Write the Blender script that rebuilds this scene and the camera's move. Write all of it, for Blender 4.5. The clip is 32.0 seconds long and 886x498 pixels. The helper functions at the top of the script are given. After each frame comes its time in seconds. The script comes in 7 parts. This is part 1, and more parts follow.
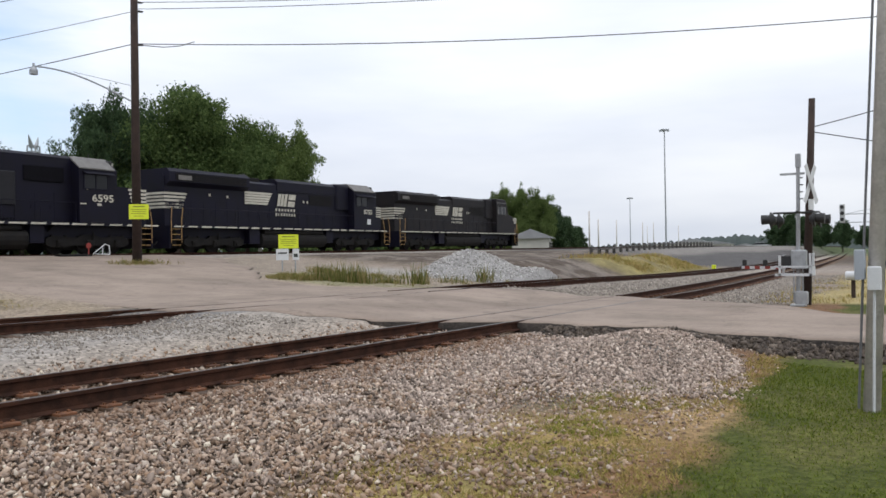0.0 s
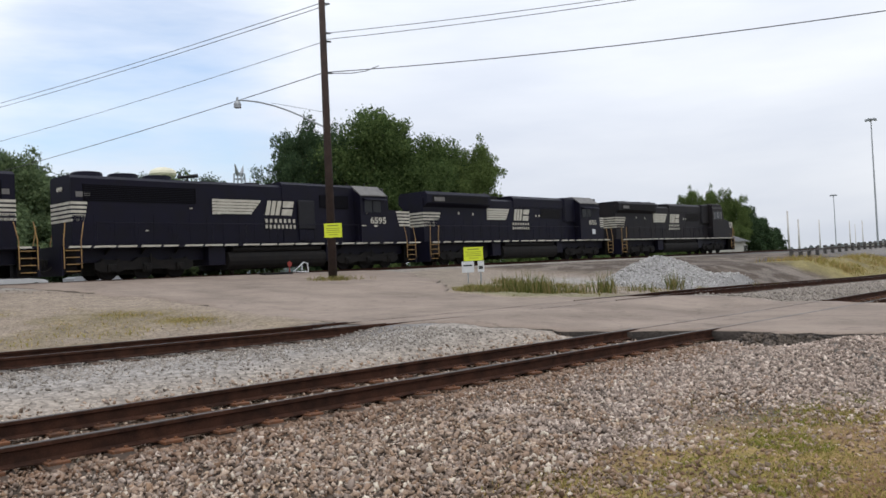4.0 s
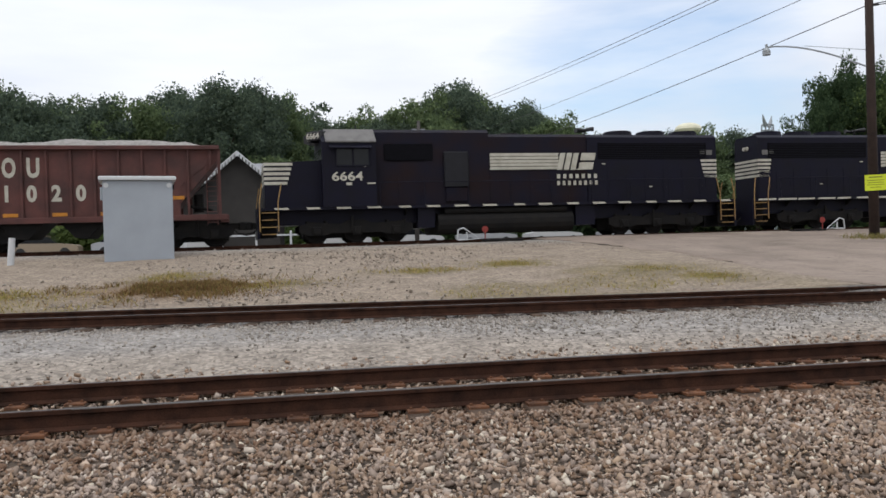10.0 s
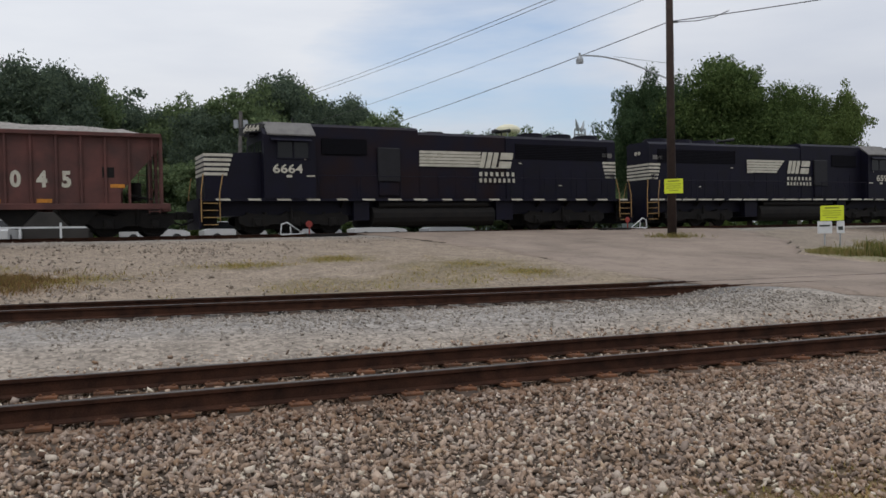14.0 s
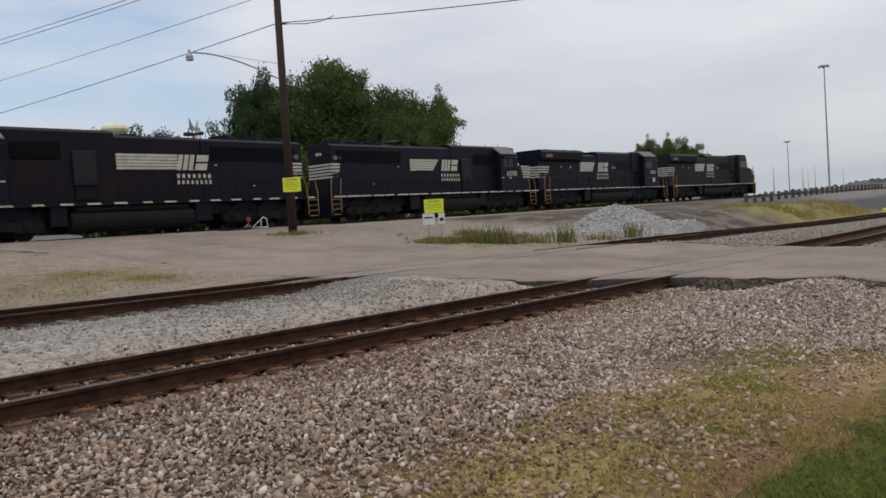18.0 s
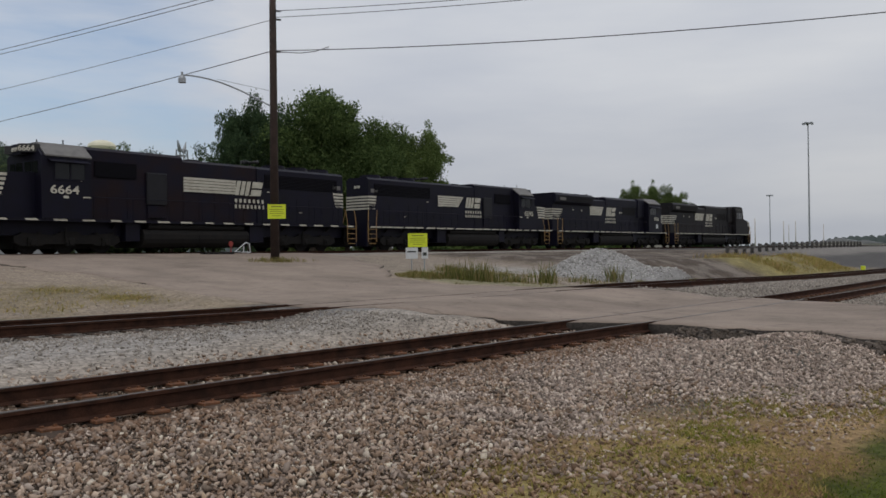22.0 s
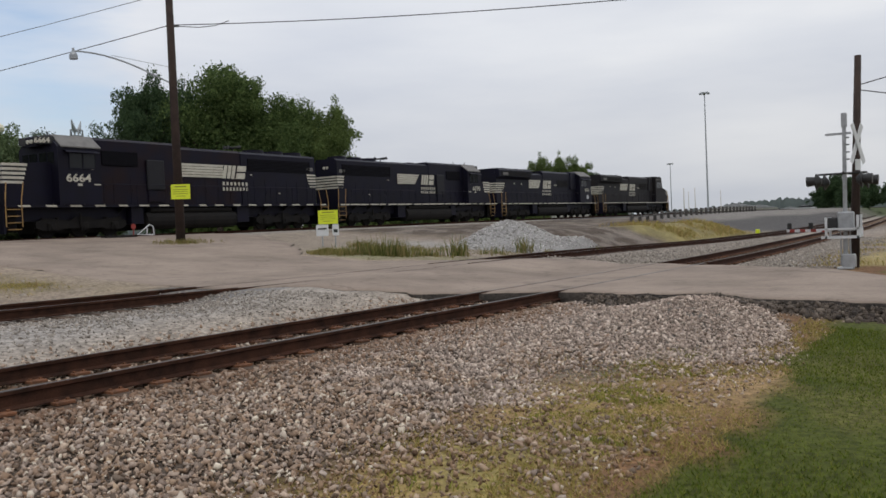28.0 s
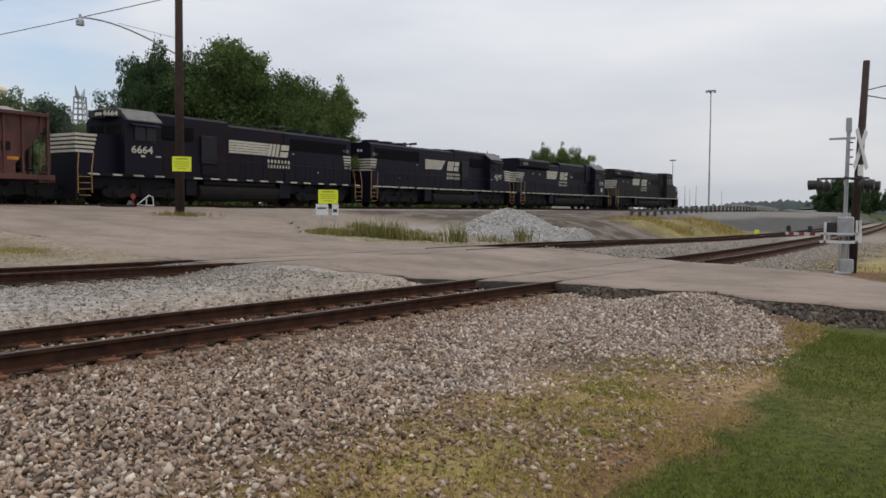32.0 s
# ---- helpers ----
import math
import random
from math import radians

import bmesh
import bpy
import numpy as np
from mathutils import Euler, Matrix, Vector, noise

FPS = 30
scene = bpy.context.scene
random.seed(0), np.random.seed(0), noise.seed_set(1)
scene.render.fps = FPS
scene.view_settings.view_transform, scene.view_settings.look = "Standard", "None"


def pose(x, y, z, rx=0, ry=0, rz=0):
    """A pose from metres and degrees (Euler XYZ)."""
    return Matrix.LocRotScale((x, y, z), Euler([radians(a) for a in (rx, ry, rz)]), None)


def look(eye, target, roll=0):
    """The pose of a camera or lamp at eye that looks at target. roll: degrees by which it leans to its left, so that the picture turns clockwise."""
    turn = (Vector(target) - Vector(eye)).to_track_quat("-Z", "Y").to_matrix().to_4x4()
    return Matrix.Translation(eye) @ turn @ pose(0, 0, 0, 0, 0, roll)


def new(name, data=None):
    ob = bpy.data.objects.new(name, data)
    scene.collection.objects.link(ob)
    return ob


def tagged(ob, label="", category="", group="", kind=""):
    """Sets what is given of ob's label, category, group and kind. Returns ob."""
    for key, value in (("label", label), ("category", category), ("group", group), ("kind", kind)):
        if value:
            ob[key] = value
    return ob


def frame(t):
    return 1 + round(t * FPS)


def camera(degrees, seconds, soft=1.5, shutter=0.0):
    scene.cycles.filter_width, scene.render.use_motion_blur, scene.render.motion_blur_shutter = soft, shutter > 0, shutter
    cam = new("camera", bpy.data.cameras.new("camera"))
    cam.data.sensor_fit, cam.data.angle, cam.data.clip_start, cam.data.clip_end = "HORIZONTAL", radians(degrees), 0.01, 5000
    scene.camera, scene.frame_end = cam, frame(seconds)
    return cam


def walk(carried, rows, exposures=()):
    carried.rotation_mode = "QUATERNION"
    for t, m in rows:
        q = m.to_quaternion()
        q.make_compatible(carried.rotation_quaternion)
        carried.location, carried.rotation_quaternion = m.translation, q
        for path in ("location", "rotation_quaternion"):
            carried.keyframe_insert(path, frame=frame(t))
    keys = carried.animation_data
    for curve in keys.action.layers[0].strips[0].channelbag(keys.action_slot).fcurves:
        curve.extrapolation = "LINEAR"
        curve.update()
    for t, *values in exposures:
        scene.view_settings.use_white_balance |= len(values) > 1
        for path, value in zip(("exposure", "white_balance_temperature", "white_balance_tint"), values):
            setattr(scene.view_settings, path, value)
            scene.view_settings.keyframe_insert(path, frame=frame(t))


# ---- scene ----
EYE = Vector((0.0, 0.0, 1.36))


def aim(yaw, pitch, roll):
    """The camera's pose: yaw from +y to the left, pitch up, both in degrees."""
    a, b = radians(yaw), radians(pitch)
    ahead = Vector((-math.sin(a) * math.cos(b), math.cos(a) * math.cos(b), math.sin(b)))
    return look(EYE, EYE + ahead, roll)


cam = camera(55.8, 32.0, soft=1.6)
TURNS = [
    (0.0, -58.46, 0.40, -0.87),
    (0.5, -58.64, 0.61, -1.00),
    (1.0, -59.65, 0.68, -1.63),
    (1.5, -59.61, 1.22, -1.56),
    (2.0, -58.64, 1.34, -1.58),
    (2.5, -56.83, 1.00, -1.40),
    (3.0, -55.91, 1.01, -1.83),
    (3.5, -54.08, 1.79, -2.11),
    (4.0, -45.94, 1.49, -2.58),
    (4.5, -29.79, 0.16, -2.11),
    (6.5, -6.12, 0.27, -0.39),
    (7.0, -5.29, -0.08, 0.42),
    (7.5, -6.21, -1.43, 0.62),
    (8.0, -6.17, -1.26, 0.77),
    (8.5, -7.41, -1.38, 0.93),
    (9.0, -9.44, -0.85, 0.11),
    (9.5, -10.49, -0.27, -0.69),
    (10.0, -11.08, -0.29, -1.54),
    (10.5, -10.65, -0.02, -1.85),
    (11.0, -10.97, 0.35, -1.90),
    (11.5, -11.46, 0.61, -2.01),
    (12.0, -12.18, 0.43, -2.03),
    (12.5, -16.80, -1.23, -1.65),
    (13.0, -20.20, -1.42, -1.18),
    (13.5, -21.25, -0.97, -1.30),
    (15.5, -31.53, -0.95, -0.04),
    (16.0, -34.06, -0.41, -0.94),
    (16.5, -38.29, 0.45, -0.78),
    (17.0, -41.63, -1.72, -1.94),
    (17.5, -45.46, -2.46, -3.59),
    (18.0, -48.44, -1.92, -3.64),
    (18.5, -47.22, -1.48, -3.37),
    (19.0, -47.27, -0.94, -3.75),
    (19.5, -48.81, 0.22, -3.10),
    (20.0, -48.74, 0.40, -2.17),
    (20.5, -48.93, 0.12, -1.63),
    (21.0, -48.75, 0.16, -1.11),
    (21.5, -49.19, 0.15, -0.64),
    (22.0, -49.73, 0.44, -0.65),
    (22.5, -50.62, -0.10, -0.65),
    (23.0, -49.47, 0.07, 0.47),
    (23.5, -50.14, 1.19, 1.05),
    (24.0, -49.47, 1.09, 0.25),
    (24.5, -47.91, -0.40, 2.95),
    (25.0, -48.46, -1.74, 2.72),
    (25.5, -50.03, -2.40, 1.43),
    (27.5, -53.24, -1.18, -2.42),
    (28.0, -55.73, -1.44, -2.39),
    (28.5, -56.46, -2.65, -1.20),
    (29.0, -57.92, -2.79, -1.95),
    (29.5, -56.80, -2.26, -2.68),
    (30.0, -56.88, -2.19, -2.63),
    (30.5, -56.16, -2.44, -2.78),
    (31.0, -56.05, -2.75, -2.09),
    (31.5, -56.19, -2.74, -0.23),
    (32.0, -55.83, -2.45, 0.43),
]
EXPOSURE = [(0.0, 0.42, 6280, 10), (1.0, 0.27, 6250, 10), (2.0, 0.25, 6250, 10), (3.0, 0.27, 6280, 10), (4.5, 0.32, 6280, 10), (7.0, 0.29, 6300, 10), (9.0, 0.29, 6300, 10), (10.0, 0.27, 6350, 10), (11.0, 0.05, 6350, 10), (11.6, -0.30, 6350, 10), (12.2, -0.56, 6350, 10), (13.0, -0.07, 6350, 10), (16.0, -0.12, 6400, 10), (17.0, -0.54, 6400, 10), (18.0, -0.06, 6400, 10), (19.0, -0.10, 6400, 10), (20.0, -0.32, 6400, 10), (24.0, -0.34, 6400, 10), (25.0, -0.09, 6400, 10), (28.0, 0.01, 6450, 10), (29.5, 0.03, 6500, 10), (32.0, 0.03, 6500, 10)]
walk(cam, [(t, aim(y, p, r)) for t, y, p, r in TURNS], EXPOSURE)

# ---- world and sun ----
world = bpy.data.worlds.new("overcast_sky")
scene.world = world
world.use_nodes = True
wn = world.node_tree
wn.nodes.clear()


def wnode(kind, **values):
    n = wn.nodes.new(kind)
    for key, value in values.items():
        n.inputs[key].default_value = value
    return n


w_out = wn.nodes.new("ShaderNodeOutputWorld")
w_back = wnode("ShaderNodeBackground", Strength=1.0)
w_sky = wn.nodes.new("ShaderNodeTexSky")
w_sky.sky_type, w_sky.sun_disc = "NISHITA", False
w_sky.sun_elevation, w_sky.sun_rotation = radians(58), radians(205)
w_dim = wn.nodes.new("ShaderNodeVectorMath")
w_dim.operation = "SCALE"
w_dim.inputs[3].default_value = 0.148
w_co = wn.nodes.new("ShaderNodeTexCoord")
w_map = wn.nodes.new("ShaderNodeMapping")
w_map.inputs["Scale"].default_value = (1.0, 1.0, 5.0)
w_noise = wnode("ShaderNodeTexNoise", Scale=1.7, Detail=7.0, Roughness=0.55)
w_ramp = wn.nodes.new("ShaderNodeValToRGB")
w_ramp.color_ramp.elements[0].position, w_ramp.color_ramp.elements[1].position = 0.36, 0.60
w_ramp.color_ramp.elements[0].color = (0.26, 0.26, 0.26, 1)
w_noise2 = wnode("ShaderNodeTexNoise", Scale=2.2, Detail=6.0, Roughness=0.5)
w_cloud = wn.nodes.new("ShaderNodeValToRGB")
w_cloud.color_ramp.elements[0].position, w_cloud.color_ramp.elements[0].color = 0.3, (0.700, 0.736, 0.812, 1)
w_cloud.color_ramp.elements[1].position, w_cloud.color_ramp.elements[1].color = 0.7, (0.915, 0.928, 0.952, 1)
w_mix = wn.nodes.new("ShaderNodeMix")
w_mix.data_type = "RGBA"
wn.links.new(w_co.outputs["Generated"], w_map.inputs["Vector"])
wn.links.new(w_map.outputs[0], w_noise.inputs["Vector"])
wn.links.new(w_map.outputs[0], w_noise2.inputs["Vector"])
# a break in the clouds low in the north-east
w_dot = wn.nodes.new("ShaderNodeVectorMath")
w_dot.operation = "DOT_PRODUCT"
w_dot.inputs[1].default_value = (0.44, 0.89, 0.12)
w_open = wnode("ShaderNodeMapRange", **{"From Min": 0.952, "From Max": 0.995, "To Min": 0.34, "To Max": -0.13})
w_add = wn.nodes.new("ShaderNodeMath")
w_add.operation = "ADD"
wn.links.new(w_co.outputs["Generated"], w_dot.inputs[0])
wn.links.new(w_dot.outputs["Value"], w_open.inputs[0])
wn.links.new(w_open.outputs[0], w_add.inputs[0])
wn.links.new(w_noise.outputs[0], w_add.inputs[1])
wn.links.new(w_add.outputs[0], w_ramp.inputs[0])
wn.links.new(w_noise2.outputs[0], w_cloud.inputs[0])
wn.links.new(w_sky.outputs[0], w_dim.inputs[0])
wn.links.new(w_ramp.outputs[0], w_mix.inputs[0])
wn.links.new(w_dim.outputs[0], w_mix.inputs[6])
wn.links.new(w_cloud.outputs[0], w_mix.inputs[7])
# an overcast sky is brighter overhead than at the horizon
w_sep = wn.nodes.new("ShaderNodeSeparateXYZ")
w_high = wnode("ShaderNodeMapRange", **{"From Min": 0.0, "From Max": 1.0, "To Min": 0.85, "To Max": 1.28})
w_lift = wn.nodes.new("ShaderNodeVectorMath")
w_lift.operation = "SCALE"
w_low = wnode("ShaderNodeMapRange", **{"From Min": -0.02, "From Max": 0.20, "To Min": 0.82, "To Max": 1.0})
w_both = wn.nodes.new("ShaderNodeMath")
w_both.operation = "MULTIPLY"
wn.links.new(w_co.outputs["Generated"], w_sep.inputs[0])
wn.links.new(w_sep.outputs[2], w_high.inputs[0])
wn.links.new(w_mix.outputs[2], w_lift.inputs[0])
wn.links.new(w_sep.outputs[2], w_low.inputs[0])
wn.links.new(w_high.outputs[0], w_both.inputs[0])
wn.links.new(w_low.outputs[0], w_both.inputs[1])
w_side = wn.nodes.new("ShaderNodeVectorMath")
w_side.operation = "DOT_PRODUCT"
w_side.inputs[1].default_value = (-0.6, 0.8, 0.0)
w_tip = wnode("ShaderNodeMapRange", **{"From Min": -1.0, "From Max": 1.0, "To Min": 0.92, "To Max": 1.04})
w_all = wn.nodes.new("ShaderNodeMath")
w_all.operation = "MULTIPLY"
wn.links.new(w_co.outputs["Generated"], w_side.inputs[0])
wn.links.new(w_side.outputs["Value"], w_tip.inputs[0])
wn.links.new(w_both.outputs[0], w_all.inputs[0])
wn.links.new(w_tip.outputs[0], w_all.inputs[1])
wn.links.new(w_all.outputs[0], w_lift.inputs[3])
wn.links.new(w_lift.outputs[0], w_back.inputs[0])
wn.links.new(w_back.outputs[0], w_out.inputs[0])

sun = new("sun", bpy.data.lights.new("sun", "SUN"))
sun.data.energy, sun.data.angle, sun.data.color = 0.8, radians(20), (1.0, 0.96, 0.9)
sun.matrix_world = look((0, 0, 60), Vector((0, 0, 60)) - Vector((-0.35, -0.55, 1.15)))

# ---- materials ----
def material(name, color, rough=0.6, metal=0.0, vary=0.25, scale=4.0, bump=0.1, fine=60.0, tint=None, random_piece=0.0, spec=0.5):
    """A plain surface with stains at one scale and grain at another. tint: the colour towards which the stains go."""
    m = bpy.data.materials.new(name)
    m.use_nodes = True
    nt = m.node_tree
    b = nt.nodes["Principled BSDF"]
    b.inputs["Roughness"].default_value, b.inputs["Metallic"].default_value = rough, metal
    b.inputs["Specular IOR Level"].default_value = spec
    co = nt.nodes.new("ShaderNodeTexCoord")
    big = nt.nodes.new("ShaderNodeTexNoise")
    big.inputs["Scale"].default_value, big.inputs["Detail"].default_value = scale, 6
    small = nt.nodes.new("ShaderNodeTexNoise")
    small.inputs["Scale"].default_value, small.inputs["Detail"].default_value = fine, 3
    for n in (big, small):
        nt.links.new(co.outputs["Object"], n.inputs["Vector"])
    ramp = nt.nodes.new("ShaderNodeValToRGB")
    t = tint or tuple(c * (1 - vary) for c in color)
    ramp.color_ramp.elements[0].color, ramp.color_ramp.elements[0].position = (*t, 1), 0.3
    ramp.color_ramp.elements[1].color, ramp.color_ramp.elements[1].position = (*color, 1), 0.62
    nt.links.new(big.outputs[0], ramp.inputs[0])
    grain = nt.nodes.new("ShaderNodeMix")
    grain.data_type, grain.blend_type = "RGBA", "MULTIPLY"
    grain.inputs[0].default_value = min(1.0, vary * 1.4)
    nt.links.new(ramp.outputs[0], grain.inputs[6])
    nt.links.new(small.outputs[0], grain.inputs[7])
    last = grain.outputs[2]
    if random_piece:
        info = nt.nodes.new("ShaderNodeObjectInfo")
        span = nt.nodes.new("ShaderNodeMapRange")
        span.inputs[3].default_value, span.inputs[4].default_value = 1 - random_piece, 1 + random_piece
        nt.links.new(info.outputs["Random"], span.inputs[0])
        mul = nt.nodes.new("ShaderNodeVectorMath")
        mul.operation = "SCALE"
        nt.links.new(last, mul.inputs[0])
        nt.links.new(span.outputs[0], mul.inputs[3])
        last = mul.outputs[0]
    nt.links.new(last, b.inputs["Base Color"])
    if bump:
        bp = nt.nodes.new("ShaderNodeBump")
        bp.inputs["Strength"].default_value, bp.inputs["Distance"].default_value = bump, 0.02
        nt.links.new(small.outputs[0], bp.inputs["Height"])
        nt.links.new(bp.outputs[0], b.inputs["Normal"])
    return m


def island_material(name, stops, rough=0.85, fine=40.0, spec=0.3, thin=0.0):
    """Loose pieces in one mesh: each takes its own colour from the stops."""
    m = bpy.data.materials.new(name)
    m.use_nodes = True
    nt = m.node_tree
    b = nt.nodes["Principled BSDF"]
    b.inputs["Roughness"].default_value = rough
    b.inputs["Specular IOR Level"].default_value = spec
    geo = nt.nodes.new("ShaderNodeNewGeometry")
    ramp = nt.nodes.new("ShaderNodeValToRGB")
    while len(ramp.color_ramp.elements) < len(stops):
        ramp.color_ramp.elements.new(0.5)
    for n, (e, c) in enumerate(zip(ramp.color_ramp.elements, stops)):
        e.position, e.color = n / (len(stops) - 1), (*c, 1)
    nt.links.new(geo.outputs["Random Per Island"], ramp.inputs[0])
    co = nt.nodes.new("ShaderNodeTexCoord")
    small = nt.nodes.new("ShaderNodeTexNoise")
    small.inputs["Scale"].default_value = fine
    nt.links.new(co.outputs["Object"], small.inputs["Vector"])
    mix = nt.nodes.new("ShaderNodeMix")
    mix.data_type, mix.blend_type = "RGBA", "MULTIPLY"
    mix.inputs[0].default_value = 0.35
    nt.links.new(ramp.outputs[0], mix.inputs[6])
    nt.links.new(small.outputs[0], mix.inputs[7])
    nt.links.new(mix.outputs[2], b.inputs["Base Color"])
    if thin:
        # thin leaves let light through
        tr = nt.nodes.new("ShaderNodeBsdfTranslucent")
        both = nt.nodes.new("ShaderNodeMixShader")
        both.inputs[0].default_value = thin
        nt.links.new(mix.outputs[2], tr.inputs[0])
        nt.links.new(b.outputs[0], both.inputs[1])
        nt.links.new(tr.outputs[0], both.inputs[2])
        nt.links.new(both.outputs[0], nt.nodes["Material Output"].inputs[0])
    return m


M_BLACK = material("black_loco_paint", (0.0085, 0.0079, 0.0195), spec=0.14, rough=0.48, vary=0.35, scale=1.2, bump=0.04, fine=25, tint=(0.0088, 0.0080, 0.0145))
M_BLACKRED = material("faded_black_paint", (0.0085, 0.0076, 0.0180), spec=0.14, rough=0.5, vary=0.3, scale=0.8, bump=0.04, tint=(0.0165, 0.0080, 0.0095))
M_GRIMY = material("sun_faded_black_paint", (0.0150, 0.0138, 0.0172), spec=0.18, rough=0.55, vary=0.4, scale=1.1, bump=0.04, tint=(0.023, 0.0185, 0.0185))
M_UNDER = material("grimy_running_gear", (0.0125, 0.0116, 0.0116), spec=0.2, rough=0.8, vary=0.5, scale=3, bump=0.2, tint=(0.019, 0.0162, 0.0140))
M_WHITE = material("white_lettering", (0.62, 0.59, 0.50), rough=0.6, vary=0.3, scale=3, bump=0.02, tint=(0.45, 0.42, 0.34))
M_ROOFGREY = material("grey_cab_roof", (0.19, 0.18, 0.17), rough=0.7, vary=0.3, scale=3)
M_YELLOW = material("worn_yellow_rail", (0.46, 0.28, 0.09), rough=0.6, vary=0.4, scale=5, tint=(0.26, 0.15, 0.07))
M_GLASS = material("dark_window_glass", (0.012, 0.013, 0.015), rough=0.12, vary=0.2, bump=0, spec=0.25)
M_HOPPER = material("red_brown_hopper", (0.148, 0.048, 0.039), rough=0.75, vary=0.5, scale=1.0, bump=0.1, tint=(0.066, 0.025, 0.021))
M_LOAD = material("pale_stone_load", (0.40, 0.37, 0.34), rough=0.95, vary=0.4, scale=6, bump=0.6, fine=20)
M_RAIL = material("rusty_rail_side", (0.082, 0.037, 0.023), spec=0.12, rough=0.9, vary=0.5, scale=5, bump=0.2, tint=(0.034, 0.018, 0.013))
M_SHINE = material("worn_rail_head", (0.10, 0.082, 0.07), rough=0.5, metal=0.4, vary=0.4, scale=3)
M_TIE = material("weathered_tie", (0.105, 0.062, 0.036), rough=0.95, vary=0.5, scale=5, bump=0.5, fine=30, random_piece=0.3)
M_PLATE = material("orange_rust_plate", (0.215, 0.088, 0.037), rough=0.85, vary=0.5, scale=12, bump=0.2, random_piece=0.35)
M_POLE = material("brown_utility_pole", (0.060, 0.036, 0.028), rough=0.9, vary=0.45, scale=3, bump=0.4, fine=30)
M_GREYPOLE = material("grey_weathered_pole", (0.70, 0.66, 0.62), rough=0.9, vary=0.28, scale=3, bump=0.4, fine=30)
M_POST = material("grey_timber_post", (0.11, 0.10, 0.092), rough=0.9, vary=0.4, scale=3, bump=0.3)
M_STEEL = material("galvanised_steel", (0.36, 0.38, 0.40), rough=0.5, metal=0.35, vary=0.2, scale=4, bump=0.03)
M_CAB = material("grey_painted_cabinet", (0.345, 0.375, 0.415), rough=0.5, vary=0.10, scale=1.2, bump=0.02)
M_SIGNY = material("lime_yellow_sign", (0.62, 0.70, 0.02), rough=0.45, vary=0.08, scale=3, bump=0)
M_INK = material("dark_print", (0.03, 0.035, 0.03), rough=0.7, vary=0.2, bump=0)
M_FAINT = material("faint_print", (0.22, 0.25, 0.02), rough=0.7, vary=0.2, bump=0)
M_METAL = material("grey_metal_roof", (0.30, 0.30, 0.31), rough=0.55, vary=0.2, scale=0.6)
M_SIGNW = material("white_sign", (0.60, 0.61, 0.62), rough=0.55, vary=0.12, scale=4, bump=0)
M_ALU = material("silver_mast_paint", (0.40, 0.41, 0.42), rough=0.5, metal=0.2, vary=0.25, scale=5)
M_DARK = material("dark_lamp_housing", (0.02, 0.02, 0.02), rough=0.6, vary=0.3)
M_REDP = material("faded_red_paint", (0.32, 0.035, 0.025), rough=0.6, vary=0.35, scale=6)
M_ORANGE = material("orange_plate", (0.62, 0.24, 0.015), rough=0.6, vary=0.3, scale=6)
M_CONDUIT = material("dark_conduit", (0.13, 0.13, 0.135), rough=0.6, vary=0.2, bump=0)
M_WIRE = material("weathered_wire", (0.10, 0.10, 0.105), rough=0.7, vary=0.1, bump=0)
M_TRUNK = material("bark", (0.10, 0.075, 0.055), rough=0.95, vary=0.5, scale=4, bump=0.5)
M_LEAF = [island_material("leaves_a", [(0.060, 0.098, 0.036), (0.098, 0.148, 0.050), (0.130, 0.186, 0.062), (0.178, 0.236, 0.082)], fine=2, thin=0.4, spec=0.12),
          island_material("leaves_b", [(0.040, 0.070, 0.036), (0.066, 0.106, 0.050), (0.096, 0.144, 0.064)], fine=2, thin=0.4, spec=0.12),
          island_material("leaves_c", [(0.085, 0.125, 0.042), (0.138, 0.190, 0.060), (0.190, 0.245, 0.080)], fine=2, thin=0.4, spec=0.12),
          # tree line leaves: distance haze is put into the colour, paler and bluer
          island_material("leaves_line_hazed", [(0.074, 0.104, 0.080), (0.114, 0.154, 0.106), (0.160, 0.204, 0.130)], fine=2, thin=0.4, spec=0.12),
          island_material("leaves_line_pale_hazed", [(0.098, 0.140, 0.074), (0.150, 0.204, 0.096), (0.200, 0.256, 0.116)], fine=2, thin=0.4, spec=0.12)]
M_STONE = island_material("ballast_stones", [(0.101, 0.073, 0.054), (0.321, 0.222, 0.153), (0.478, 0.360, 0.275), (0.341, 0.222, 0.141), (0.286, 0.222, 0.183), (0.644, 0.491, 0.375), (0.179, 0.129, 0.098), (0.477, 0.388, 0.323), (0.782, 0.683, 0.544)], fine=90)
M_STONEG = island_material("grey_ballast_stones", [(0.105, 0.080, 0.064), (0.369, 0.289, 0.238), (0.532, 0.421, 0.345), (0.216, 0.164, 0.132), (0.427, 0.330, 0.264), (0.767, 0.636, 0.533), (0.158, 0.122, 0.101)], fine=90)
M_GRASS = island_material("lawn_blades", [(0.070, 0.105, 0.014), (0.105, 0.145, 0.020), (0.155, 0.195, 0.028), (0.20, 0.20, 0.045)], rough=0.8, thin=0.25, spec=0.08)
M_STALK = island_material("green_stalks", [(0.085, 0.115, 0.028), (0.135, 0.155, 0.040), (0.22, 0.20, 0.065), (0.33, 0.255, 0.12), (0.12, 0.135, 0.035)], rough=0.8, thin=0.25, spec=0.1)
M_RUBBLE = island_material("edge_rubble", [(0.037, 0.030, 0.025), (0.081, 0.062, 0.050), (0.125, 0.098, 0.075), (0.056, 0.045, 0.037), (0.188, 0.150, 0.119)], fine=60)
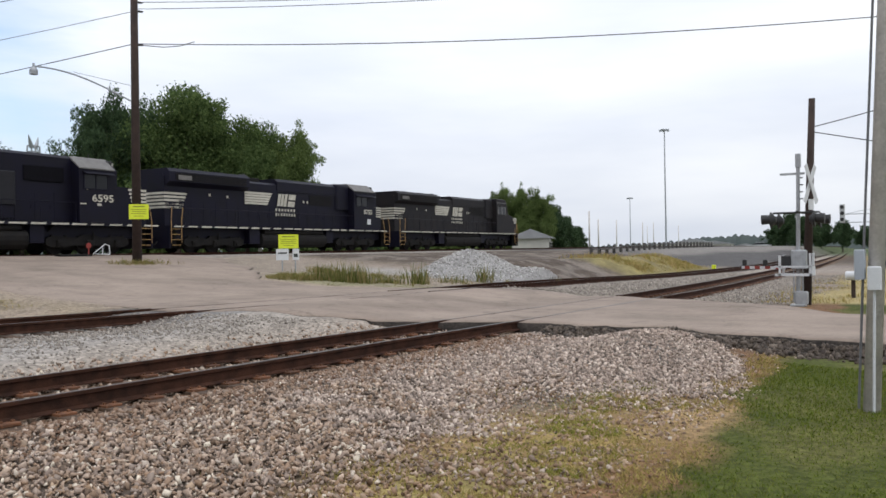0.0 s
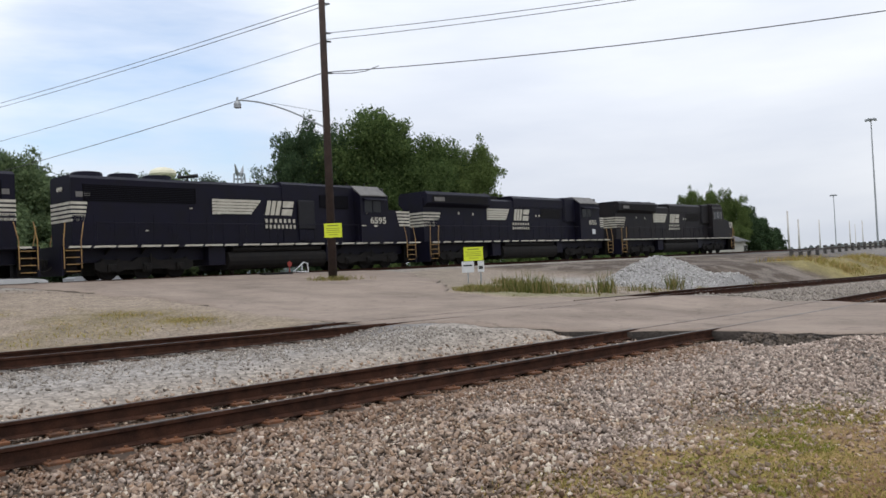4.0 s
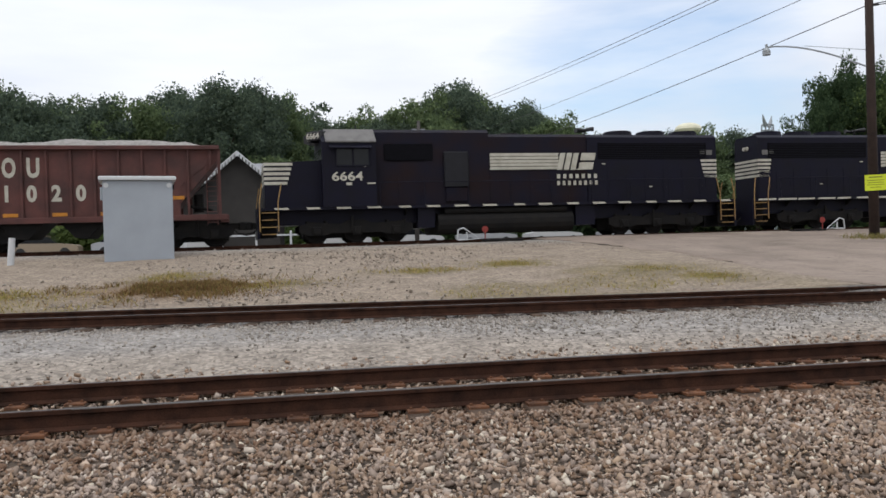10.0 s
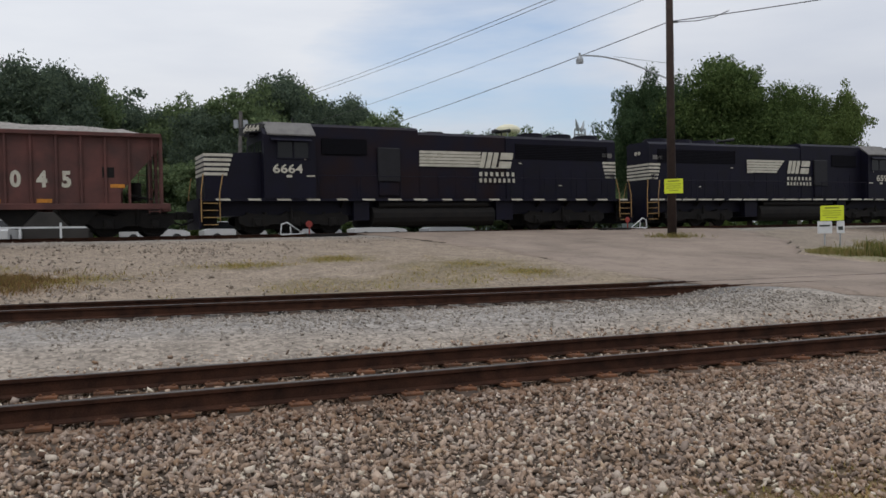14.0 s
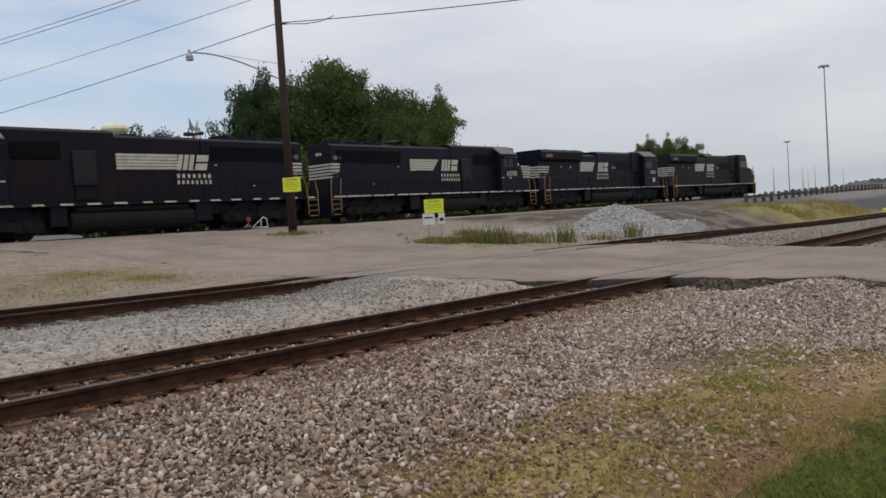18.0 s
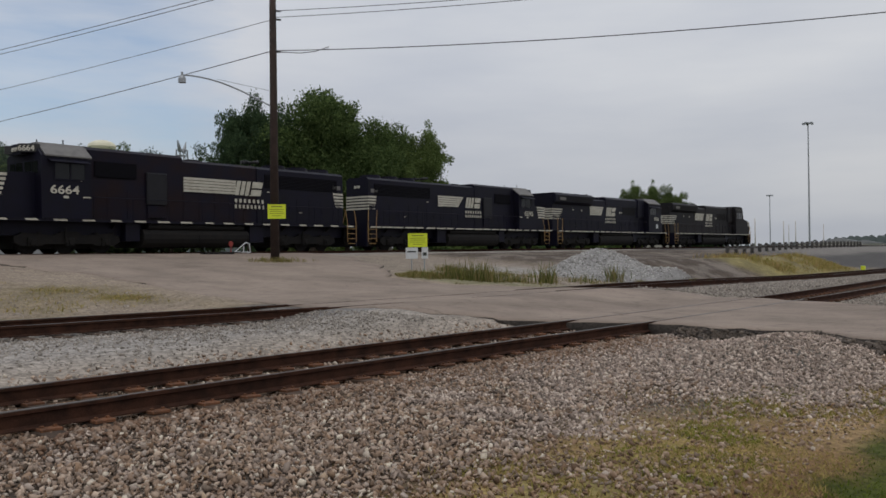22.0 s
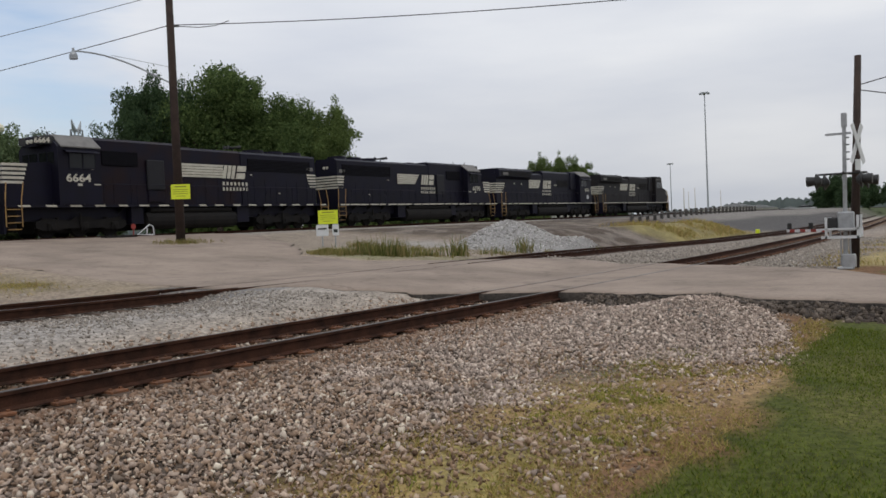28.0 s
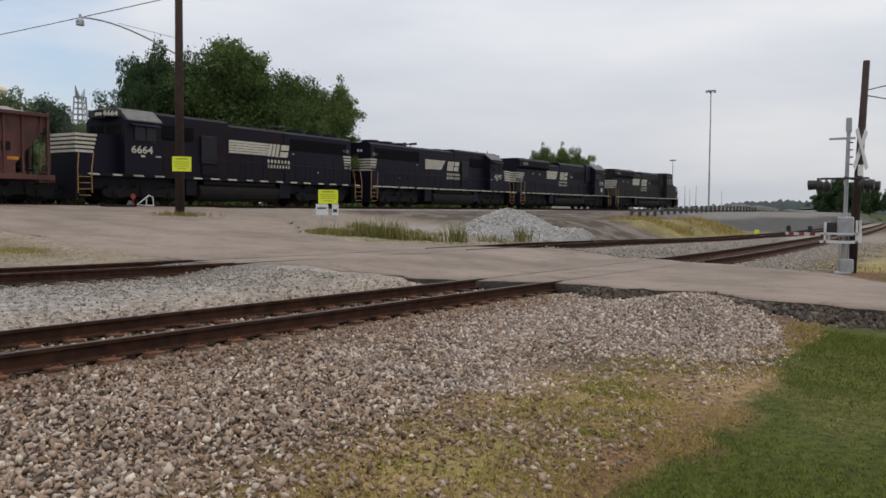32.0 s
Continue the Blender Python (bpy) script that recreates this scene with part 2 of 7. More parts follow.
M_RISE = island_material("rise_stones", [(0.21, 0.17, 0.135), (0.28, 0.23, 0.185), (0.34, 0.285, 0.235), (0.25, 0.205, 0.165), (0.44, 0.385, 0.33)], fine=60)
M_SIDING = island_material("siding_ballast_stones", [(0.198, 0.172, 0.149), (0.302, 0.266, 0.228), (0.385, 0.340, 0.291), (0.250, 0.219, 0.188), (0.343, 0.303, 0.261), (0.520, 0.458, 0.395)], fine=90)
M_TUFT = island_material("verge_tufts", [(0.16, 0.20, 0.030), (0.235, 0.25, 0.045), (0.32, 0.285, 0.07), (0.40, 0.31, 0.12)], rough=0.8, thin=0.25, spec=0.08)
M_WEED = island_material("weeds", [(0.130, 0.150, 0.036), (0.230, 0.205, 0.062), (0.340, 0.262, 0.122), (0.180, 0.170, 0.050)], rough=0.85, spec=0.1, thin=0.3)
M_DRY = island_material("dry_grass", [(0.41, 0.275, 0.135), (0.50, 0.375, 0.160), (0.37, 0.300, 0.100), (0.30, 0.270, 0.066), (0.34, 0.285, 0.086)], rough=0.85, spec=0.1, thin=0.3)
M_BROWN = island_material("brown_brush", [(0.288, 0.174, 0.086), (0.360, 0.240, 0.115), (0.252, 0.210, 0.075), (0.204, 0.204, 0.057)], rough=0.9, spec=0.1, thin=0.2)
M_BRUSH = island_material("dead_brush", [(0.176, 0.105, 0.048), (0.246, 0.145, 0.062), (0.123, 0.092, 0.038), (0.316, 0.203, 0.084), (0.199, 0.190, 0.054)], rough=0.9, spec=0.1, thin=0.2)
M_PEBBLE = island_material("verge_pebbles", [(0.10, 0.060, 0.036), (0.25, 0.155, 0.095), (0.40, 0.27, 0.17), (0.14, 0.085, 0.055), (0.52, 0.38, 0.26), (0.22, 0.17, 0.13)], fine=90)
M_HEAP = island_material("heap_stone_chips", [(0.269, 0.255, 0.235), (0.403, 0.386, 0.364), (0.504, 0.484, 0.459), (0.627, 0.605, 0.571)], fine=60)
M_RUSTY = island_material("rust_stained_stones", [(0.125, 0.072, 0.048), (0.259, 0.157, 0.099), (0.354, 0.253, 0.183), (0.201, 0.111, 0.066), (0.431, 0.331, 0.254), (0.163, 0.116, 0.089)], fine=90)

# ---- mesh helpers ----
class Mesh:
    """Vertices and faces of one mesh."""

    def __init__(self):
        self.v, self.f = [], []

    def add(self, verts, faces):
        n = len(self.v)
        self.v += [tuple(p) for p in verts]
        self.f += [tuple(n + i for i in f) for f in faces]
        return self

    def prism(self, outline, a, b, axis="y"):
        """An outline of (u, w) pairs drawn out from a to b along the axis: u, w are the other two axes in order."""
        def at(u, w, d):
            return {"x": (d, u, w), "y": (u, d, w), "z": (u, w, d)}[axis]
        n = len(outline)
        verts = [at(u, w, a) for u, w in outline] + [at(u, w, b) for u, w in outline]
        faces = [tuple(range(n))[::-1], tuple(range(n, 2 * n))] + [(i, (i + 1) % n, n + (i + 1) % n, n + i) for i in range(n)]
        return self.add(verts, faces)

    def box(self, x0, x1, y0, y1, z0, z1, c=0.0):
        """A box with its upright and top edges cut by c."""
        if not c:
            return self.prism([(x0, z0), (x1, z0), (x1, z1), (x0, z1)], y0, y1)
        def ring(d, z):
            return [(x0 + c + d, y0 + d, z), (x1 - c - d, y0 + d, z), (x1 - d, y0 + c + d, z), (x1 - d, y1 - c - d, z),
                    (x1 - c - d, y1 - d, z), (x0 + c + d, y1 - d, z), (x0 + d, y1 - c - d, z), (x0 + d, y0 + c + d, z)]
        verts = ring(0, z0) + ring(0, z1 - c) + ring(c * 0.8, z1)
        faces = [tuple(range(8))[::-1], tuple(range(16, 24))]
        for k in (0, 8):
            faces += [(k + i, k + (i + 1) % 8, k + 8 + (i + 1) % 8, k + 8 + i) for i in range(8)]
        return self.add(verts, faces)

    def rod(self, p, q, r, r2=None, n=10, caps=True):
        p, q = Vector(p), Vector(q)
        r2 = r if r2 is None else r2
        d = (q - p).normalized()
        s = d.orthogonal().normalized()
        t = d.cross(s)
        ring = [(math.cos(2 * math.pi * i / n), math.sin(2 * math.pi * i / n)) for i in range(n)]
        verts = [p + (s * a + t * b) * r for a, b in ring] + [q + (s * a + t * b) * r2 for a, b in ring]
        faces = [(i, (i + 1) % n, n + (i + 1) % n, n + i) for i in range(n)]
        if caps:
            faces += [tuple(range(n))[::-1], tuple(range(n, 2 * n))]
        return self.add(verts, faces)

    def pipe(self, points, r, n=8):
        """One bent rod through the points."""
        pts = [Vector(q) for q in points]
        start, s = len(self.v), None
        for k, q in enumerate(pts):
            d = (pts[min(k + 1, len(pts) - 1)] - pts[max(k - 1, 0)]).normalized()
            s = d.orthogonal().normalized() if s is None else (s - d * s.dot(d)).normalized()
            t = d.cross(s)
            self.v += [tuple(q + (s * math.cos(2 * math.pi * i / n) + t * math.sin(2 * math.pi * i / n)) * r) for i in range(n)]
            if k:
                a, b = start + (k - 1) * n, start + k * n
                self.f += [(a + i, a + (i + 1) % n, b + (i + 1) % n, b + i) for i in range(n)]
        self.f += [tuple(range(start, start + n))[::-1], tuple(range(len(self.v) - n, len(self.v)))]
        return self

    def turned(self, rings, axis_at=(0, 0, 0), n=16):
        """A body of revolution about a level axis along y: rings of (y, radius)."""
        x0, y0, z0 = axis_at
        verts, faces = [], []
        for y, r in rings:
            verts += [(x0 + r * math.cos(2 * math.pi * i / n), y0 + y, z0 + r * math.sin(2 * math.pi * i / n)) for i in range(n)]
        for k in range(len(rings) - 1):
            faces += [(k * n + i, k * n + (i + 1) % n, (k + 1) * n + (i + 1) % n, (k + 1) * n + i) for i in range(n)]
        faces += [tuple(range(n))[::-1], tuple(range((len(rings) - 1) * n, len(rings) * n))]
        return self.add(verts, faces)

    def data(self, name, mat, smooth=False):
        me = bpy.data.meshes.new(name)
        me.from_pydata(self.v, [], self.f)
        bm = bmesh.new()
        bm.from_mesh(me)
        bmesh.ops.recalc_face_normals(bm, faces=bm.faces)
        bm.to_mesh(me)
        bm.free()
        if mat:
            me.materials.append(mat)
        if smooth:
            me.shade_smooth()
        return me


def part(name, mesh, mat, parent, label="", smooth=False, at=None):
    data = mesh.data(name, mat, smooth) if isinstance(mesh, Mesh) else mesh
    ob = new(name, data)
    ob.parent = parent
    if at is not None:
        ob.matrix_basis = at
    if label:
        ob["label"] = label
    return ob


def thing(name, m, label, category, group="", kind=""):
    return_ob = new(name)
    return_ob.matrix_basis = m
    return tagged(return_ob, label, category, group, kind)


def lettering(text, size, mat, name="lettering", stretch=1.0, bold=0.0):
    """A flat mesh of a text in the built-in font, its lower left corner at the origin, in the x-z plane, facing -y."""
    cu = bpy.data.curves.new("text", "FONT")
    cu.body, cu.size, cu.extrude, cu.offset = text, size, 0.004, 0.012 * size + bold
    cu.resolution_u = 3
    ob = bpy.data.objects.new("text", cu)
    scene.collection.objects.link(ob)
    me = bpy.data.meshes.new_from_object(ob.evaluated_get(bpy.context.evaluated_depsgraph_get()))
    bpy.data.objects.remove(ob)
    bpy.data.curves.remove(cu)
    co = np.empty(len(me.vertices) * 3)
    me.vertices.foreach_get("co", co)
    co = co.reshape(-1, 3)
    out = np.stack([(co[:, 0] - co[:, 0].min()) * stretch, -co[:, 2], co[:, 1]], 1)
    me.vertices.foreach_set("co", out.ravel())
    me.name = name
    me.materials.clear()
    me.materials.append(mat)
    return me


def mesh_arrays(name, verts, faces, mat, smooth=False):
    """One mesh out of arrays: verts (n, 3), faces (m, 3 or 4)."""
    me = bpy.data.meshes.new(name)
    k = faces.shape[1]
    me.vertices.add(len(verts))
    me.vertices.foreach_set("co", np.ascontiguousarray(verts, dtype=np.float32).ravel())
    me.loops.add(faces.size)
    me.loops.foreach_set("vertex_index", np.ascontiguousarray(faces, dtype=np.int32).ravel())
    me.polygons.add(len(faces))
    me.polygons.foreach_set("loop_start", np.arange(0, faces.size, k, dtype=np.int32))
    me.update(calc_edges=True)
    me.validate()
    if mat:
        me.materials.append(mat)
    if smooth:
        me.shade_smooth()
    return me


def smoothstep(a, b, x):
    t = np.clip((np.asarray(x, float) - a) / (b - a), 0, 1)
    return t * t * (3 - 2 * t)

# ---- lie of the land ----
XS = np.linspace(-400, 900, 2601)


def _line(xs, ys):
    k = np.hanning(41)
    y = np.interp(XS, xs, ys)
    return np.convolve(np.pad(y, 20, mode="edge"), k / k.sum(), mode="valid")


Y_NEAR = _line([-400, 5, 15, 25, 36, 53, 78, 120, 170, 670, 900], [8.65, 8.65, 8.42, 8.34, 8.62, 9.6, 10.9, 14.3, 18.7, 66, 87.7])
Y_SIDE = _line([-400, 14, 28, 40, 53, 62, 70, 90, 120, 170, 670, 900], [64.9, 14.38, 14.55, 14.8, 15.0, 14.8, 14.7, 16.0, 18.6, 23.0, 70.3, 92])


def y_near(x):
    return np.interp(x, XS, Y_NEAR)


def y_side(x):
    return np.interp(x, XS, Y_SIDE)


def z_side(x):
    return 0.26 * (1 - smoothstep(26, 54, x))


GRADE = 0.005


def y_train(x):
    """The main track bends slowly to the right."""
    x = np.asarray(x, float)
    c = np.clip(x, 0, 104)
    return 37.0 + 0.0694 * c - 0.000334 * c * c + 0.0694 * np.minimum(x, 0)


ALONG = np.linspace(-120, 200, 3201)
REACH = np.concatenate([[0], np.cumsum(np.hypot(np.diff(ALONG), np.diff(y_train(ALONG))))])
REACH = REACH - np.interp(0, ALONG, REACH)


def z_train(x):
    return 1.55 + GRADE * np.clip(x, -80, 160)


def bend(x):
    return y_train(np.clip(x, -60, 104)) - 37.0


def z_road(y):
    return np.interp(y, [-60, 1, 7, 10.2, 12.8, 15.4, 20, 33.6, 36.9, 40.2, 45], [-0.05, -0.02, -0.015, -0.015, 0.235, 0.235, 0.34, 1.40, 1.60, 1.60, 1.4])


LEFT_EDGE = ([-60, -5, 1.6, 3.2, 5.4, 7.2, 9.3, 13.2, 15.4, 20, 27, 33, 46], [5, 12.4, 14.05, 14.6, 15.4, 15.5, 15.0, 13.0, 12.5, 13.2, 13.5, 12.2, 10])
RIGHT_EDGE = ([-60, -5, 2.2, 4.8, 8.9, 12, 16.6, 19, 23, 28, 34, 46], [11, 17.5, 20.2, 23.2, 25.5, 25.4, 24.2, 23.2, 24.0, 28.3, 32.0, 33])


def z_ground(x, y):
    """Height of the bare ground."""
    x, y = np.broadcast_arrays(np.asarray(x, float), np.asarray(y, float))
    dn, ds = y - y_near(x), y - y_side(x)
    zs = z_side(x)
    lawn = np.full(x.shape, -0.25)
    # between the two low tracks
    gap = np.maximum(y_side(x) - y_near(x), 3.3)
    f = np.clip((dn - 1.6) / (gap - 3.2), 0, 1)
    mid = -0.24 + f * (zs + 0.04) + 0.12 * np.sin(np.pi * f)
    bed = -0.240 - 0.022 * np.exp(-((dn + 0.95) / 0.16) ** 2) + 0.036 * np.exp(-((dn + 1.42) / 0.26) ** 2) - 0.03 * smoothstep(-1.8, -3.2, dn)
    heap = 0.31 * np.exp(-((x - 13.5) / 1.9) ** 2 - ((y - 4.35) / 1.15) ** 2)
    z = np.where(dn < 1.6, bed + heap * smoothstep(-1.4, -2.2, dn), np.where(ds < -1.6, mid, zs - 0.235))
    # the rise to the train's track: a ramp near the road, a bank beyond it, low yard past the bank's end
    a = np.clip((ds - 1.6) / np.maximum(33.2 + bend(x) - y_side(x) - 1.6, 4), 0, 1)
    top = z_train(x) - 0.17
    ramp = zs - 0.235 + a * (top - zs + 0.235)
    bank = zs - 0.235 + (1.0 - zs + 0.235) * smoothstep(1.8, 5.8, ds) + (top - 1.10) * smoothstep(8, 17, ds)
    yard = 0.0 + (top - 0.12) * smoothstep(0, 10, y - 18.5)
    k = smoothstep(36, 40, x)
    e = smoothstep(67, 73, x)
    rise = ramp * (1 - k) + (bank * (1 - e) + yard * e) * k
    z = np.where(ds > 1.6, rise, z)
    v = y - bend(x)
    z = np.where(v > 33, np.where(v < 40, top, top + (1.25 - top) * smoothstep(40, 60, v)), z)
    le, re = np.interp(y, *LEFT_EDGE) - x, x - np.interp(y, *RIGHT_EDGE)
    lip = np.maximum(smoothstep(2.4, 0.3, le) * (le > -1.2), smoothstep(1.8, 0.3, re) * (re > -1.2)) * smoothstep(9.9, 11.2, y) * smoothstep(37.4, 34.4, y)
    z = z * (1 - lip) + (z_road(y) - 0.035) * lip
    far = smoothstep(250, 600, np.hypot(x, y))
    return z * (1 - far) + 0.9 * far * (dn > 0) + -0.25 * far * (dn <= 0)


def road_mask(x, y):
    return smoothstep(0.0, 0.7, x - np.interp(y, *LEFT_EDGE)) * smoothstep(0.0, 0.7, np.interp(y, *RIGHT_EDGE) - x) * (y < 44)


LATTICE = np.random.RandomState(5).uniform(-1, 1, (256, 256))


def fbm(x, y, s, seed=0):
    """Smooth noise of four octaves on arrays, about 0 to 1; s sets its grain."""
    x, y = np.broadcast_arrays(np.asarray(x, float), np.asarray(y, float))
    out, amp, cell = np.zeros(x.shape), 1.0, 2.6 * s
    for o in range(4):
        a = 0.7 + 1.3 * o + seed
        u = (x * math.cos(a) - y * math.sin(a)) / cell + 37.1 * seed + 11.3 * o
        v = (x * math.sin(a) + y * math.cos(a)) / cell + 19.7 * seed + 5.9 * o
        i, j = np.floor(u).astype(int), np.floor(v).astype(int)
        f, g = u - i, v - j
        f, g = f * f * (3 - 2 * f), g * g * (3 - 2 * g)
        p, q, i, j = (i + 1) % 256, (j + 1) % 256, i % 256, j % 256
        out = out + amp * ((LATTICE[i, j] * (1 - f) + LATTICE[p, j] * f) * (1 - g) + (LATTICE[i, q] * (1 - f) + LATTICE[p, q] * f) * g)
        amp, cell = amp * 0.6, cell * 0.47
    return np.clip(0.5 + 0.45 * out, 0, 1)


def turf_patch(x, y):
    """Thin turf on the gravel rise."""
    w = 0.28 * smoothstep(0.55, 0.75, fbm(x, y, 2.2, 11)) * smoothstep(28.5, 24.5, y) * smoothstep(13.5, 11, x)
    for a, b, c, d in ((-6.6, 22.2, 1.3, 0.9), (-0.2, 22.5, 1.0, 0.8), (-9.5, 22.6, 1.9, 0.9), (7.1, 25.0, 1.1, 0.9), (10.2, 22.2, 1.6, 1.1), (11.0, 20.5, 1.0, 0.9), (-3.0, 24.9, 0.9, 0.9), (4.0, 24.3, 1.3, 0.7)):
        w = np.maximum(w, np.exp(-((x - a) / c) ** 2 - ((y - b) / d) ** 2) * (0.35 + 0.9 * fbm(x, y, 0.5, 12)))
    return np.clip(w, 0, 1)


def brush_patch(x, y):
    return np.clip(np.exp(-((x + 2.7) / 2.1) ** 2 - ((y - 22.4) / 1.7) ** 2) * (0.5 + fbm(x, y, 0.5, 19)), 0, 1)


def pile_end(y):
    """How far along the fresh ballast reaches before bare soil begins."""
    return np.interp(y, [1.5, 2.1, 2.6, 3.4, 5.0], [9.8, 10.3, 12.6, 14.4, 17.0])


def lawn_here(x, y):
    return smoothstep(2.08, 1.92, y + 0.50 * (fbm(x, y, 0.45, 3) - 0.5) - 0.04 * (x - 8))


def green_patch(x, y):
    """Where the verge is green among its stones."""
    band = smoothstep(2.1, 2.35, y - 0.06 * np.maximum(x - 5, 0)) * smoothstep(3.7, 3.0, y - 0.06 * (x - 6)) * smoothstep(2.0, 4.0, x) * smoothstep(10.5, 9.0, x)
    return band * smoothstep(0.34, 0.56, fbm(x, y, 0.55, 43)) * smoothstep(0.25, 0.58, fbm(x, y, 0.16, 48))


def cover(x, y):
    """Base colour of the ground by what covers it."""
    x, y = np.broadcast_arrays(np.asarray(x, float), np.asarray(y, float))
    dn, ds = y - y_near(x), y - y_side(x)
    n1, n2, n3 = fbm(x, y, 0.8, 3), fbm(x, y, 3.0, 5), fbm(x, y, 0.35, 8)
    col = np.zeros(x.shape + (3,))

    def lay(c, w):
        w = np.clip(w, 0, 1)[..., None]
        col[:] = col * (1 - w) + np.array(c) * w

    lay((0.085, 0.065, 0.050), 1 + 0 * x)                                    # tan ballast bed, darkened to paint shade between the stones
    lay((0.285, 0.198, 0.082), smoothstep(4.5, 3.3, y + 0.9 * (n2 - 0.5)) * smoothstep(-2, 4, x + 3 * n1))   # dry verge
    lay((0.255, 0.205, 0.080), smoothstep(4.4, 2.9, y + 1.6 * (n1 - 0.5)) * smoothstep(0.32, 0.54, n2) * (0.45 + 0.65 * smoothstep(0.35, 0.6, n3)) * smoothstep(0, 5, x))
    lay((0.215, 0.135, 0.070), smoothstep(4.4, 3.0, y) * smoothstep(0.52, 0.66, fbm(x, y, 0.5, 15)) * smoothstep(0, 4, x) * 0.85)
    lay((0.12, 0.108, 0.095), smoothstep(7.5, 9.5, x + n1) * smoothstep(3.3, 3.9, y + 0.6 * n1) * (dn < -0.7) * (x < 20))   # fresh grey ballast bed, gap shade put into its colour too
    lay((0.29, 0.195, 0.10), smoothstep(2.7, 2.1, y + 0.5 * (n1 - 0.5)) * smoothstep(6, 8, x))
    lay((0.235, 0.220, 0.052), 0.85 * green_patch(x, y))
    edge = x - np.interp(y, *LEFT_EDGE)
    lay((0.165, 0.095, 0.052), smoothstep(-0.2, 0.4, x + 0.6 * n1 - pile_end(y)) * smoothstep(4.2, 3.4, y) * smoothstep(1.5, 1.8, y))
    lay((0.165, 0.092, 0.048), smoothstep(2.36, 2.12, y + 0.6 * (n1 - 0.5) - 0.03 * (x - 6)) * smoothstep(0, 3, x) * smoothstep(9.5, 6.5, x + 2 * n1))
    lay((0.056, 0.066, 0.0125), lawn_here(x, y))
    lay((0.115, 0.105, 0.034), 0.6 * lawn_here(x, y) * smoothstep(0.48, 0.68, fbm(x, y, 0.9, 47)))
    between = (dn > 1.3) * smoothstep(-1.0, -1.6, ds)
    lay((0.285, 0.255, 0.222), between)                                          # pale fines
    lay((0.298, 0.274, 0.250), between * smoothstep(0.35, 0.55, (dn / 7.0) * smoothstep(20, 5, x) + 0.25 * n2))
    lay((0.20, 0.20, 0.20), (np.abs(ds) < 1.7) * 0.7 * n3)
    lay((0.315, 0.268, 0.222), between * smoothstep(3.6, 2.2, dn + 1.2 * (n2 - 0.5)) * 0.8)   # trodden tan strip
    lay((0.19, 0.115, 0.068), smoothstep(1.35, 0.9, np.abs(dn)) * (0.5 + 0.5 * n3) * 0.8)   # rust and dirt by the rails
    up = smoothstep(1.3, 2.2, ds)
    lay((0.275, 0.222, 0.172), up)
    lay((0.135, 0.108, 0.040), up * np.clip(1.5 * turf_patch(x, y), 0, 1))
    lay((0.165, 0.100, 0.050), up * np.clip(1.2 * brush_patch(x, y), 0, 1) * 0.9)
    lay((0.25, 0.207, 0.165), up * smoothstep(24, 27, x) * smoothstep(40, 34, x))
    pad = x - np.interp(y, *RIGHT_EDGE)
    lay((0.22, 0.20, 0.12), up * smoothstep(0.2, 0.8, pad) * smoothstep(6, 3.5, pad + 2 * n2) * smoothstep(16.2, 17.2, y) * smoothstep(25.5, 23.5, y))
    lay((0.30, 0.275, 0.25), up * np.clip(1.4 * np.exp(-((x - 33.2) / 2.6) ** 2 - ((y - 23.6) / 2.6) ** 2) * (0.5 + n3), 0, 1) * smoothstep(0.3, 1.0, pad))   # stone spilled beside the heap
    bank = smoothstep(36, 39, x) * smoothstep(73, 70, x) * up
    lay((0.074, 0.057, 0.045), bank * (0.75 + 0.5 * n1))
    lay((0.20, 0.17, 0.145), bank * smoothstep(0.5, 0.75, n3) * 0.7)
    lay((0.25, 0.21, 0.085), bank * smoothstep(49, 53, x + 3 * n1) * smoothstep(8, 6.0, ds) * (0.5 + 0.5 * n3))
    lay((0.27, 0.245, 0.215), up * smoothstep(31, 33.5, y - bend(x)))
    lay((0.150, 0.135, 0.122), smoothstep(70, 73, x) * up)
    lay((0.085, 0.080, 0.078), smoothstep(72, 75, x) * smoothstep(17.5, 18.5, y - y_side(x) + 16 + 2 * n2) * (y < 40))
    lay((0.19, 0.175, 0.16), smoothstep(74, 80, x) * smoothstep(24, 25.5, y + n2) * smoothstep(30, 28, y))
    lay((0.275, 0.235, 0.20), smoothstep(0.0, 0.6, pad) * smoothstep(120, 60, x) * smoothstep(-4.6, -3.6, dn + 1.0 * (n2 - 0.5)) * smoothstep(-1.0, -1.6, ds) * (np.abs(dn) > 1.0))   # pale gravel between and beside the tracks
    lay((0.20, 0.145, 0.10), smoothstep(0.0, 0.6, pad) * smoothstep(70, 50, x) * smoothstep(-1.2, -2.0, dn) * smoothstep(-5.0, -3.0, dn) * (0.3 + 0.7 * n3))
    lay((0.31, 0.25, 0.12), smoothstep(26.5, 28, x) * smoothstep(-3.6, -5.0, dn + 1.2 * (n2 - 0.5)))   # dry grass past the road
    lay((0.16, 0.18, 0.06), smoothstep(34, 40, x) * smoothstep(-6, -9, dn) * smoothstep(0.4, 0.6, n2))
    lay((0.30, 0.285, 0.26), smoothstep(41.5, 44, y - bend(x)) * smoothstep(60, 50, x))   # pale lot behind the train
    lay((0.10, 0.12, 0.05), np.maximum(smoothstep(72, 76, y), smoothstep(42, 52, y) * smoothstep(45, 55, x)))
    lay((0.09, 0.11, 0.055), smoothstep(150, 300, np.hypot(x, y)))
    lay((0.10, 0.078, 0.058), smoothstep(-0.8, -0.2, edge + 0.5 * (n1 - 0.5)) * smoothstep(7.2, 6.6, y) * smoothstep(0.6, 0.0, edge))
    return col


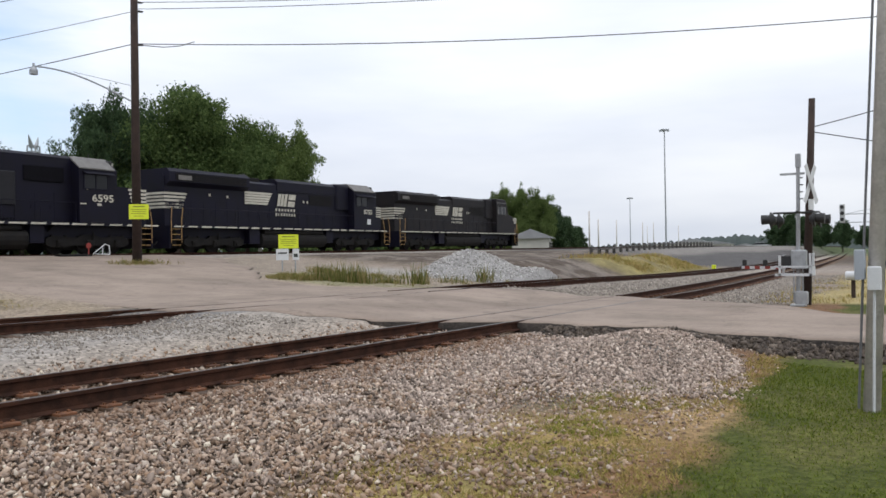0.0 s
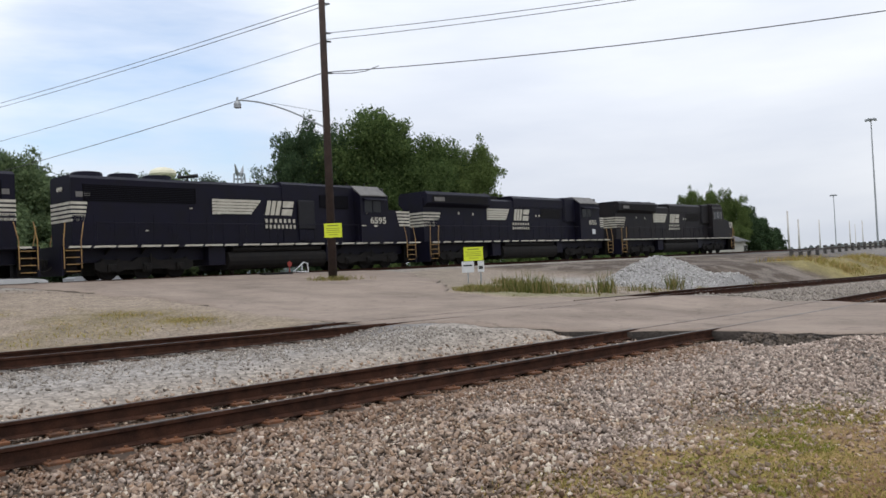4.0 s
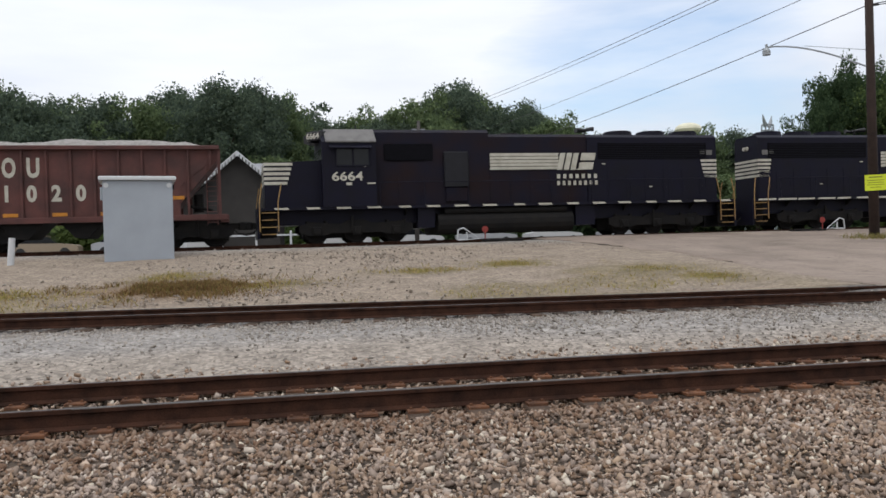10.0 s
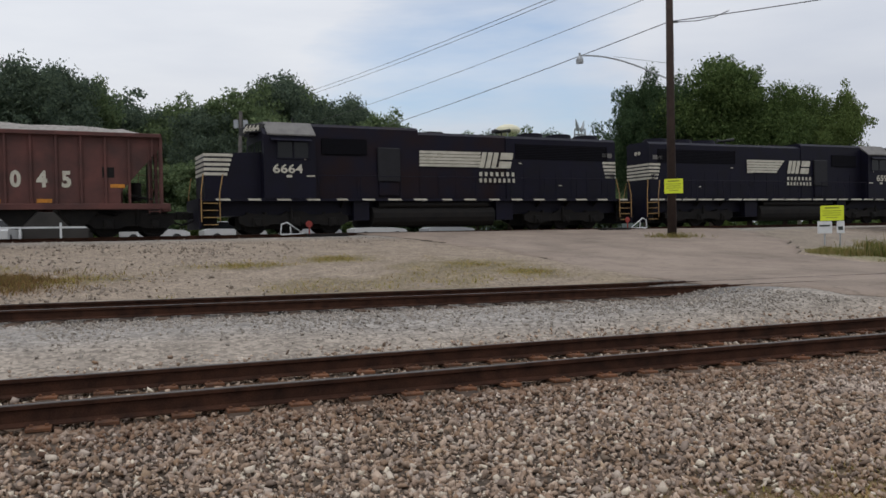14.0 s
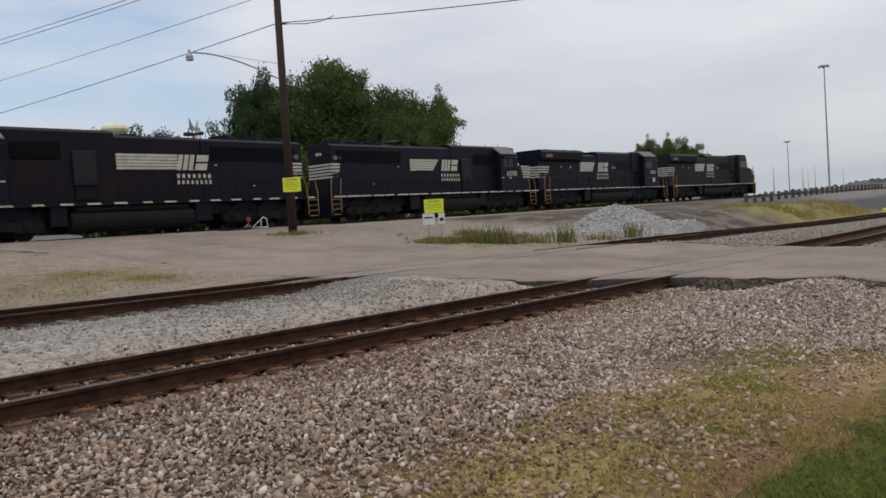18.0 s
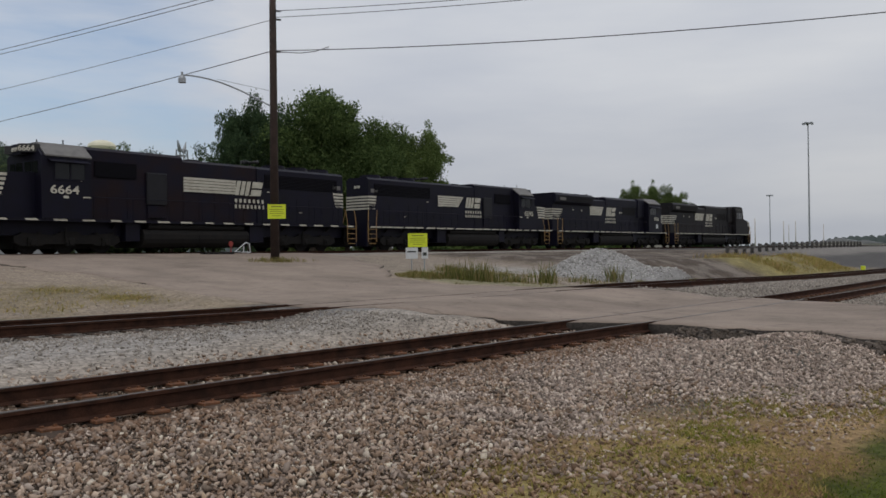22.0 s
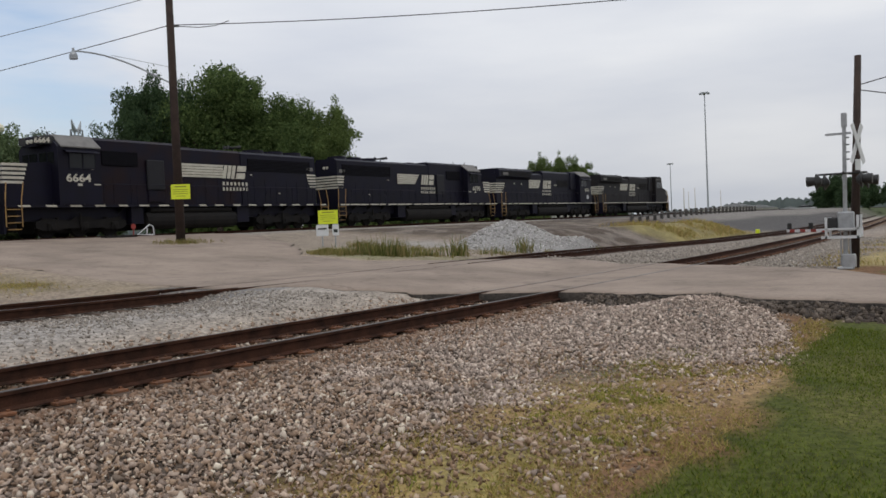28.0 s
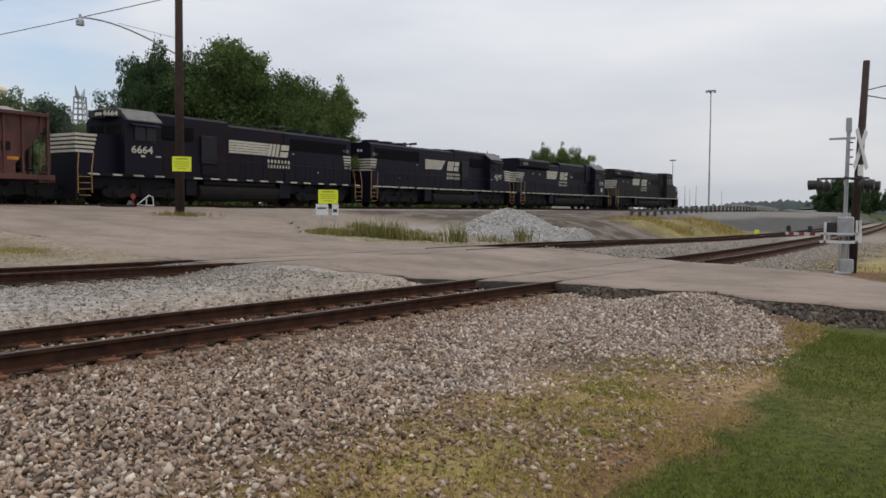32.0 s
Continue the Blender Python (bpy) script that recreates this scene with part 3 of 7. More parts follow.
def ground_sheet():
    def steps(lo, hi, d, reach):
        a = list(np.arange(lo, hi + d / 2, d))
        s, left, right = d, [], []
        p, q = lo, hi
        while p > -reach or q < reach:
            s *= 1.22
            p, q = p - s, q + s
            left.append(p)
            right.append(q)
        return np.array(left[::-1] + a + right)
    gx, gy = steps(-16, 56, 0.3, 3500), steps(-3, 38, 0.25, 3500)
    x, y = np.meshgrid(gx, gy)
    z = z_ground(x, y) + 0.03 * (fbm(x, y, 0.9, 21) - 0.5) * (np.hypot(x, y) < 120) + 0.12 * (fbm(x, y, 4, 22) - 0.5) * (y > y_side(x) + 3) * (y < 32) * (x < 34)
    m = road_mask(x, y)
    z = z * (1 - m) + np.minimum(z, z_road(y) - 0.10) * m
    verts = np.stack([x.ravel(), y.ravel(), z.ravel()], 1)
    w, h = len(gx), len(gy)
    i = (np.arange(h - 1)[:, None] * w + np.arange(w - 1)).ravel()
    faces = np.stack([i, i + 1, i + 1 + w, i + w], 1)
    me = mesh_arrays("ground", verts, faces, None, True)
    att = me.color_attributes.new("cover", "FLOAT_COLOR", "POINT")
    c = cover(x, y).reshape(-1, 3)
    # how stony the surface is
    grain = (1 - 0.85 * smoothstep(2.6, 2.0, y) * (x < 14) - 0.5 * smoothstep(5.0, 3.4, y) * smoothstep(2.0, 2.6, y) * smoothstep(0, 4, x) * (x < 14)).clip(0.1, 1).reshape(-1, 1)
    grain = grain * (1 - 0.4 * smoothstep(36, 40, x) * (y > y_side(x) + 1.5)).reshape(-1, 1)
    att.data.foreach_set("color", np.concatenate([c, grain], 1).astype(np.float32).ravel())
    m = bpy.data.materials.new("gravel_and_turf")
    m.use_nodes = True
    nt = m.node_tree
    b = nt.nodes["Principled BSDF"]
    b.inputs["Roughness"].default_value, b.inputs["Specular IOR Level"].default_value = 0.95, 0.15
    a = nt.nodes.new("ShaderNodeVertexColor")
    a.layer_name = "cover"
    co = nt.nodes.new("ShaderNodeTexCoord")
    vor = nt.nodes.new("ShaderNodeTexVoronoi")
    vor.inputs["Scale"].default_value = 17
    big = nt.nodes.new("ShaderNodeTexNoise")
    big.inputs["Scale"].default_value, big.inputs["Detail"].default_value, big.inputs["Roughness"].default_value = 1.3, 9, 0.7
    nt.links.new(co.outputs["Object"], vor.inputs["Vector"])
    nt.links.new(co.outputs["Object"], big.inputs["Vector"])
    fine = nt.nodes.new("ShaderNodeTexNoise")
    fine.inputs["Scale"].default_value, fine.inputs["Detail"].default_value, fine.inputs["Roughness"].default_value = 14.0, 6, 0.75
    nt.links.new(co.outputs["Object"], fine.inputs["Vector"])
    soft = nt.nodes.new("ShaderNodeMapRange")
    soft.inputs[1].default_value, soft.inputs[2].default_value, soft.inputs[3].default_value, soft.inputs[4].default_value = 0.40, 0.60, 0.55, 1.45
    nt.links.new(fine.outputs[0], soft.inputs[0])
    bw = nt.nodes.new("ShaderNodeSeparateColor")
    nt.links.new(vor.outputs["Color"], bw.inputs[0])
    r1 = nt.nodes.new("ShaderNodeMapRange")
    r1.inputs[3].default_value, r1.inputs[4].default_value = 0.66, 1.30
    nt.links.new(bw.outputs[0], r1.inputs[0])
    r2 = nt.nodes.new("ShaderNodeMapRange")
    r2.inputs[1].default_value, r2.inputs[2].default_value, r2.inputs[3].default_value, r2.inputs[4].default_value = 0.25, 0.75, 0.68, 1.28
    nt.links.new(big.outputs[0], r2.inputs[0])
    mul = nt.nodes.new("ShaderNodeMath")
    mul.operation = "MULTIPLY"
    stony = nt.nodes.new("ShaderNodeMix")
    nt.links.new(a.outputs["Alpha"], stony.inputs[0])
    nt.links.new(soft.outputs[0], stony.inputs[2])
    nt.links.new(r1.outputs[0], stony.inputs[3])
    nt.links.new(stony.outputs[0], mul.inputs[0])
    nt.links.new(r2.outputs[0], mul.inputs[1])
    sc = nt.nodes.new("ShaderNodeVectorMath")
    sc.operation = "SCALE"
    nt.links.new(a.outputs["Color"], sc.inputs[0])
    nt.links.new(mul.outputs[0], sc.inputs[3])
    nt.links.new(sc.outputs[0], b.inputs["Base Color"])
    bump = nt.nodes.new("ShaderNodeBump")
    bump.inputs["Strength"].default_value, bump.inputs["Distance"].default_value = 0.6, 0.03
    nt.links.new(vor.outputs["Distance"], bump.inputs["Height"])
    nt.links.new(a.outputs["Alpha"], bump.inputs["Strength"])
    nt.links.new(bump.outputs[0], b.inputs["Normal"])
    me.materials.append(m)
    tagged(new("ground", me), "gravel, ballast and grass ground of the rail yard", "ground", kind="structure")


ground_sheet()


def road_sheet():
    ys = np.concatenate([np.arange(-58, -6, 2.0), np.arange(-6, 43.9, 0.25)])
    f = np.linspace(0, 1, 25)
    a, b = np.interp(ys, *LEFT_EDGE), np.interp(ys, *RIGHT_EDGE)
    wob = 0.9 * (fbm(ys, ys * 0, 0.35, 31) - 0.5), 0.7 * (fbm(ys, ys * 0, 0.5, 32) - 0.5)
    a, b = a + wob[0], b + wob[1]
    x = a[:, None] + (b - a)[:, None] * f
    y = np.repeat(ys[:, None], 25, 1)
    z = z_road(y) + 0.02 * (fbm(x, y, 1.5, 33) - 0.5) * (np.abs(y - 8.5) > 2) + 0 * x
    edge = np.minimum(f, 1 - f)
    z = z - 0.03 * smoothstep(0.03, 0.0, edge)
    verts = np.stack([x.ravel(), y.ravel(), z.ravel()], 1)
    w, h = 25, len(ys)
    i = (np.arange(h - 1)[:, None] * w + np.arange(w - 1)).ravel()
    mat = material("worn_asphalt", (0.288, 0.229, 0.187), rough=0.92, vary=0.22, scale=0.55, bump=0.25, fine=55, tint=(0.226, 0.179, 0.145), spec=0.2)
    # worn wheel paths, tar stains and fine cracks
    nt = mat.node_tree
    b = nt.nodes["Principled BSDF"]
    base = b.inputs["Base Color"].links[0].from_socket
    co = nt.nodes.new("ShaderNodeTexCoord")
    last = base
    for scale, turn, sc, lo, hi, dark in (((0.9, 0.10, 1), 14, 1.0, 0.30, 0.52, 0.87), ((1, 1, 1), 0, 0.22, 0.36, 0.55, 0.84), ((1, 1, 1), 0, 2.4, 0.28, 0.46, 0.78), ((1, 1, 1), 0, 14.0, 0.25, 0.5, 0.80)):
        mp = nt.nodes.new("ShaderNodeMapping")
        mp.inputs["Scale"].default_value, mp.inputs["Rotation"].default_value = scale, (0, 0, radians(turn))
        no = nt.nodes.new("ShaderNodeTexNoise")
        no.inputs["Scale"].default_value, no.inputs["Detail"].default_value, no.inputs["Roughness"].default_value = sc, 8, 0.65
        mr = nt.nodes.new("ShaderNodeMapRange")
        mr.inputs[1].default_value, mr.inputs[2].default_value, mr.inputs[3].default_value, mr.inputs[4].default_value = lo, hi, dark, 1.04
        mul = nt.nodes.new("ShaderNodeVectorMath")
        mul.operation = "SCALE"
        nt.links.new(co.outputs["Object"], mp.inputs[0])
        nt.links.new(mp.outputs[0], no.inputs["Vector"])
        nt.links.new(no.outputs[0], mr.inputs[0])
        nt.links.new(last, mul.inputs[0])
        nt.links.new(mr.outputs[0], mul.inputs[3])
        last = mul.outputs[0]
    vor = nt.nodes.new("ShaderNodeTexVoronoi")
    vor.feature = "DISTANCE_TO_EDGE"
    vor.inputs["Scale"].default_value = 0.45
    wob = nt.nodes.new("ShaderNodeTexNoise")
    wob.inputs["Scale"].default_value, wob.inputs["Detail"].default_value = 1.5, 6
    add = nt.nodes.new("ShaderNodeVectorMath")
    add.operation = "MULTIPLY_ADD"
    add.inputs[1].default_value = (1.4, 1.4, 0)
    nt.links.new(wob.outputs["Color"], add.inputs[0])
    nt.links.new(co.outputs["Object"], wob.inputs["Vector"])
    nt.links.new(co.outputs["Object"], add.inputs[2])
    nt.links.new(add.outputs[0], vor.inputs["Vector"])
    mr = nt.nodes.new("ShaderNodeMapRange")
    mr.inputs[1].default_value, mr.inputs[2].default_value, mr.inputs[3].default_value, mr.inputs[4].default_value = 0.0, 0.014, 0.72, 1.0
    nt.links.new(vor.outputs["Distance"], mr.inputs[0])
    mul = nt.nodes.new("ShaderNodeVectorMath")
    mul.operation = "SCALE"
    nt.links.new(last, mul.inputs[0])
    nt.links.new(mr.outputs[0], mul.inputs[3])
    nt.links.new(mul.outputs[0], b.inputs["Base Color"])
    ob = new("road", mesh_arrays("road", verts, np.stack([i, i + 1, i + 1 + w, i + w], 1), mat, True))
    sol = ob.modifiers.new("thickness", "SOLIDIFY")
    sol.thickness, sol.offset, sol.material_offset_rim = 0.40, -1, 1
    ob.data.materials.append(material("dark_broken_edge", (0.085, 0.068, 0.055), rough=0.95, vary=0.7, scale=5, bump=1.0, fine=18, tint=(0.035, 0.028, 0.023)))
    tagged(ob, "worn grey asphalt road over the level crossing", "road", kind="structure")


road_sheet()

# ---- tracks ----
RAIL = [(-0.075, 0.0), (0.075, 0.0), (0.075, 0.012), (0.012, 0.035), (0.012, 0.135), (0.036, 0.148), (0.036, 0.182), (0.028, 0.188),
        (-0.028, 0.188), (-0.036, 0.182), (-0.036, 0.148), (-0.012, 0.135), (-0.012, 0.035), (-0.075, 0.012)]


def rail_run(x0, x1, yf, zf, off, step=1.5):
    """A rail along the line yf, its head's top at zf."""
    xs = np.linspace(x0, x1, max(2, int((x1 - x0) / step)))
    ys, zs = yf(xs), zf(xs)
    m = Mesh()
    n = len(RAIL)
    for k, (x, y, z) in enumerate(zip(xs, ys, zs)):
        a = math.atan2(*(np.array([float(yf(x + 0.5) - yf(x - 0.5)), 1.0])))
        nx, ny = -math.sin(a), math.cos(a)
        m.v += [(x + nx * (off + u), y + ny * (off + u), z - 0.188 + w) for u, w in RAIL]
        if k:
            p, q = (k - 1) * n, k * n
            m.f += [(p + i, p + (i + 1) % n, q + (i + 1) % n, q + i) for i in range(n)]
    m.f += [tuple(range(n))[::-1], tuple(range(len(m.v) - n, len(m.v)))]
    me = m.data("rail", M_RAIL)
    me.materials.append(M_SHINE)
    return me


def shine(me, zf):
    """The rail's running surface is worn bright."""
    for p in me.polygons:
        c = p.center
        if p.normal.z > 0.8 and c.z > float(zf(c.x)) - 0.02:
            p.material_index = 1
    return me


TIE = Mesh().box(-0.115, 0.115, -1.3, 1.3, -0.17, 0.0, 0.012).data("tie", M_TIE)
PLATE = Mesh().box(-0.10, 0.10, -0.20, 0.20, 0.0, 0.03, 0.006).box(-0.075, -0.045, -0.125, -0.10, 0.02, 0.05).box(0.045, 0.075, 0.10, 0.125, 0.02, 0.06).box(0.045, 0.075, -0.125, -0.10, 0.02, 0.05).data("tie_plate", M_PLATE)


def track(name, label, yf, zf, runs, tie_runs, plates=True, step=0.56):
    t = thing(name, pose(0, 0, 0), label, "railway track", kind="structure")
    for x0, x1 in runs:
        for off in (-0.755, 0.755):
            part("rail", shine(rail_run(x0, x1, yf, zf, off), zf), None, t)
    for x0, x1 in tie_runs:
        for x in np.arange(x0, x1, step):
            x = x + random.uniform(-0.05, 0.05)
            y, z = float(yf(x)), float(zf(x)) - 0.188
            a = math.degrees(math.atan(float(yf(x + 0.5) - yf(x - 0.5)))) + random.uniform(-1.5, 1.5)
            part("tie", TIE, None, t, at=pose(x, y + random.uniform(-0.05, 0.05), z - 0.02, random.uniform(-0.6, 0.6), 0, a))
            if plates:
                for off in (-0.755, 0.755):
                    part("tie_plate", PLATE, None, t, at=pose(x, y + off, z - 0.02, 0, 0, a))
    return t


def flat(x):
    return 0 * np.asarray(x, float)



# ---- the train ----
def wheelset_mesh():
    m = Mesh()
    for s in (-1, 1):
        m.turned([(s * 0.66, 0.10), (s * 0.66, 0.36), (s * 0.68, 0.44), (s * 0.68, 0.545), (s * 0.71, 0.545), (s * 0.715, 0.515), (s * 0.80, 0.505),
                  (s * 0.80, 0.43), (s * 0.775, 0.41), (s * 0.775, 0.18), (s * 0.82, 0.16), (s * 0.82, 0.05)], n=24)
        for k in range(5):
            a = k * 2 * math.pi / 5
            m.rod((0.3 * math.cos(a), s * 0.77, 0.3 * math.sin(a)), (0.3 * math.cos(a), s * 0.785, 0.3 * math.sin(a)), 0.045, n=8)
    m.rod((0, -0.7, 0), (0, 0.7, 0), 0.09, n=10)
    return m.data("wheelset", M_UNDER)


WHEELSET = wheelset_mesh()
M_VENT = material("dark_vent_opening", (0.0065, 0.0062, 0.009), rough=0.9, vary=0.3, spec=0.1)
M_FILTER = material("grey_filter_cover", (0.0105, 0.0102, 0.0145), rough=0.55, vary=0.3, spec=0.3)
WHEELS = []


def truck(parent, x, axles, base, wheel=1.0):
    """A truck of two or three axles under a vehicle."""
    half = base * (len(axles) - 1) / 2
    m = Mesh()
    for s in (-1, 1):
        y0, y1 = (0.93, 1.13) if s > 0 else (-1.13, -0.93)
        pts = [(x - half - 0.55, 0.62), (x - half - 0.2, 0.80)]
        m.prism([(x - half - 0.75, 0.50), (x - half - 0.45, 0.34), (x - half + 0.45, 0.34), (x - half + 0.62, 0.42), (x + half - 0.62, 0.42), (x + half - 0.45, 0.34),
                 (x + half + 0.45, 0.34), (x + half + 0.75, 0.50), (x + half + 0.75, 0.74), (x + half + 0.3, 0.92), (x + 0.7, 0.80), (x + 0.35, 0.98), (x - 0.35, 0.98),
                 (x - 0.7, 0.80), (x - half - 0.3, 0.92), (x - half - 0.75, 0.74)], y0, y1)
        for a in axles:
            xa = x + a * base
            m.box(xa - 0.19, xa + 0.19, min(s * 1.1, s * 1.27), max(s * 1.1, s * 1.27), 0.33, 0.70, 0.03)
            m.rod((xa, s * 1.26, 0.5), (xa, s * 1.34, 0.5), 0.12, n=10)
            for d in (-0.38, 0.38):
                m.rod((xa + d, s * 1.05, 0.62), (xa + d, s * 1.05, 0.95), 0.085, n=8)
        m.rod((x + 0.2, s * 1.2, 0.45), (x + 0.2, s * 1.2, 1.15), 0.05, n=8)
    m.box(x - half - 0.3, x + half + 0.3, -0.95, 0.95, 0.55, 0.85)
    m.box(x - half - 0.55, x + half + 0.55, -0.62, 0.62, 0.22, 1.1)
    t = part("truck", m, M_UNDER, parent, "grimy steel truck frame")
    for a in axles:
        w = part("wheelset", WHEELSET, None, t, at=pose(x + a * base, 0, 0.5))
        WHEELS.append(w)
    return t


def handrails(parent, x0, x1, side, z=1.55, mat=None, every=1.7):
    m = Mesh()
    y = side * 1.46
    xs = np.linspace(x0, x1, max(2, int(abs(x1 - x0) / every)))
    for x in xs:
        m.rod((x, y, z), (x, y, z + 1.0), 0.017, n=5)
    m.rod((x0, y, z + 1.0), (x1, y, z + 1.0), 0.019, n=6)
    part("handrail", m, mat or M_BLACK, parent)


def end_steps(parent, x, d):
    """Stairwell, steps and yellow grab rails at one end; d is the way out."""
    for s in (-1, 1):
        m, edge = Mesh(), Mesh()
        for k in range(4):
            z = 0.42 + 0.30 * k
            xa, xb = sorted((x, x + d * 0.62))
            y0, y1 = sorted((s * 1.47, s * 1.12))
            m.box(xa, xb, y0, y1, z, z + 0.03)
            y0, y1 = sorted((s * 1.47, s * 1.50))
            edge.box(xa, xb, y0, y1, z - 0.005, z + 0.03)
        m.box(min(x, x + d * 0.62), max(x, x + d * 0.62), *sorted((s * 1.12, s * 1.09)), 0.3, 1.45)
        stair = part("steps", m, M_UNDER, parent, "dark steel stairwell steps")
        part("step_edge", edge, M_YELLOW, stair, "worn yellow step edges")
        for k, xx in enumerate((x - d * 0.06, x + d * 0.70)):
            bow = d * (0.14 if k == 0 else 0.10)
            m = Mesh().pipe([(xx, s * 1.5, 0.55), (xx, s * 1.5, 1.75), (xx - bow, s * 1.45, 2.45), (xx - bow * 1.2, s * 1.42, 2.55)], 0.024, n=6)
            part("grab_rail", m, M_YELLOW, parent, "worn yellow grab rail")


def striped_end(parent, x, y_half, z0, z1, wide, d, slant=0.25):
    """Bands of white paint round an end of the hood: bands on each flank and across the end face."""
    n = 5
    h = (z1 - z0) / n
    for k in range(n):
        za = z0 + k * h + h * 0.40
        zb = z0 + (k + 1) * h
        w = wide * (1 - slant * (n - 1 - k) / n)
        m = Mesh()
        for s in (-1, 1):
            y0, y1 = sorted((s * y_half, s * (y_half + 0.012)))
            m.box(min(x, x - d * w), max(x, x - d * w), y0, y1, za, zb)
        m.box(min(x, x + d * 0.012), max(x, x + d * 0.012), -y_half - 0.012, y_half + 0.012, za, zb)
        part("white_band", m, M_WHITE, parent)


def emblem(parent, x0, y_half, spec):
    """The painted emblem on both flanks as plain shapes: long bands, two slanted blocks, two rows of bars."""
    for s in (-1, 1):
        d = 1 if s < 0 else -1          # reading direction along x as seen from that flank
        base = spec["x"] if s < 0 else spec["x_far"]
        y0, y1 = sorted((s * (y_half), s * (y_half + 0.012)))
        z0, z1 = spec["z"]
        h = (z1 - z0) / 5

        def slab(name, pts, mat=M_WHITE):
            part(name, Mesh().prism([(base + d * u, w) for u, w in pts], y0, y1), mat, parent)

        end = spec["bands"]
        for k in range(5):
            za, zb = z0 + k * h + 0.18 * h, z0 + (k + 1) * h
            sh = spec.get("cut", 0.0) * k / 5
            slab("emblem_band", [(0.0, za), (end - spec.get("cut", 0.0) * 0.9 + sh, za), (end - spec.get("cut", 0.0) * 0.9 + sh + 0.08, zb), (0.05, zb)], spec.get("mat", M_WHITE))
        u = spec["mark"]
        w = spec["mark_w"]
        for f in (0.0, 0.17, 0.34):
            slab("emblem_block", [(u + f * w, z0), (u + (f + 0.13) * w, z0), (u + (f + 0.23) * w, z1), (u + (f + 0.10) * w, z1)])
        for f, g in ((0.0, 0.44), (0.56, 1.0)):
            slab("emblem_block", [(u + (0.54 + 0.1 * f) * w, z0 + f * (z1 - z0)), (u + (0.90 + 0.1 * f) * w, z0 + f * (z1 - z0)), (u + (0.90 + 0.1 * g) * w, z0 + g * (z1 - z0)), (u + (0.54 + 0.1 * g) * w, z0 + g * (z1 - z0))])
        t = spec["text"]
        for a, b, bars in spec["rows"]:
            gap = t[1] / bars
            for k in range(bars):
                slab("name_bar", [(t[0] + k * gap, a + 0.02), (t[0] + (k + 0.5) * gap, a + 0.02), (t[0] + (k + 0.5) * gap, b - 0.02), (t[0] + k * gap, b - 0.02)])


def numbers(parent, text, x, x_far, z, size, y_half, stretch=1.25):
    if not text:
        return
    me = lettering(text, size, M_WHITE, "road_number", stretch, 0.004)
    part("road_number", me, None, parent, "white painted road number " + text, at=pose(x, -y_half - 0.006, z))
    part("road_number", me, None, parent, "white painted road number " + text, at=pose(x_far, y_half + 0.006, z, 0, 0, 180))


def coupler(parent, x, d):
    m = Mesh().box(min(x, x - d * 0.9), max(x, x - d * 0.9), -0.12, 0.12, 0.72, 0.98, 0.02)
    m.box(min(x + d * 0.05, x - d * 0.3), max(x + d * 0.05, x - d * 0.3), -0.24, 0.2, 0.68, 1.02, 0.05)
    m.pipe([(x - d * 0.7, 0.35, 0.9), (x - d * 0.3, 0.37, 0.55), (x, 0.36, 0.5)], 0.03, n=6)
    m.pipe([(x - d * 0.7, -0.45, 0.9), (x - d * 0.3, -0.47, 0.5), (x, -0.46, 0.45)], 0.03, n=6)
    part("coupler", m, M_UNDER, parent)


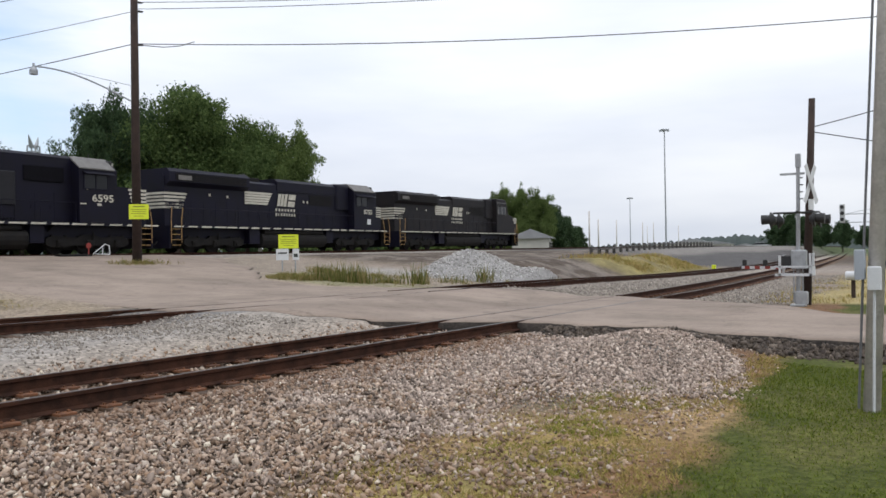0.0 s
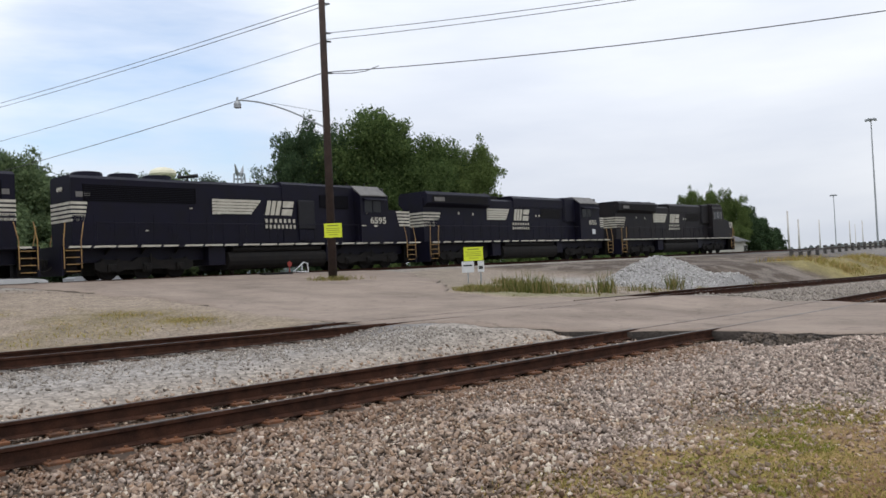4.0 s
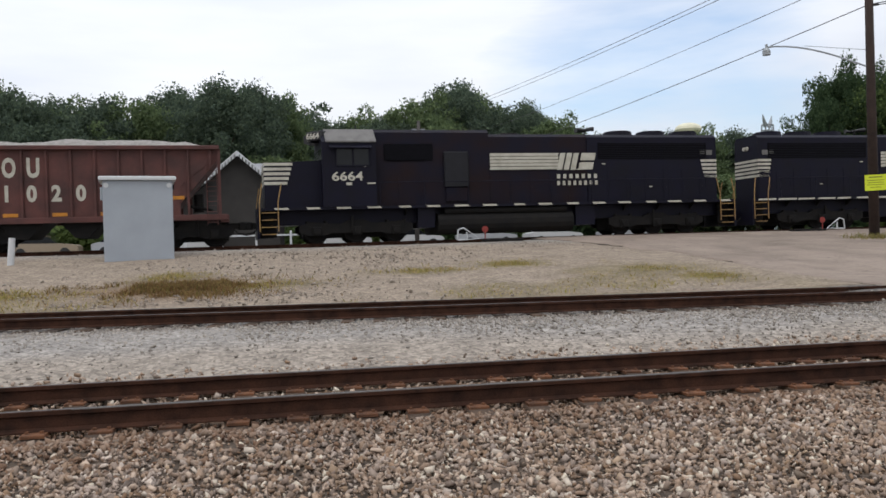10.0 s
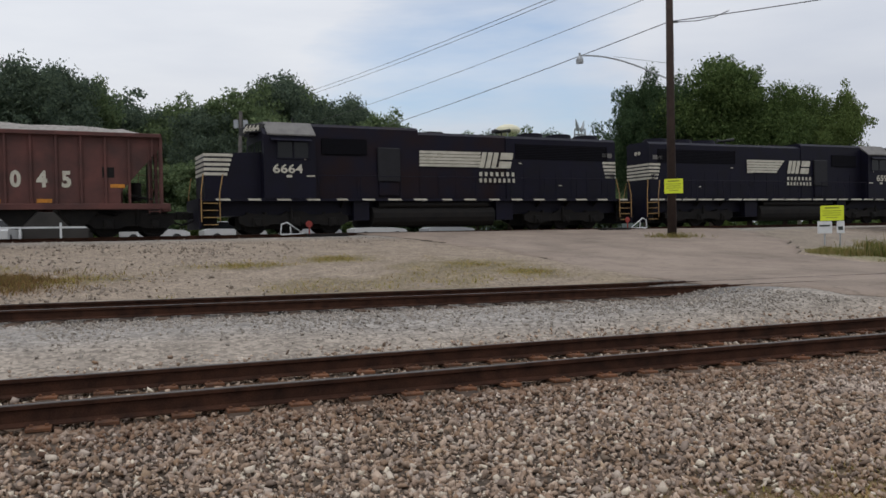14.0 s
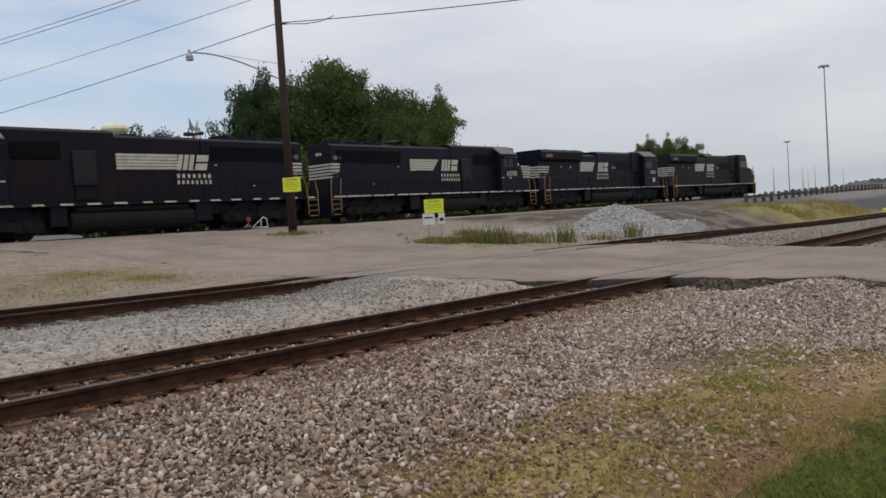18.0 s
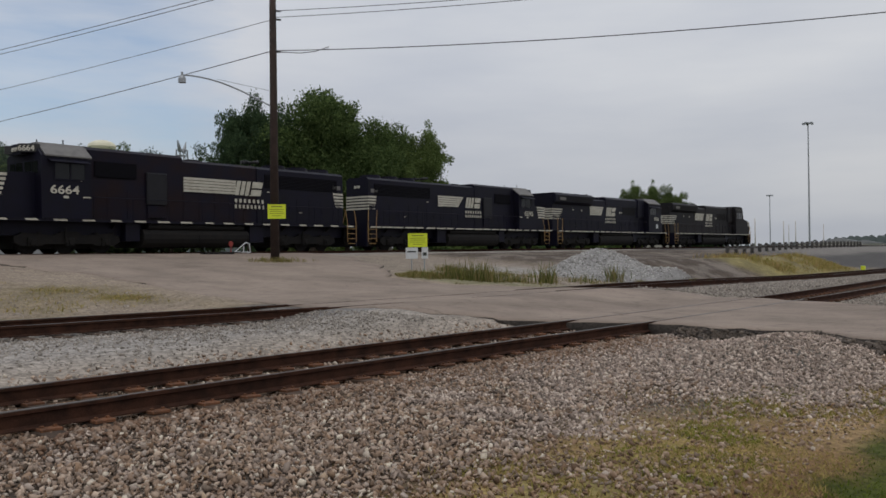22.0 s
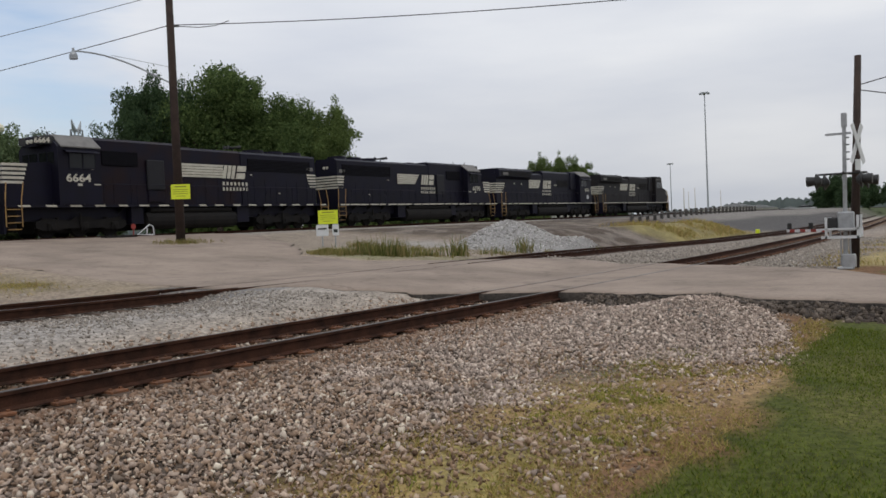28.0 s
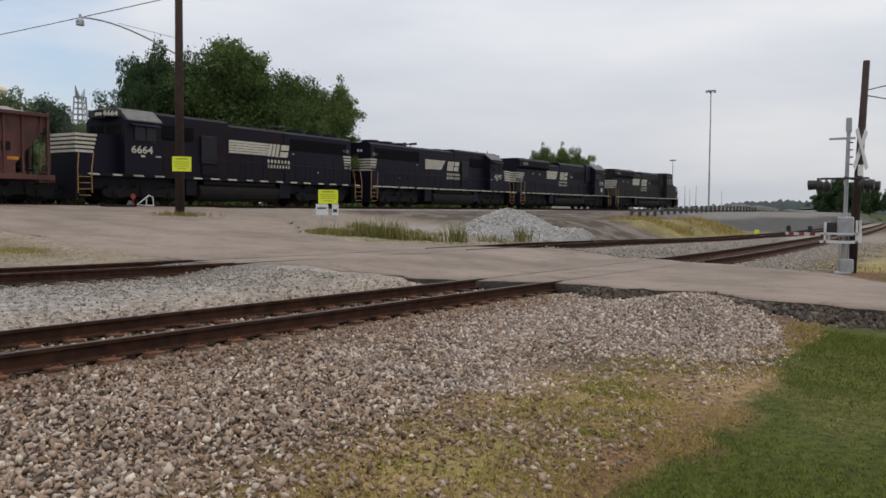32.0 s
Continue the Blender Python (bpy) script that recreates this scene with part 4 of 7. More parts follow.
def frame_and_gear(t, L, tank, centres, dash, tail=0.0):
    """Platform, pilots, trucks, tank, couplers of a road locomotive."""
    m = Mesh().box(tail + 0.45, L - 0.45, -1.48, 1.48, 1.42, 1.53).box(tail + 1.2, L - 1.2, -0.9, 0.9, 0.8, 1.42)
    m.box(tank[0] - 1.1, tank[0] - 0.15, -1.3, 1.3, 0.5, 1.42).box(tank[1] + 0.15, tank[1] + 0.9, -1.3, 1.3, 0.55, 1.42)
    for x0, x1 in ((tail + 0.45, tail + 0.55), (L - 0.55, L - 0.45)):
        m.box(x0, x1, -1.45, 1.45, 0.25, 1.45)
    part("platform", m, M_BLACK, t)
    xs = np.arange(tail + 0.75, L - 1.0, dash[0])
    for s in (-1, 1):
        for x in xs:
            y0, y1 = sorted((s * 1.48, s * 1.492))
            w = dash[1] * random.uniform(0.75, 1.05)
            part("sill_stripe", Mesh().prism([(x, 1.44), (x + w, 1.44), (x + w + 0.07, 1.525), (x + 0.07, 1.525)], y0, y1), M_WHITE, t)
    x0, x1 = tank
    m = Mesh().prism([(-1.22, 1.14), (-1.36, 1.04), (-1.43, 0.88), (-1.44, 0.66), (-1.38, 0.46), (-1.24, 0.31), (-1.05, 0.25), (1.05, 0.25), (1.24, 0.31), (1.38, 0.46), (1.44, 0.66), (1.43, 0.88), (1.36, 1.04), (1.22, 1.14)], x0, x1, "x")
    for x in (x0 + 0.05, (x0 + x1) / 2, x1 - 0.05):
        m.prism([(-1.445, 0.89), (-1.455, 0.66), (-1.39, 0.45), (-1.25, 0.30), (-1.05, 0.235), (1.05, 0.235), (1.25, 0.30), (1.39, 0.45), (1.455, 0.66), (1.445, 0.89)], x - 0.03, x + 0.03, "x")
    part("fuel_tank", m, M_UNDER, t, "dark grimy fuel tank")
    m = Mesh()
    for s in (-1, 1):
        m.rod((x0 + 0.3, s * 1.22, 1.26), (x1 - 0.3, s * 1.22, 1.26), 0.15, n=14)
    part("air_reservoir", m, M_UNDER, t)
    for c in centres:
        truck(t, c, (-1, 0, 1), 1.72)
    coupler(t, tail, -1)
    coupler(t, L, 1)
    end_steps(t, tail + 1.25, -1)
    end_steps(t, L - 1.25, 1)


def hood(t, x0, x1, z1, half=0.92, name="long_hood", mat=None, cut=0.14, panels=True):
    m = Mesh().prism([(-half, 1.53), (half, 1.53), (half, z1 - cut), (half - cut * 1.3, z1), (-half + cut * 1.3, z1), (-half, z1 - cut)], x0, x1, "x")
    ob = part(name, m, mat or M_BLACK, t)
    if panels:
        n = max(2, int((x1 - x0) / 0.95))
        w = (x1 - x0) / n
        for k in range(n):
            for s in (-1, 1):
                y0, y1 = sorted((s * half, s * (half + 0.012)))
                m = Mesh().box(x0 + k * w + 0.04, x0 + (k + 1) * w - 0.04, y0, y1, 1.62, 3.0 if k % 3 else 2.9, 0.0)
                m.box(x0 + k * w + w * 0.82, x0 + k * w + w * 0.88, min(y0, y1 + 0.0) - (0.02 if s < 0 else 0), y1 + (0.02 if s > 0 else 0), 2.2, 2.38)
                part("hood_door", m, mat or M_BLACK, ob)
    return ob


def cab(t, x0, x1, z1, half, number, roof_mat, eave=4.2):
    """A standard cab with side windows, and the number boards over the front windows."""
    m = Mesh().prism([(-half, 1.53), (half, 1.53), (half, eave), (half * 0.55, z1), (-half * 0.55, z1), (-half, eave)], x0, x1, "x")
    ob = part("cab", m, M_BLACK, t)
    m = Mesh().prism([(-half - 0.05, eave - 0.02), (-half - 0.05, eave + 0.04), (-half * 0.55, z1 + 0.05), (half * 0.55, z1 + 0.05), (half + 0.05, eave + 0.04), (half + 0.05, eave - 0.02), (half * 0.5, z1 - 0.02), (-half * 0.5, z1 - 0.02)], x0 - 0.02, x1 - 0.16, "x")
    part("cab_roof", m, roof_mat, ob, "weathered grey cab roof")
    for s in (-1, 1):
        y0, y1 = sorted((s * half, s * (half + 0.015)))
        for a, b in ((x0 + 0.32, x0 + 0.95), (x0 + 1.03, x0 + 1.68)):
            part("side_window", Mesh().box(a, b, y0, y1, 3.3, 3.98), M_GLASS, ob)
        m = Mesh()
        ya, yb = sorted((s * half, s * (half + 0.03)))
        for a, b, c, d in ((x0 + 0.27, x0 + 1.73, 3.24, 3.3), (x0 + 0.27, x0 + 1.73, 3.98, 4.04), (x0 + 0.27, x0 + 0.32, 3.3, 3.98), (x0 + 0.95, x0 + 1.03, 3.3, 3.98), (x0 + 1.68, x0 + 1.73, 3.3, 3.98)):
            m.box(a, b, ya, yb, c, d)
        part("window_frame", m, M_BLACK, ob)
        part("sun_visor", Mesh().prism([(s * half, 4.12), (s * (half + 0.30), 4.0), (s * (half + 0.30), 4.02), (s * half, 4.15)], x0 + 0.2, x1 - 0.3, "x"), M_BLACK, ob)
    # front windows on the nose side
    for y0, y1 in ((-1.25, -0.75), (-0.68, -0.1), (0.1, 0.68), (0.75, 1.25)):
        part("windscreen", Mesh().box(x1, x1 + 0.015, y0, y1, 3.5 if abs(y0 + y1) > 1.5 else 3.62, 4.05), M_GLASS, ob)
    for s in (-1, 1):
        turn = 45 if s < 0 else 135
        at = pose(x1 + 0.22, s * 0.86, z1 - 0.42, 0, 0, turn)
        board = part("number_board", Mesh().box(-0.44, 0.44, -0.05, 0.35, 0.0, 0.36, 0.03), M_DARK, ob, "dark number board over the windscreen", at=at)
        if number:
            me = lettering(number, 0.34, M_WHITE, "board_number", 1.02, 0.006)
            part("board_number", me, None, board, "white number on the board", at=pose(-0.41, -0.056, 0.05))
    part("headlight_box", Mesh().box(x1 - 0.2, x1 + 0.35, -0.5, 0.5, z1 - 0.5, z1 - 0.02, 0.05), M_BLACK, ob)
    return ob


def fans(t, xs, z, r=0.62):
    for x in xs:
        m = Mesh().rod((x, 0, z), (x, 0, z + 0.20), r, r * 0.97, n=20).rod((x, 0, z + 0.2), (x, 0, z + 0.235), r * 0.88, n=20)
        part("radiator_fan", m, M_BLACK, t)


def emd_locomotive(name, label, number, worn=False, band=0.85, L=22.05, tail=-1.44, centres=(3.1, 17.4), end=-0.28):
    """A six-axle diesel with a low nose: tail coupler at 0, nose coupler at L."""
    t = thing(name, pose(0, 37.0, 1.55), label, "locomotive", "locomotives of the train")
    frame_and_gear(t, L, (7.45, 13.83), centres, (1.31, 0.66) if worn else (1.12, 0.98), tail)
    hm = M_BLACKRED if worn else M_BLACK
    hood(t, end, 6.5, 4.70, 0.98)
    for s in (-1, 1):
        y0, y1 = sorted((s * 0.98, s * 1.01))
        m = Mesh().box(end + 0.55, end + 0.6, y0, y1, 3.55, 4.3).box(5.9, 5.95, y0, y1, 3.55, 4.3)
        for k in range(9):
            m.box(end + 0.6, 5.9, y0, y1, 3.55 + 0.085 * k, 3.60 + 0.085 * k)
        part("radiator_grille", m, M_VENT, t)
    fans(t, (0.95, 2.7, 4.45), 4.70, 0.70)
    hood(t, 6.5, 11.3, 4.72, 0.93, "engine_hood", hm)
    hood(t, 11.3, 16.55, 4.90, 0.96, "blower_hood", hm)
    for s in (-1, 1):
        y0, y1 = sorted((s * 0.96, s * 1.12))
        part("filter_box", Mesh().box(12.29, 13.42, y0, y1, 2.35, 3.9, 0.04), M_FILTER, t)
        part("filter_box", Mesh().box(12.35, 13.36, *sorted((s * 0.96, s * 1.06)), 1.7, 2.33, 0.03), hm, t)
    for s in (-1, 1):
        y0, y1 = sorted((s * 0.96, s * 0.99))
        m = Mesh().box(14.25, 14.3, y0, y1, 3.5, 4.2).box(15.9, 15.95, y0, y1, 3.5, 4.2)
        for k in range(8):
            m.box(14.3, 15.9, y0, y1, 3.5 + 0.09 * k, 3.55 + 0.09 * k)
        part("intake_grille", m, M_VENT, t)
    part("exhaust_stack", Mesh().box(9.6, 10.4, -0.22, 0.22, 4.70, 4.86, 0.03), M_UNDER, t)
    m = Mesh().rod((6.15, 0, 4.68), (6.15, 0, 5.0), 0.04).rod((6.15, -0.35, 5.0), (6.15, 0.35, 5.0), 0.03)
    for y, x0, x1 in ((-0.32, 5.95, 6.5), (0.0, 5.9, 6.55), (0.32, 6.4, 5.85)):
        m.rod((x0, y, 5.0), (x1, y, 5.04), 0.035, 0.11, n=10)
    part("horn", m, M_DARK, t)
    cab(t, 16.55, 18.85, 4.86, 1.52, number, M_ROOFGREY, 4.28)
    m = Mesh().prism([(18.85, 1.53), (21.25, 1.53), (21.25, 3.30), (21.0, 3.46), (18.85, 3.56)], -0.98, 0.98, "y")
    part("nose", m, M_BLACK, t)
    striped_end(t, 21.25, 0.98, 2.45, 3.46, 1.2, 1)
    striped_end(t, end, 0.98, 2.55, 3.5, band, -1)
    for x, y in ((17.2, 0.3), (18.1, -0.3)):
        part("antenna", Mesh().rod((x, y, 4.8), (x, y, 5.18), 0.03, n=6), M_DARK, t)
    for s in (-1, 1):
        y0, y1 = sorted((s * 0.982, s * 1.012))
        for x, z in ((6.9, 3.05), (7.15, 3.05), (3.2, 2.2), (5.6, 3.3)):
            part("stencil_mark", Mesh().box(x, x + 0.16, y0, y1, z, z + 0.05), M_WHITE, t)
    for s in (-1, 1):
        y0, y1 = sorted((s * 1.52, s * 1.532))
        for x0, x1, z0, z1 in ((17.62, 17.86, 2.44, 2.55), (16.6, 16.95, 2.48, 2.54), (16.98, 17.06, 3.22, 3.38)):
            part("stencil_mark", Mesh().box(x0, x1, y0, y1, z0, z1), M_WHITE, t)
        # intake under the roof's edge, and the walkway's brackets
        part("brake_intake", Mesh().box(13.9, 16.1, *sorted((s * 0.96, s * 1.02)), 3.55, 4.25, 0.03), M_VENT, t)
        for k in range(9):
            part("walkway_bracket", Mesh().prism([(s * 1.44, 1.42), (s * 0.95, 1.42), (s * 0.95, 1.12)], 1.2 + 1.75 * k, 1.25 + 1.75 * k, "x"), M_UNDER, t)
    for y0, y1 in ((-0.995, -0.98), (0.98, 0.995)):
        part("number_board", Mesh().box(end + 0.23, end + 0.88, y0, y1, 3.72, 3.95), M_ROOFGREY, t)
    for x in (end - 0.06, 19.2):
        part("headlight", Mesh().rod((x, -0.14, 4.58 if x > 9 else 4.1), (x + 0.08, -0.14, 4.58 if x > 9 else 4.1), 0.10).rod((x, 0.14, 4.58 if x > 9 else 4.1), (x + 0.08, 0.14, 4.58 if x > 9 else 4.1), 0.10), M_WHITE, t)
    emblem(t, 0, 0.982, dict(x=6.85, x_far=11.28, z=(3.06, 3.83), bands=3.3 if worn else 3.0, mark=3.25, mark_w=1.97, text=(3.25, 2.15), rows=((2.64, 2.88, 7), (2.33, 2.57, 8)), cut=0.0 if worn else 0.7))
    numbers(t, number, 17.3, 18.46, 2.64, 0.52, 1.53, 1.30)
    for s in (-1, 1):
        handrails(t, end + 0.9, 16.4, s)
    return t


def ge_locomotive(name, label, number, wide=False, L=23.6):
    """A six-axle diesel with overhanging radiator wings at its tail and the cab near its nose."""
    t = thing(name, pose(0, 37.0, 1.55), label, "locomotive", "locomotives of the train")
    frame_and_gear(t, L, (8.2, 14.9), (4.3, 18.9), (1.05, 0.9))
    paint = M_GRIMY if wide else M_BLACK
    hood(t, 0.6, 18.2, 4.50, 0.93, mat=paint)
    # radiator housing with its overhang and fan grilles
    m = Mesh().prism([(-0.93, 3.80), (-1.30, 4.05), (-1.30, 4.60), (-1.10, 4.80), (1.10, 4.80), (1.30, 4.60), (1.30, 4.05), (0.93, 3.80)], 0.65, 7.2, "x")
    wings = part("radiator_housing", m, paint, t)
    for s in (-1, 1):
        y0, y1 = sorted((s * 1.30, s * 1.32))
        m = Mesh()
        for k in range(6):
            m.box(1.1, 6.9, y0, y1, 4.12 + 0.075 * k, 4.16 + 0.075 * k)
        part("radiator_grille", m, M_UNDER, wings)
    for x in (2.4, 5.0):
        part("radiator_fan", Mesh().rod((x, 0, 4.79), (x, 0, 4.86), 0.8, n=20), M_UNDER, wings)
    part("exhaust_stack", Mesh().box(8.1, 9.2, -0.35, 0.35, 4.48, 4.80, 0.04), M_UNDER, t)
    part("air_filter_hood", Mesh().prism([(-0.98, 4.0), (-0.98, 4.62), (-0.7, 4.82), (0.7, 4.82), (0.98, 4.62), (0.98, 4.0)], 10.2, 16.6, "x"), paint, t)
    part("blower_housing", Mesh().box(16.6, 18.2, -1.1, 1.1, 3.0, 4.86, 0.12), paint, t)
    part("horn", Mesh().rod((7.6, 0, 4.5), (7.6, 0, 4.86), 0.04).rod((7.4, -0.2, 4.86), (7.9, -0.2, 4.9), 0.035, 0.1).rod((7.4, 0.15, 4.86), (7.9, 0.15, 4.9), 0.035, 0.1), M_DARK, t)
    for s in (-1, 1):
        y0, y1 = sorted((s * 0.93, s * 0.965))
        m = Mesh()
        for k in range(8):
            m.box(13.6, 16.2, y0, y1, 3.2 + 0.09 * k, 3.25 + 0.09 * k)
        part("intake_grille", m, M_UNDER, t)
        y0, y1 = sorted((s * 0.955, s * 0.967))
        for x, z in ((4.0, 3.35), (5.5, 3.3), (12.9, 3.3), (13.3, 3.3), (17.0, 3.4)):
            part("stencil_mark", Mesh().box(x, x + 0.14, y0, y1, z, z + 0.16), M_WHITE, t)
    if wide:
        m = Mesh().prism([(18.2, 1.53), (22.5, 1.53), (22.7, 2.2), (22.45, 3.10), (20.75, 3.42), (20.45, 4.55), (20.2, 4.88), (18.2, 4.88)], -1.5, 1.5, "y")
        c = part("cab", m, paint, t)
        for s in (-1, 1):
            y0, y1 = sorted((s * 1.5, s * 1.515))
            part("side_window", Mesh().box(18.6, 19.35, y0, y1, 3.4, 4.15), M_GLASS, c)
            part("side_window", Mesh().box(19.45, 20.2, y0, y1, 3.4, 4.15), M_GLASS, c)
            part("window_frame", Mesh().box(18.52, 18.6, y0, y1 + 0.01, 3.35, 4.2).box(19.35, 19.45, y0, y1 + 0.01, 3.35, 4.2).box(20.2, 20.28, y0, y1 + 0.01, 3.35, 4.2), M_ROOFGREY, c)
        part("windscreen", Mesh().prism([(20.73, 3.5), (20.75, 3.5), (20.51, 4.4), (20.48, 4.4)], -1.3, -0.1, "y").prism([(20.73, 3.5), (20.75, 3.5), (20.51, 4.4), (20.48, 4.4)], 0.1, 1.3, "y"), M_GLASS, c)
        part("cab_roof", Mesh().prism([(-1.5, 4.5), (-1.2, 4.9), (1.2, 4.9), (1.5, 4.5), (1.53, 4.5), (1.23, 4.94), (-1.23, 4.94), (-1.53, 4.5)], 18.2, 20.4, "x"), M_ROOFGREY, c, "weathered grey cab roof")
        for y in (-1.45, 1.45):
            part("nose_handrail", Mesh().pipe([(22.7, y, 1.5), (22.9, y, 2.4), (22.6, y, 3.0)], 0.03, n=6), M_YELLOW, c, "worn yellow handrail")
    else:
        cab(t, 18.2, 21.1, 4.92, 1.52, "", M_ROOFGREY, 4.4)
        part("nose", Mesh().prism([(21.1, 1.53), (22.55, 1.53), (22.55, 3.2), (22.3, 3.4), (21.1, 3.5)], -0.98, 0.98, "y"), M_BLACK, t)
    striped_end(t, 22.71 if wide else 22.55, 1.5 if wide else 0.98, 2.5, 3.1 if wide else 3.35, 0.8, 1)
    striped_end(t, 0.6, 0.93, 2.45, 3.45, 1.65, -1)
    for y0, y1 in ((-1.34, -1.32), (1.32, 1.34)):
        part("number_board", Mesh().box(1.3, 2.3, y0, y1, 4.16, 4.42), M_ROOFGREY, t)
    emblem(t, 0, 0.968, dict(x=7.05, x_far=12.25, z=(3.0, 3.82), bands=2.6, mark=3.1, mark_w=1.97, text=(2.95, 2.15), rows=((2.64, 2.86, 7), (2.33, 2.55, 8)), cut=0.5))
    numbers(t, number, 19.45, 20.9, 2.72, 0.50, 1.53, 1.12)
    if number:
        for s in (-1, 1):
            part("cab_plate", Mesh().box(19.9, 20.35, *sorted((s * 1.52, s * 1.535)), 1.95, 2.35), M_SIGNW, t, "small white plate below the number")
    for s in (-1, 1):
        handrails(t, 1.6, 18.0, s)
    return t


def hopper(name, label, number, L=12.65):
    """An open hopper with outside posts, a stone load and sloping ends."""
    t = thing(name, pose(0, 37.0, 1.55), label, "hopper car", "hopper cars of the train")
    a, b = 1.03, L - 1.03
    m = Mesh().prism([(a, 3.9), (a, 3.6), (a + 1.9, 1.35), (b - 1.9, 1.35), (b, 3.6), (b, 3.9)], -1.42, 1.42, "y")
    part("body", m, M_HOPPER, t)
    m = Mesh()
    for s in (-1, 1):
        y0, y1 = sorted((s * 1.40, s * 1.44))
        m.prism([(a, 4.0), (a, 3.72), (a + 1.55, 2.5), (a + 1.55, 1.3), (b - 1.55, 1.3), (b - 1.55, 2.5), (b, 3.72), (b, 4.0)], y0, y1, "y")
    part("side_sheet", m, M_HOPPER, t)
    for s in (-1, 1):
        y0, y1 = sorted((s * 1.44, s * 1.54))
        for k in range(12):
            x = 1.60 + 0.880 * k
            part("side_post", Mesh().box(x - 0.05, x + 0.05, y0, y1, 1.25 if a + 0.9 < x < b - 0.9 else 3.2, 3.97, 0.02), M_HOPPER, t)
        part("top_chord", Mesh().box(a - 0.02, b + 0.02, min(s * 1.38, s * 1.62), max(s * 1.38, s * 1.62), 3.97, 4.12, 0.02), M_HOPPER, t)
        part("side_sill", Mesh().box(a - 0.3, b + 0.3, min(s * 1.36, s * 1.58), max(s * 1.36, s * 1.58), 1.1, 1.32, 0.02), M_HOPPER, t)
    for x, d in ((a, -1), (b, 1)):
        part("end_post", Mesh().box(x - 0.06, x + 0.06, -1.55, -1.40, 1.2, 3.9).box(x - 0.06, x + 0.06, 1.40, 1.55, 1.2, 3.9).box(x - 0.06, x + 0.06, -0.1, 0.1, 1.2, 3.7).box(x - 0.06, x + 0.06, -1.5, 1.5, 3.8, 3.98), M_HOPPER, t)
        part("brake_gear", Mesh().rod((x - d * 0.85, -0.5, 1.45), (x - d * 0.85, -0.5, 2.2), 0.2, n=12).rod((x - d * 0.3, -0.9, 1.5), (x - d * 1.3, -0.9, 1.7), 0.06, n=8).rod((x - d * 0.5, -1.1, 1.3), (x - d * 0.5, -1.1, 2.9), 0.03, n=6), M_UNDER, t, "dark brake cylinder and rods")
        part("end_sill", Mesh().box(min(x, x + d * 0.35), max(x, x + d * 0.35), -1.5, 1.5, 1.0, 1.3, 0.02), M_HOPPER, t)
        for s in (-1, 1):
            m = Mesh().rod((x - d * 0.1, s * 1.62, 0.9), (x - d * 0.1, s * 1.62, 3.6), 0.014, n=5).rod((x - d * 0.5, s * 1.62, 0.9), (x - d * 0.5, s * 1.62, 3.6), 0.014, n=5)
            for k in range(6):
                z = 1.0 + 0.42 * k
                m.rod((x - d * 0.1, s * 1.62, z), (x - d * 0.5, s * 1.62, z), 0.014, n=5)
            part("ladder", m, M_HOPPER, t)
        coupler(t, 0.0 if d < 0 else L, d)
    # load: an uneven heap
    nx, ny = 26, 7
    xs, ys = np.linspace(a + 0.05, b - 0.05, nx), np.linspace(-1.36, 1.36, ny)
    gx, gy = np.meshgrid(xs, ys)
    rim = np.minimum(1 - np.abs(gy) / 1.36, np.minimum(gx - a, b - gx) / 2.0)
    gz = 4.03 + 0.5 * smoothstep(0, 0.7, rim) * (0.6 + 0.5 * fbm(gx, gy, 1.2, 41))
    i = (np.arange(ny - 1)[:, None] * nx + np.arange(nx - 1)).ravel()
    part("stone_load", mesh_arrays("stone_load", np.stack([gx.ravel(), gy.ravel(), gz.ravel()], 1), np.stack([i, i + 1, i + 1 + nx, i + nx], 1), M_LOAD), None, t, "heap of pale crushed stone")
    for k in range(3):
        x = a + 2.0 + (b - a - 4.0) * (k + 0.5) / 3
        w = (b - a - 4.4) / 6
        part("outlet_bay", Mesh().prism([(x - w, 1.36), (x - 0.25, 0.5), (x + 0.25, 0.5), (x + w, 1.36)], -1.3, 1.3, "y"), M_UNDER, t)
    for c in (2.15, L - 2.15):
        truck(t, c, (-0.5, 0.5), 1.78)
    for k, ch in enumerate("SOU"):
        me = lettering(ch, 1.02, M_WHITE, "car_letter", {"S": 0.80, "O": 0.60, "U": 0.68}[ch], 0.028)
        part("car_letter", me, None, t, "white painted car letter", at=pose(2.66 + 0.88 * k, -1.446, 2.92))
    for k, ch in enumerate(number):
        me = lettering(ch, 0.84, M_WHITE, "car_number", 0.85, 0.024)
        part("car_number", me, None, t, "white painted car number " + number, at=pose(3.50 + 0.888 * k + (0.12 if ch == "1" else 0), -1.446, 1.98))
    for x, z in ((2.04, 1.66), (3.80, 1.36), (5.56, 1.36), (7.32, 1.36), (9.96, 1.95)):
        part("reflector_plate", Mesh().box(x - 0.27, x + 0.27, -1.452, -1.44, z, z + 0.14), M_ORANGE, t, "orange reflector plate")
    part("data_panel", Mesh().box(9.4, 9.85, -1.452, -1.44, 2.35, 2.75), M_UNDER, t)
    return t

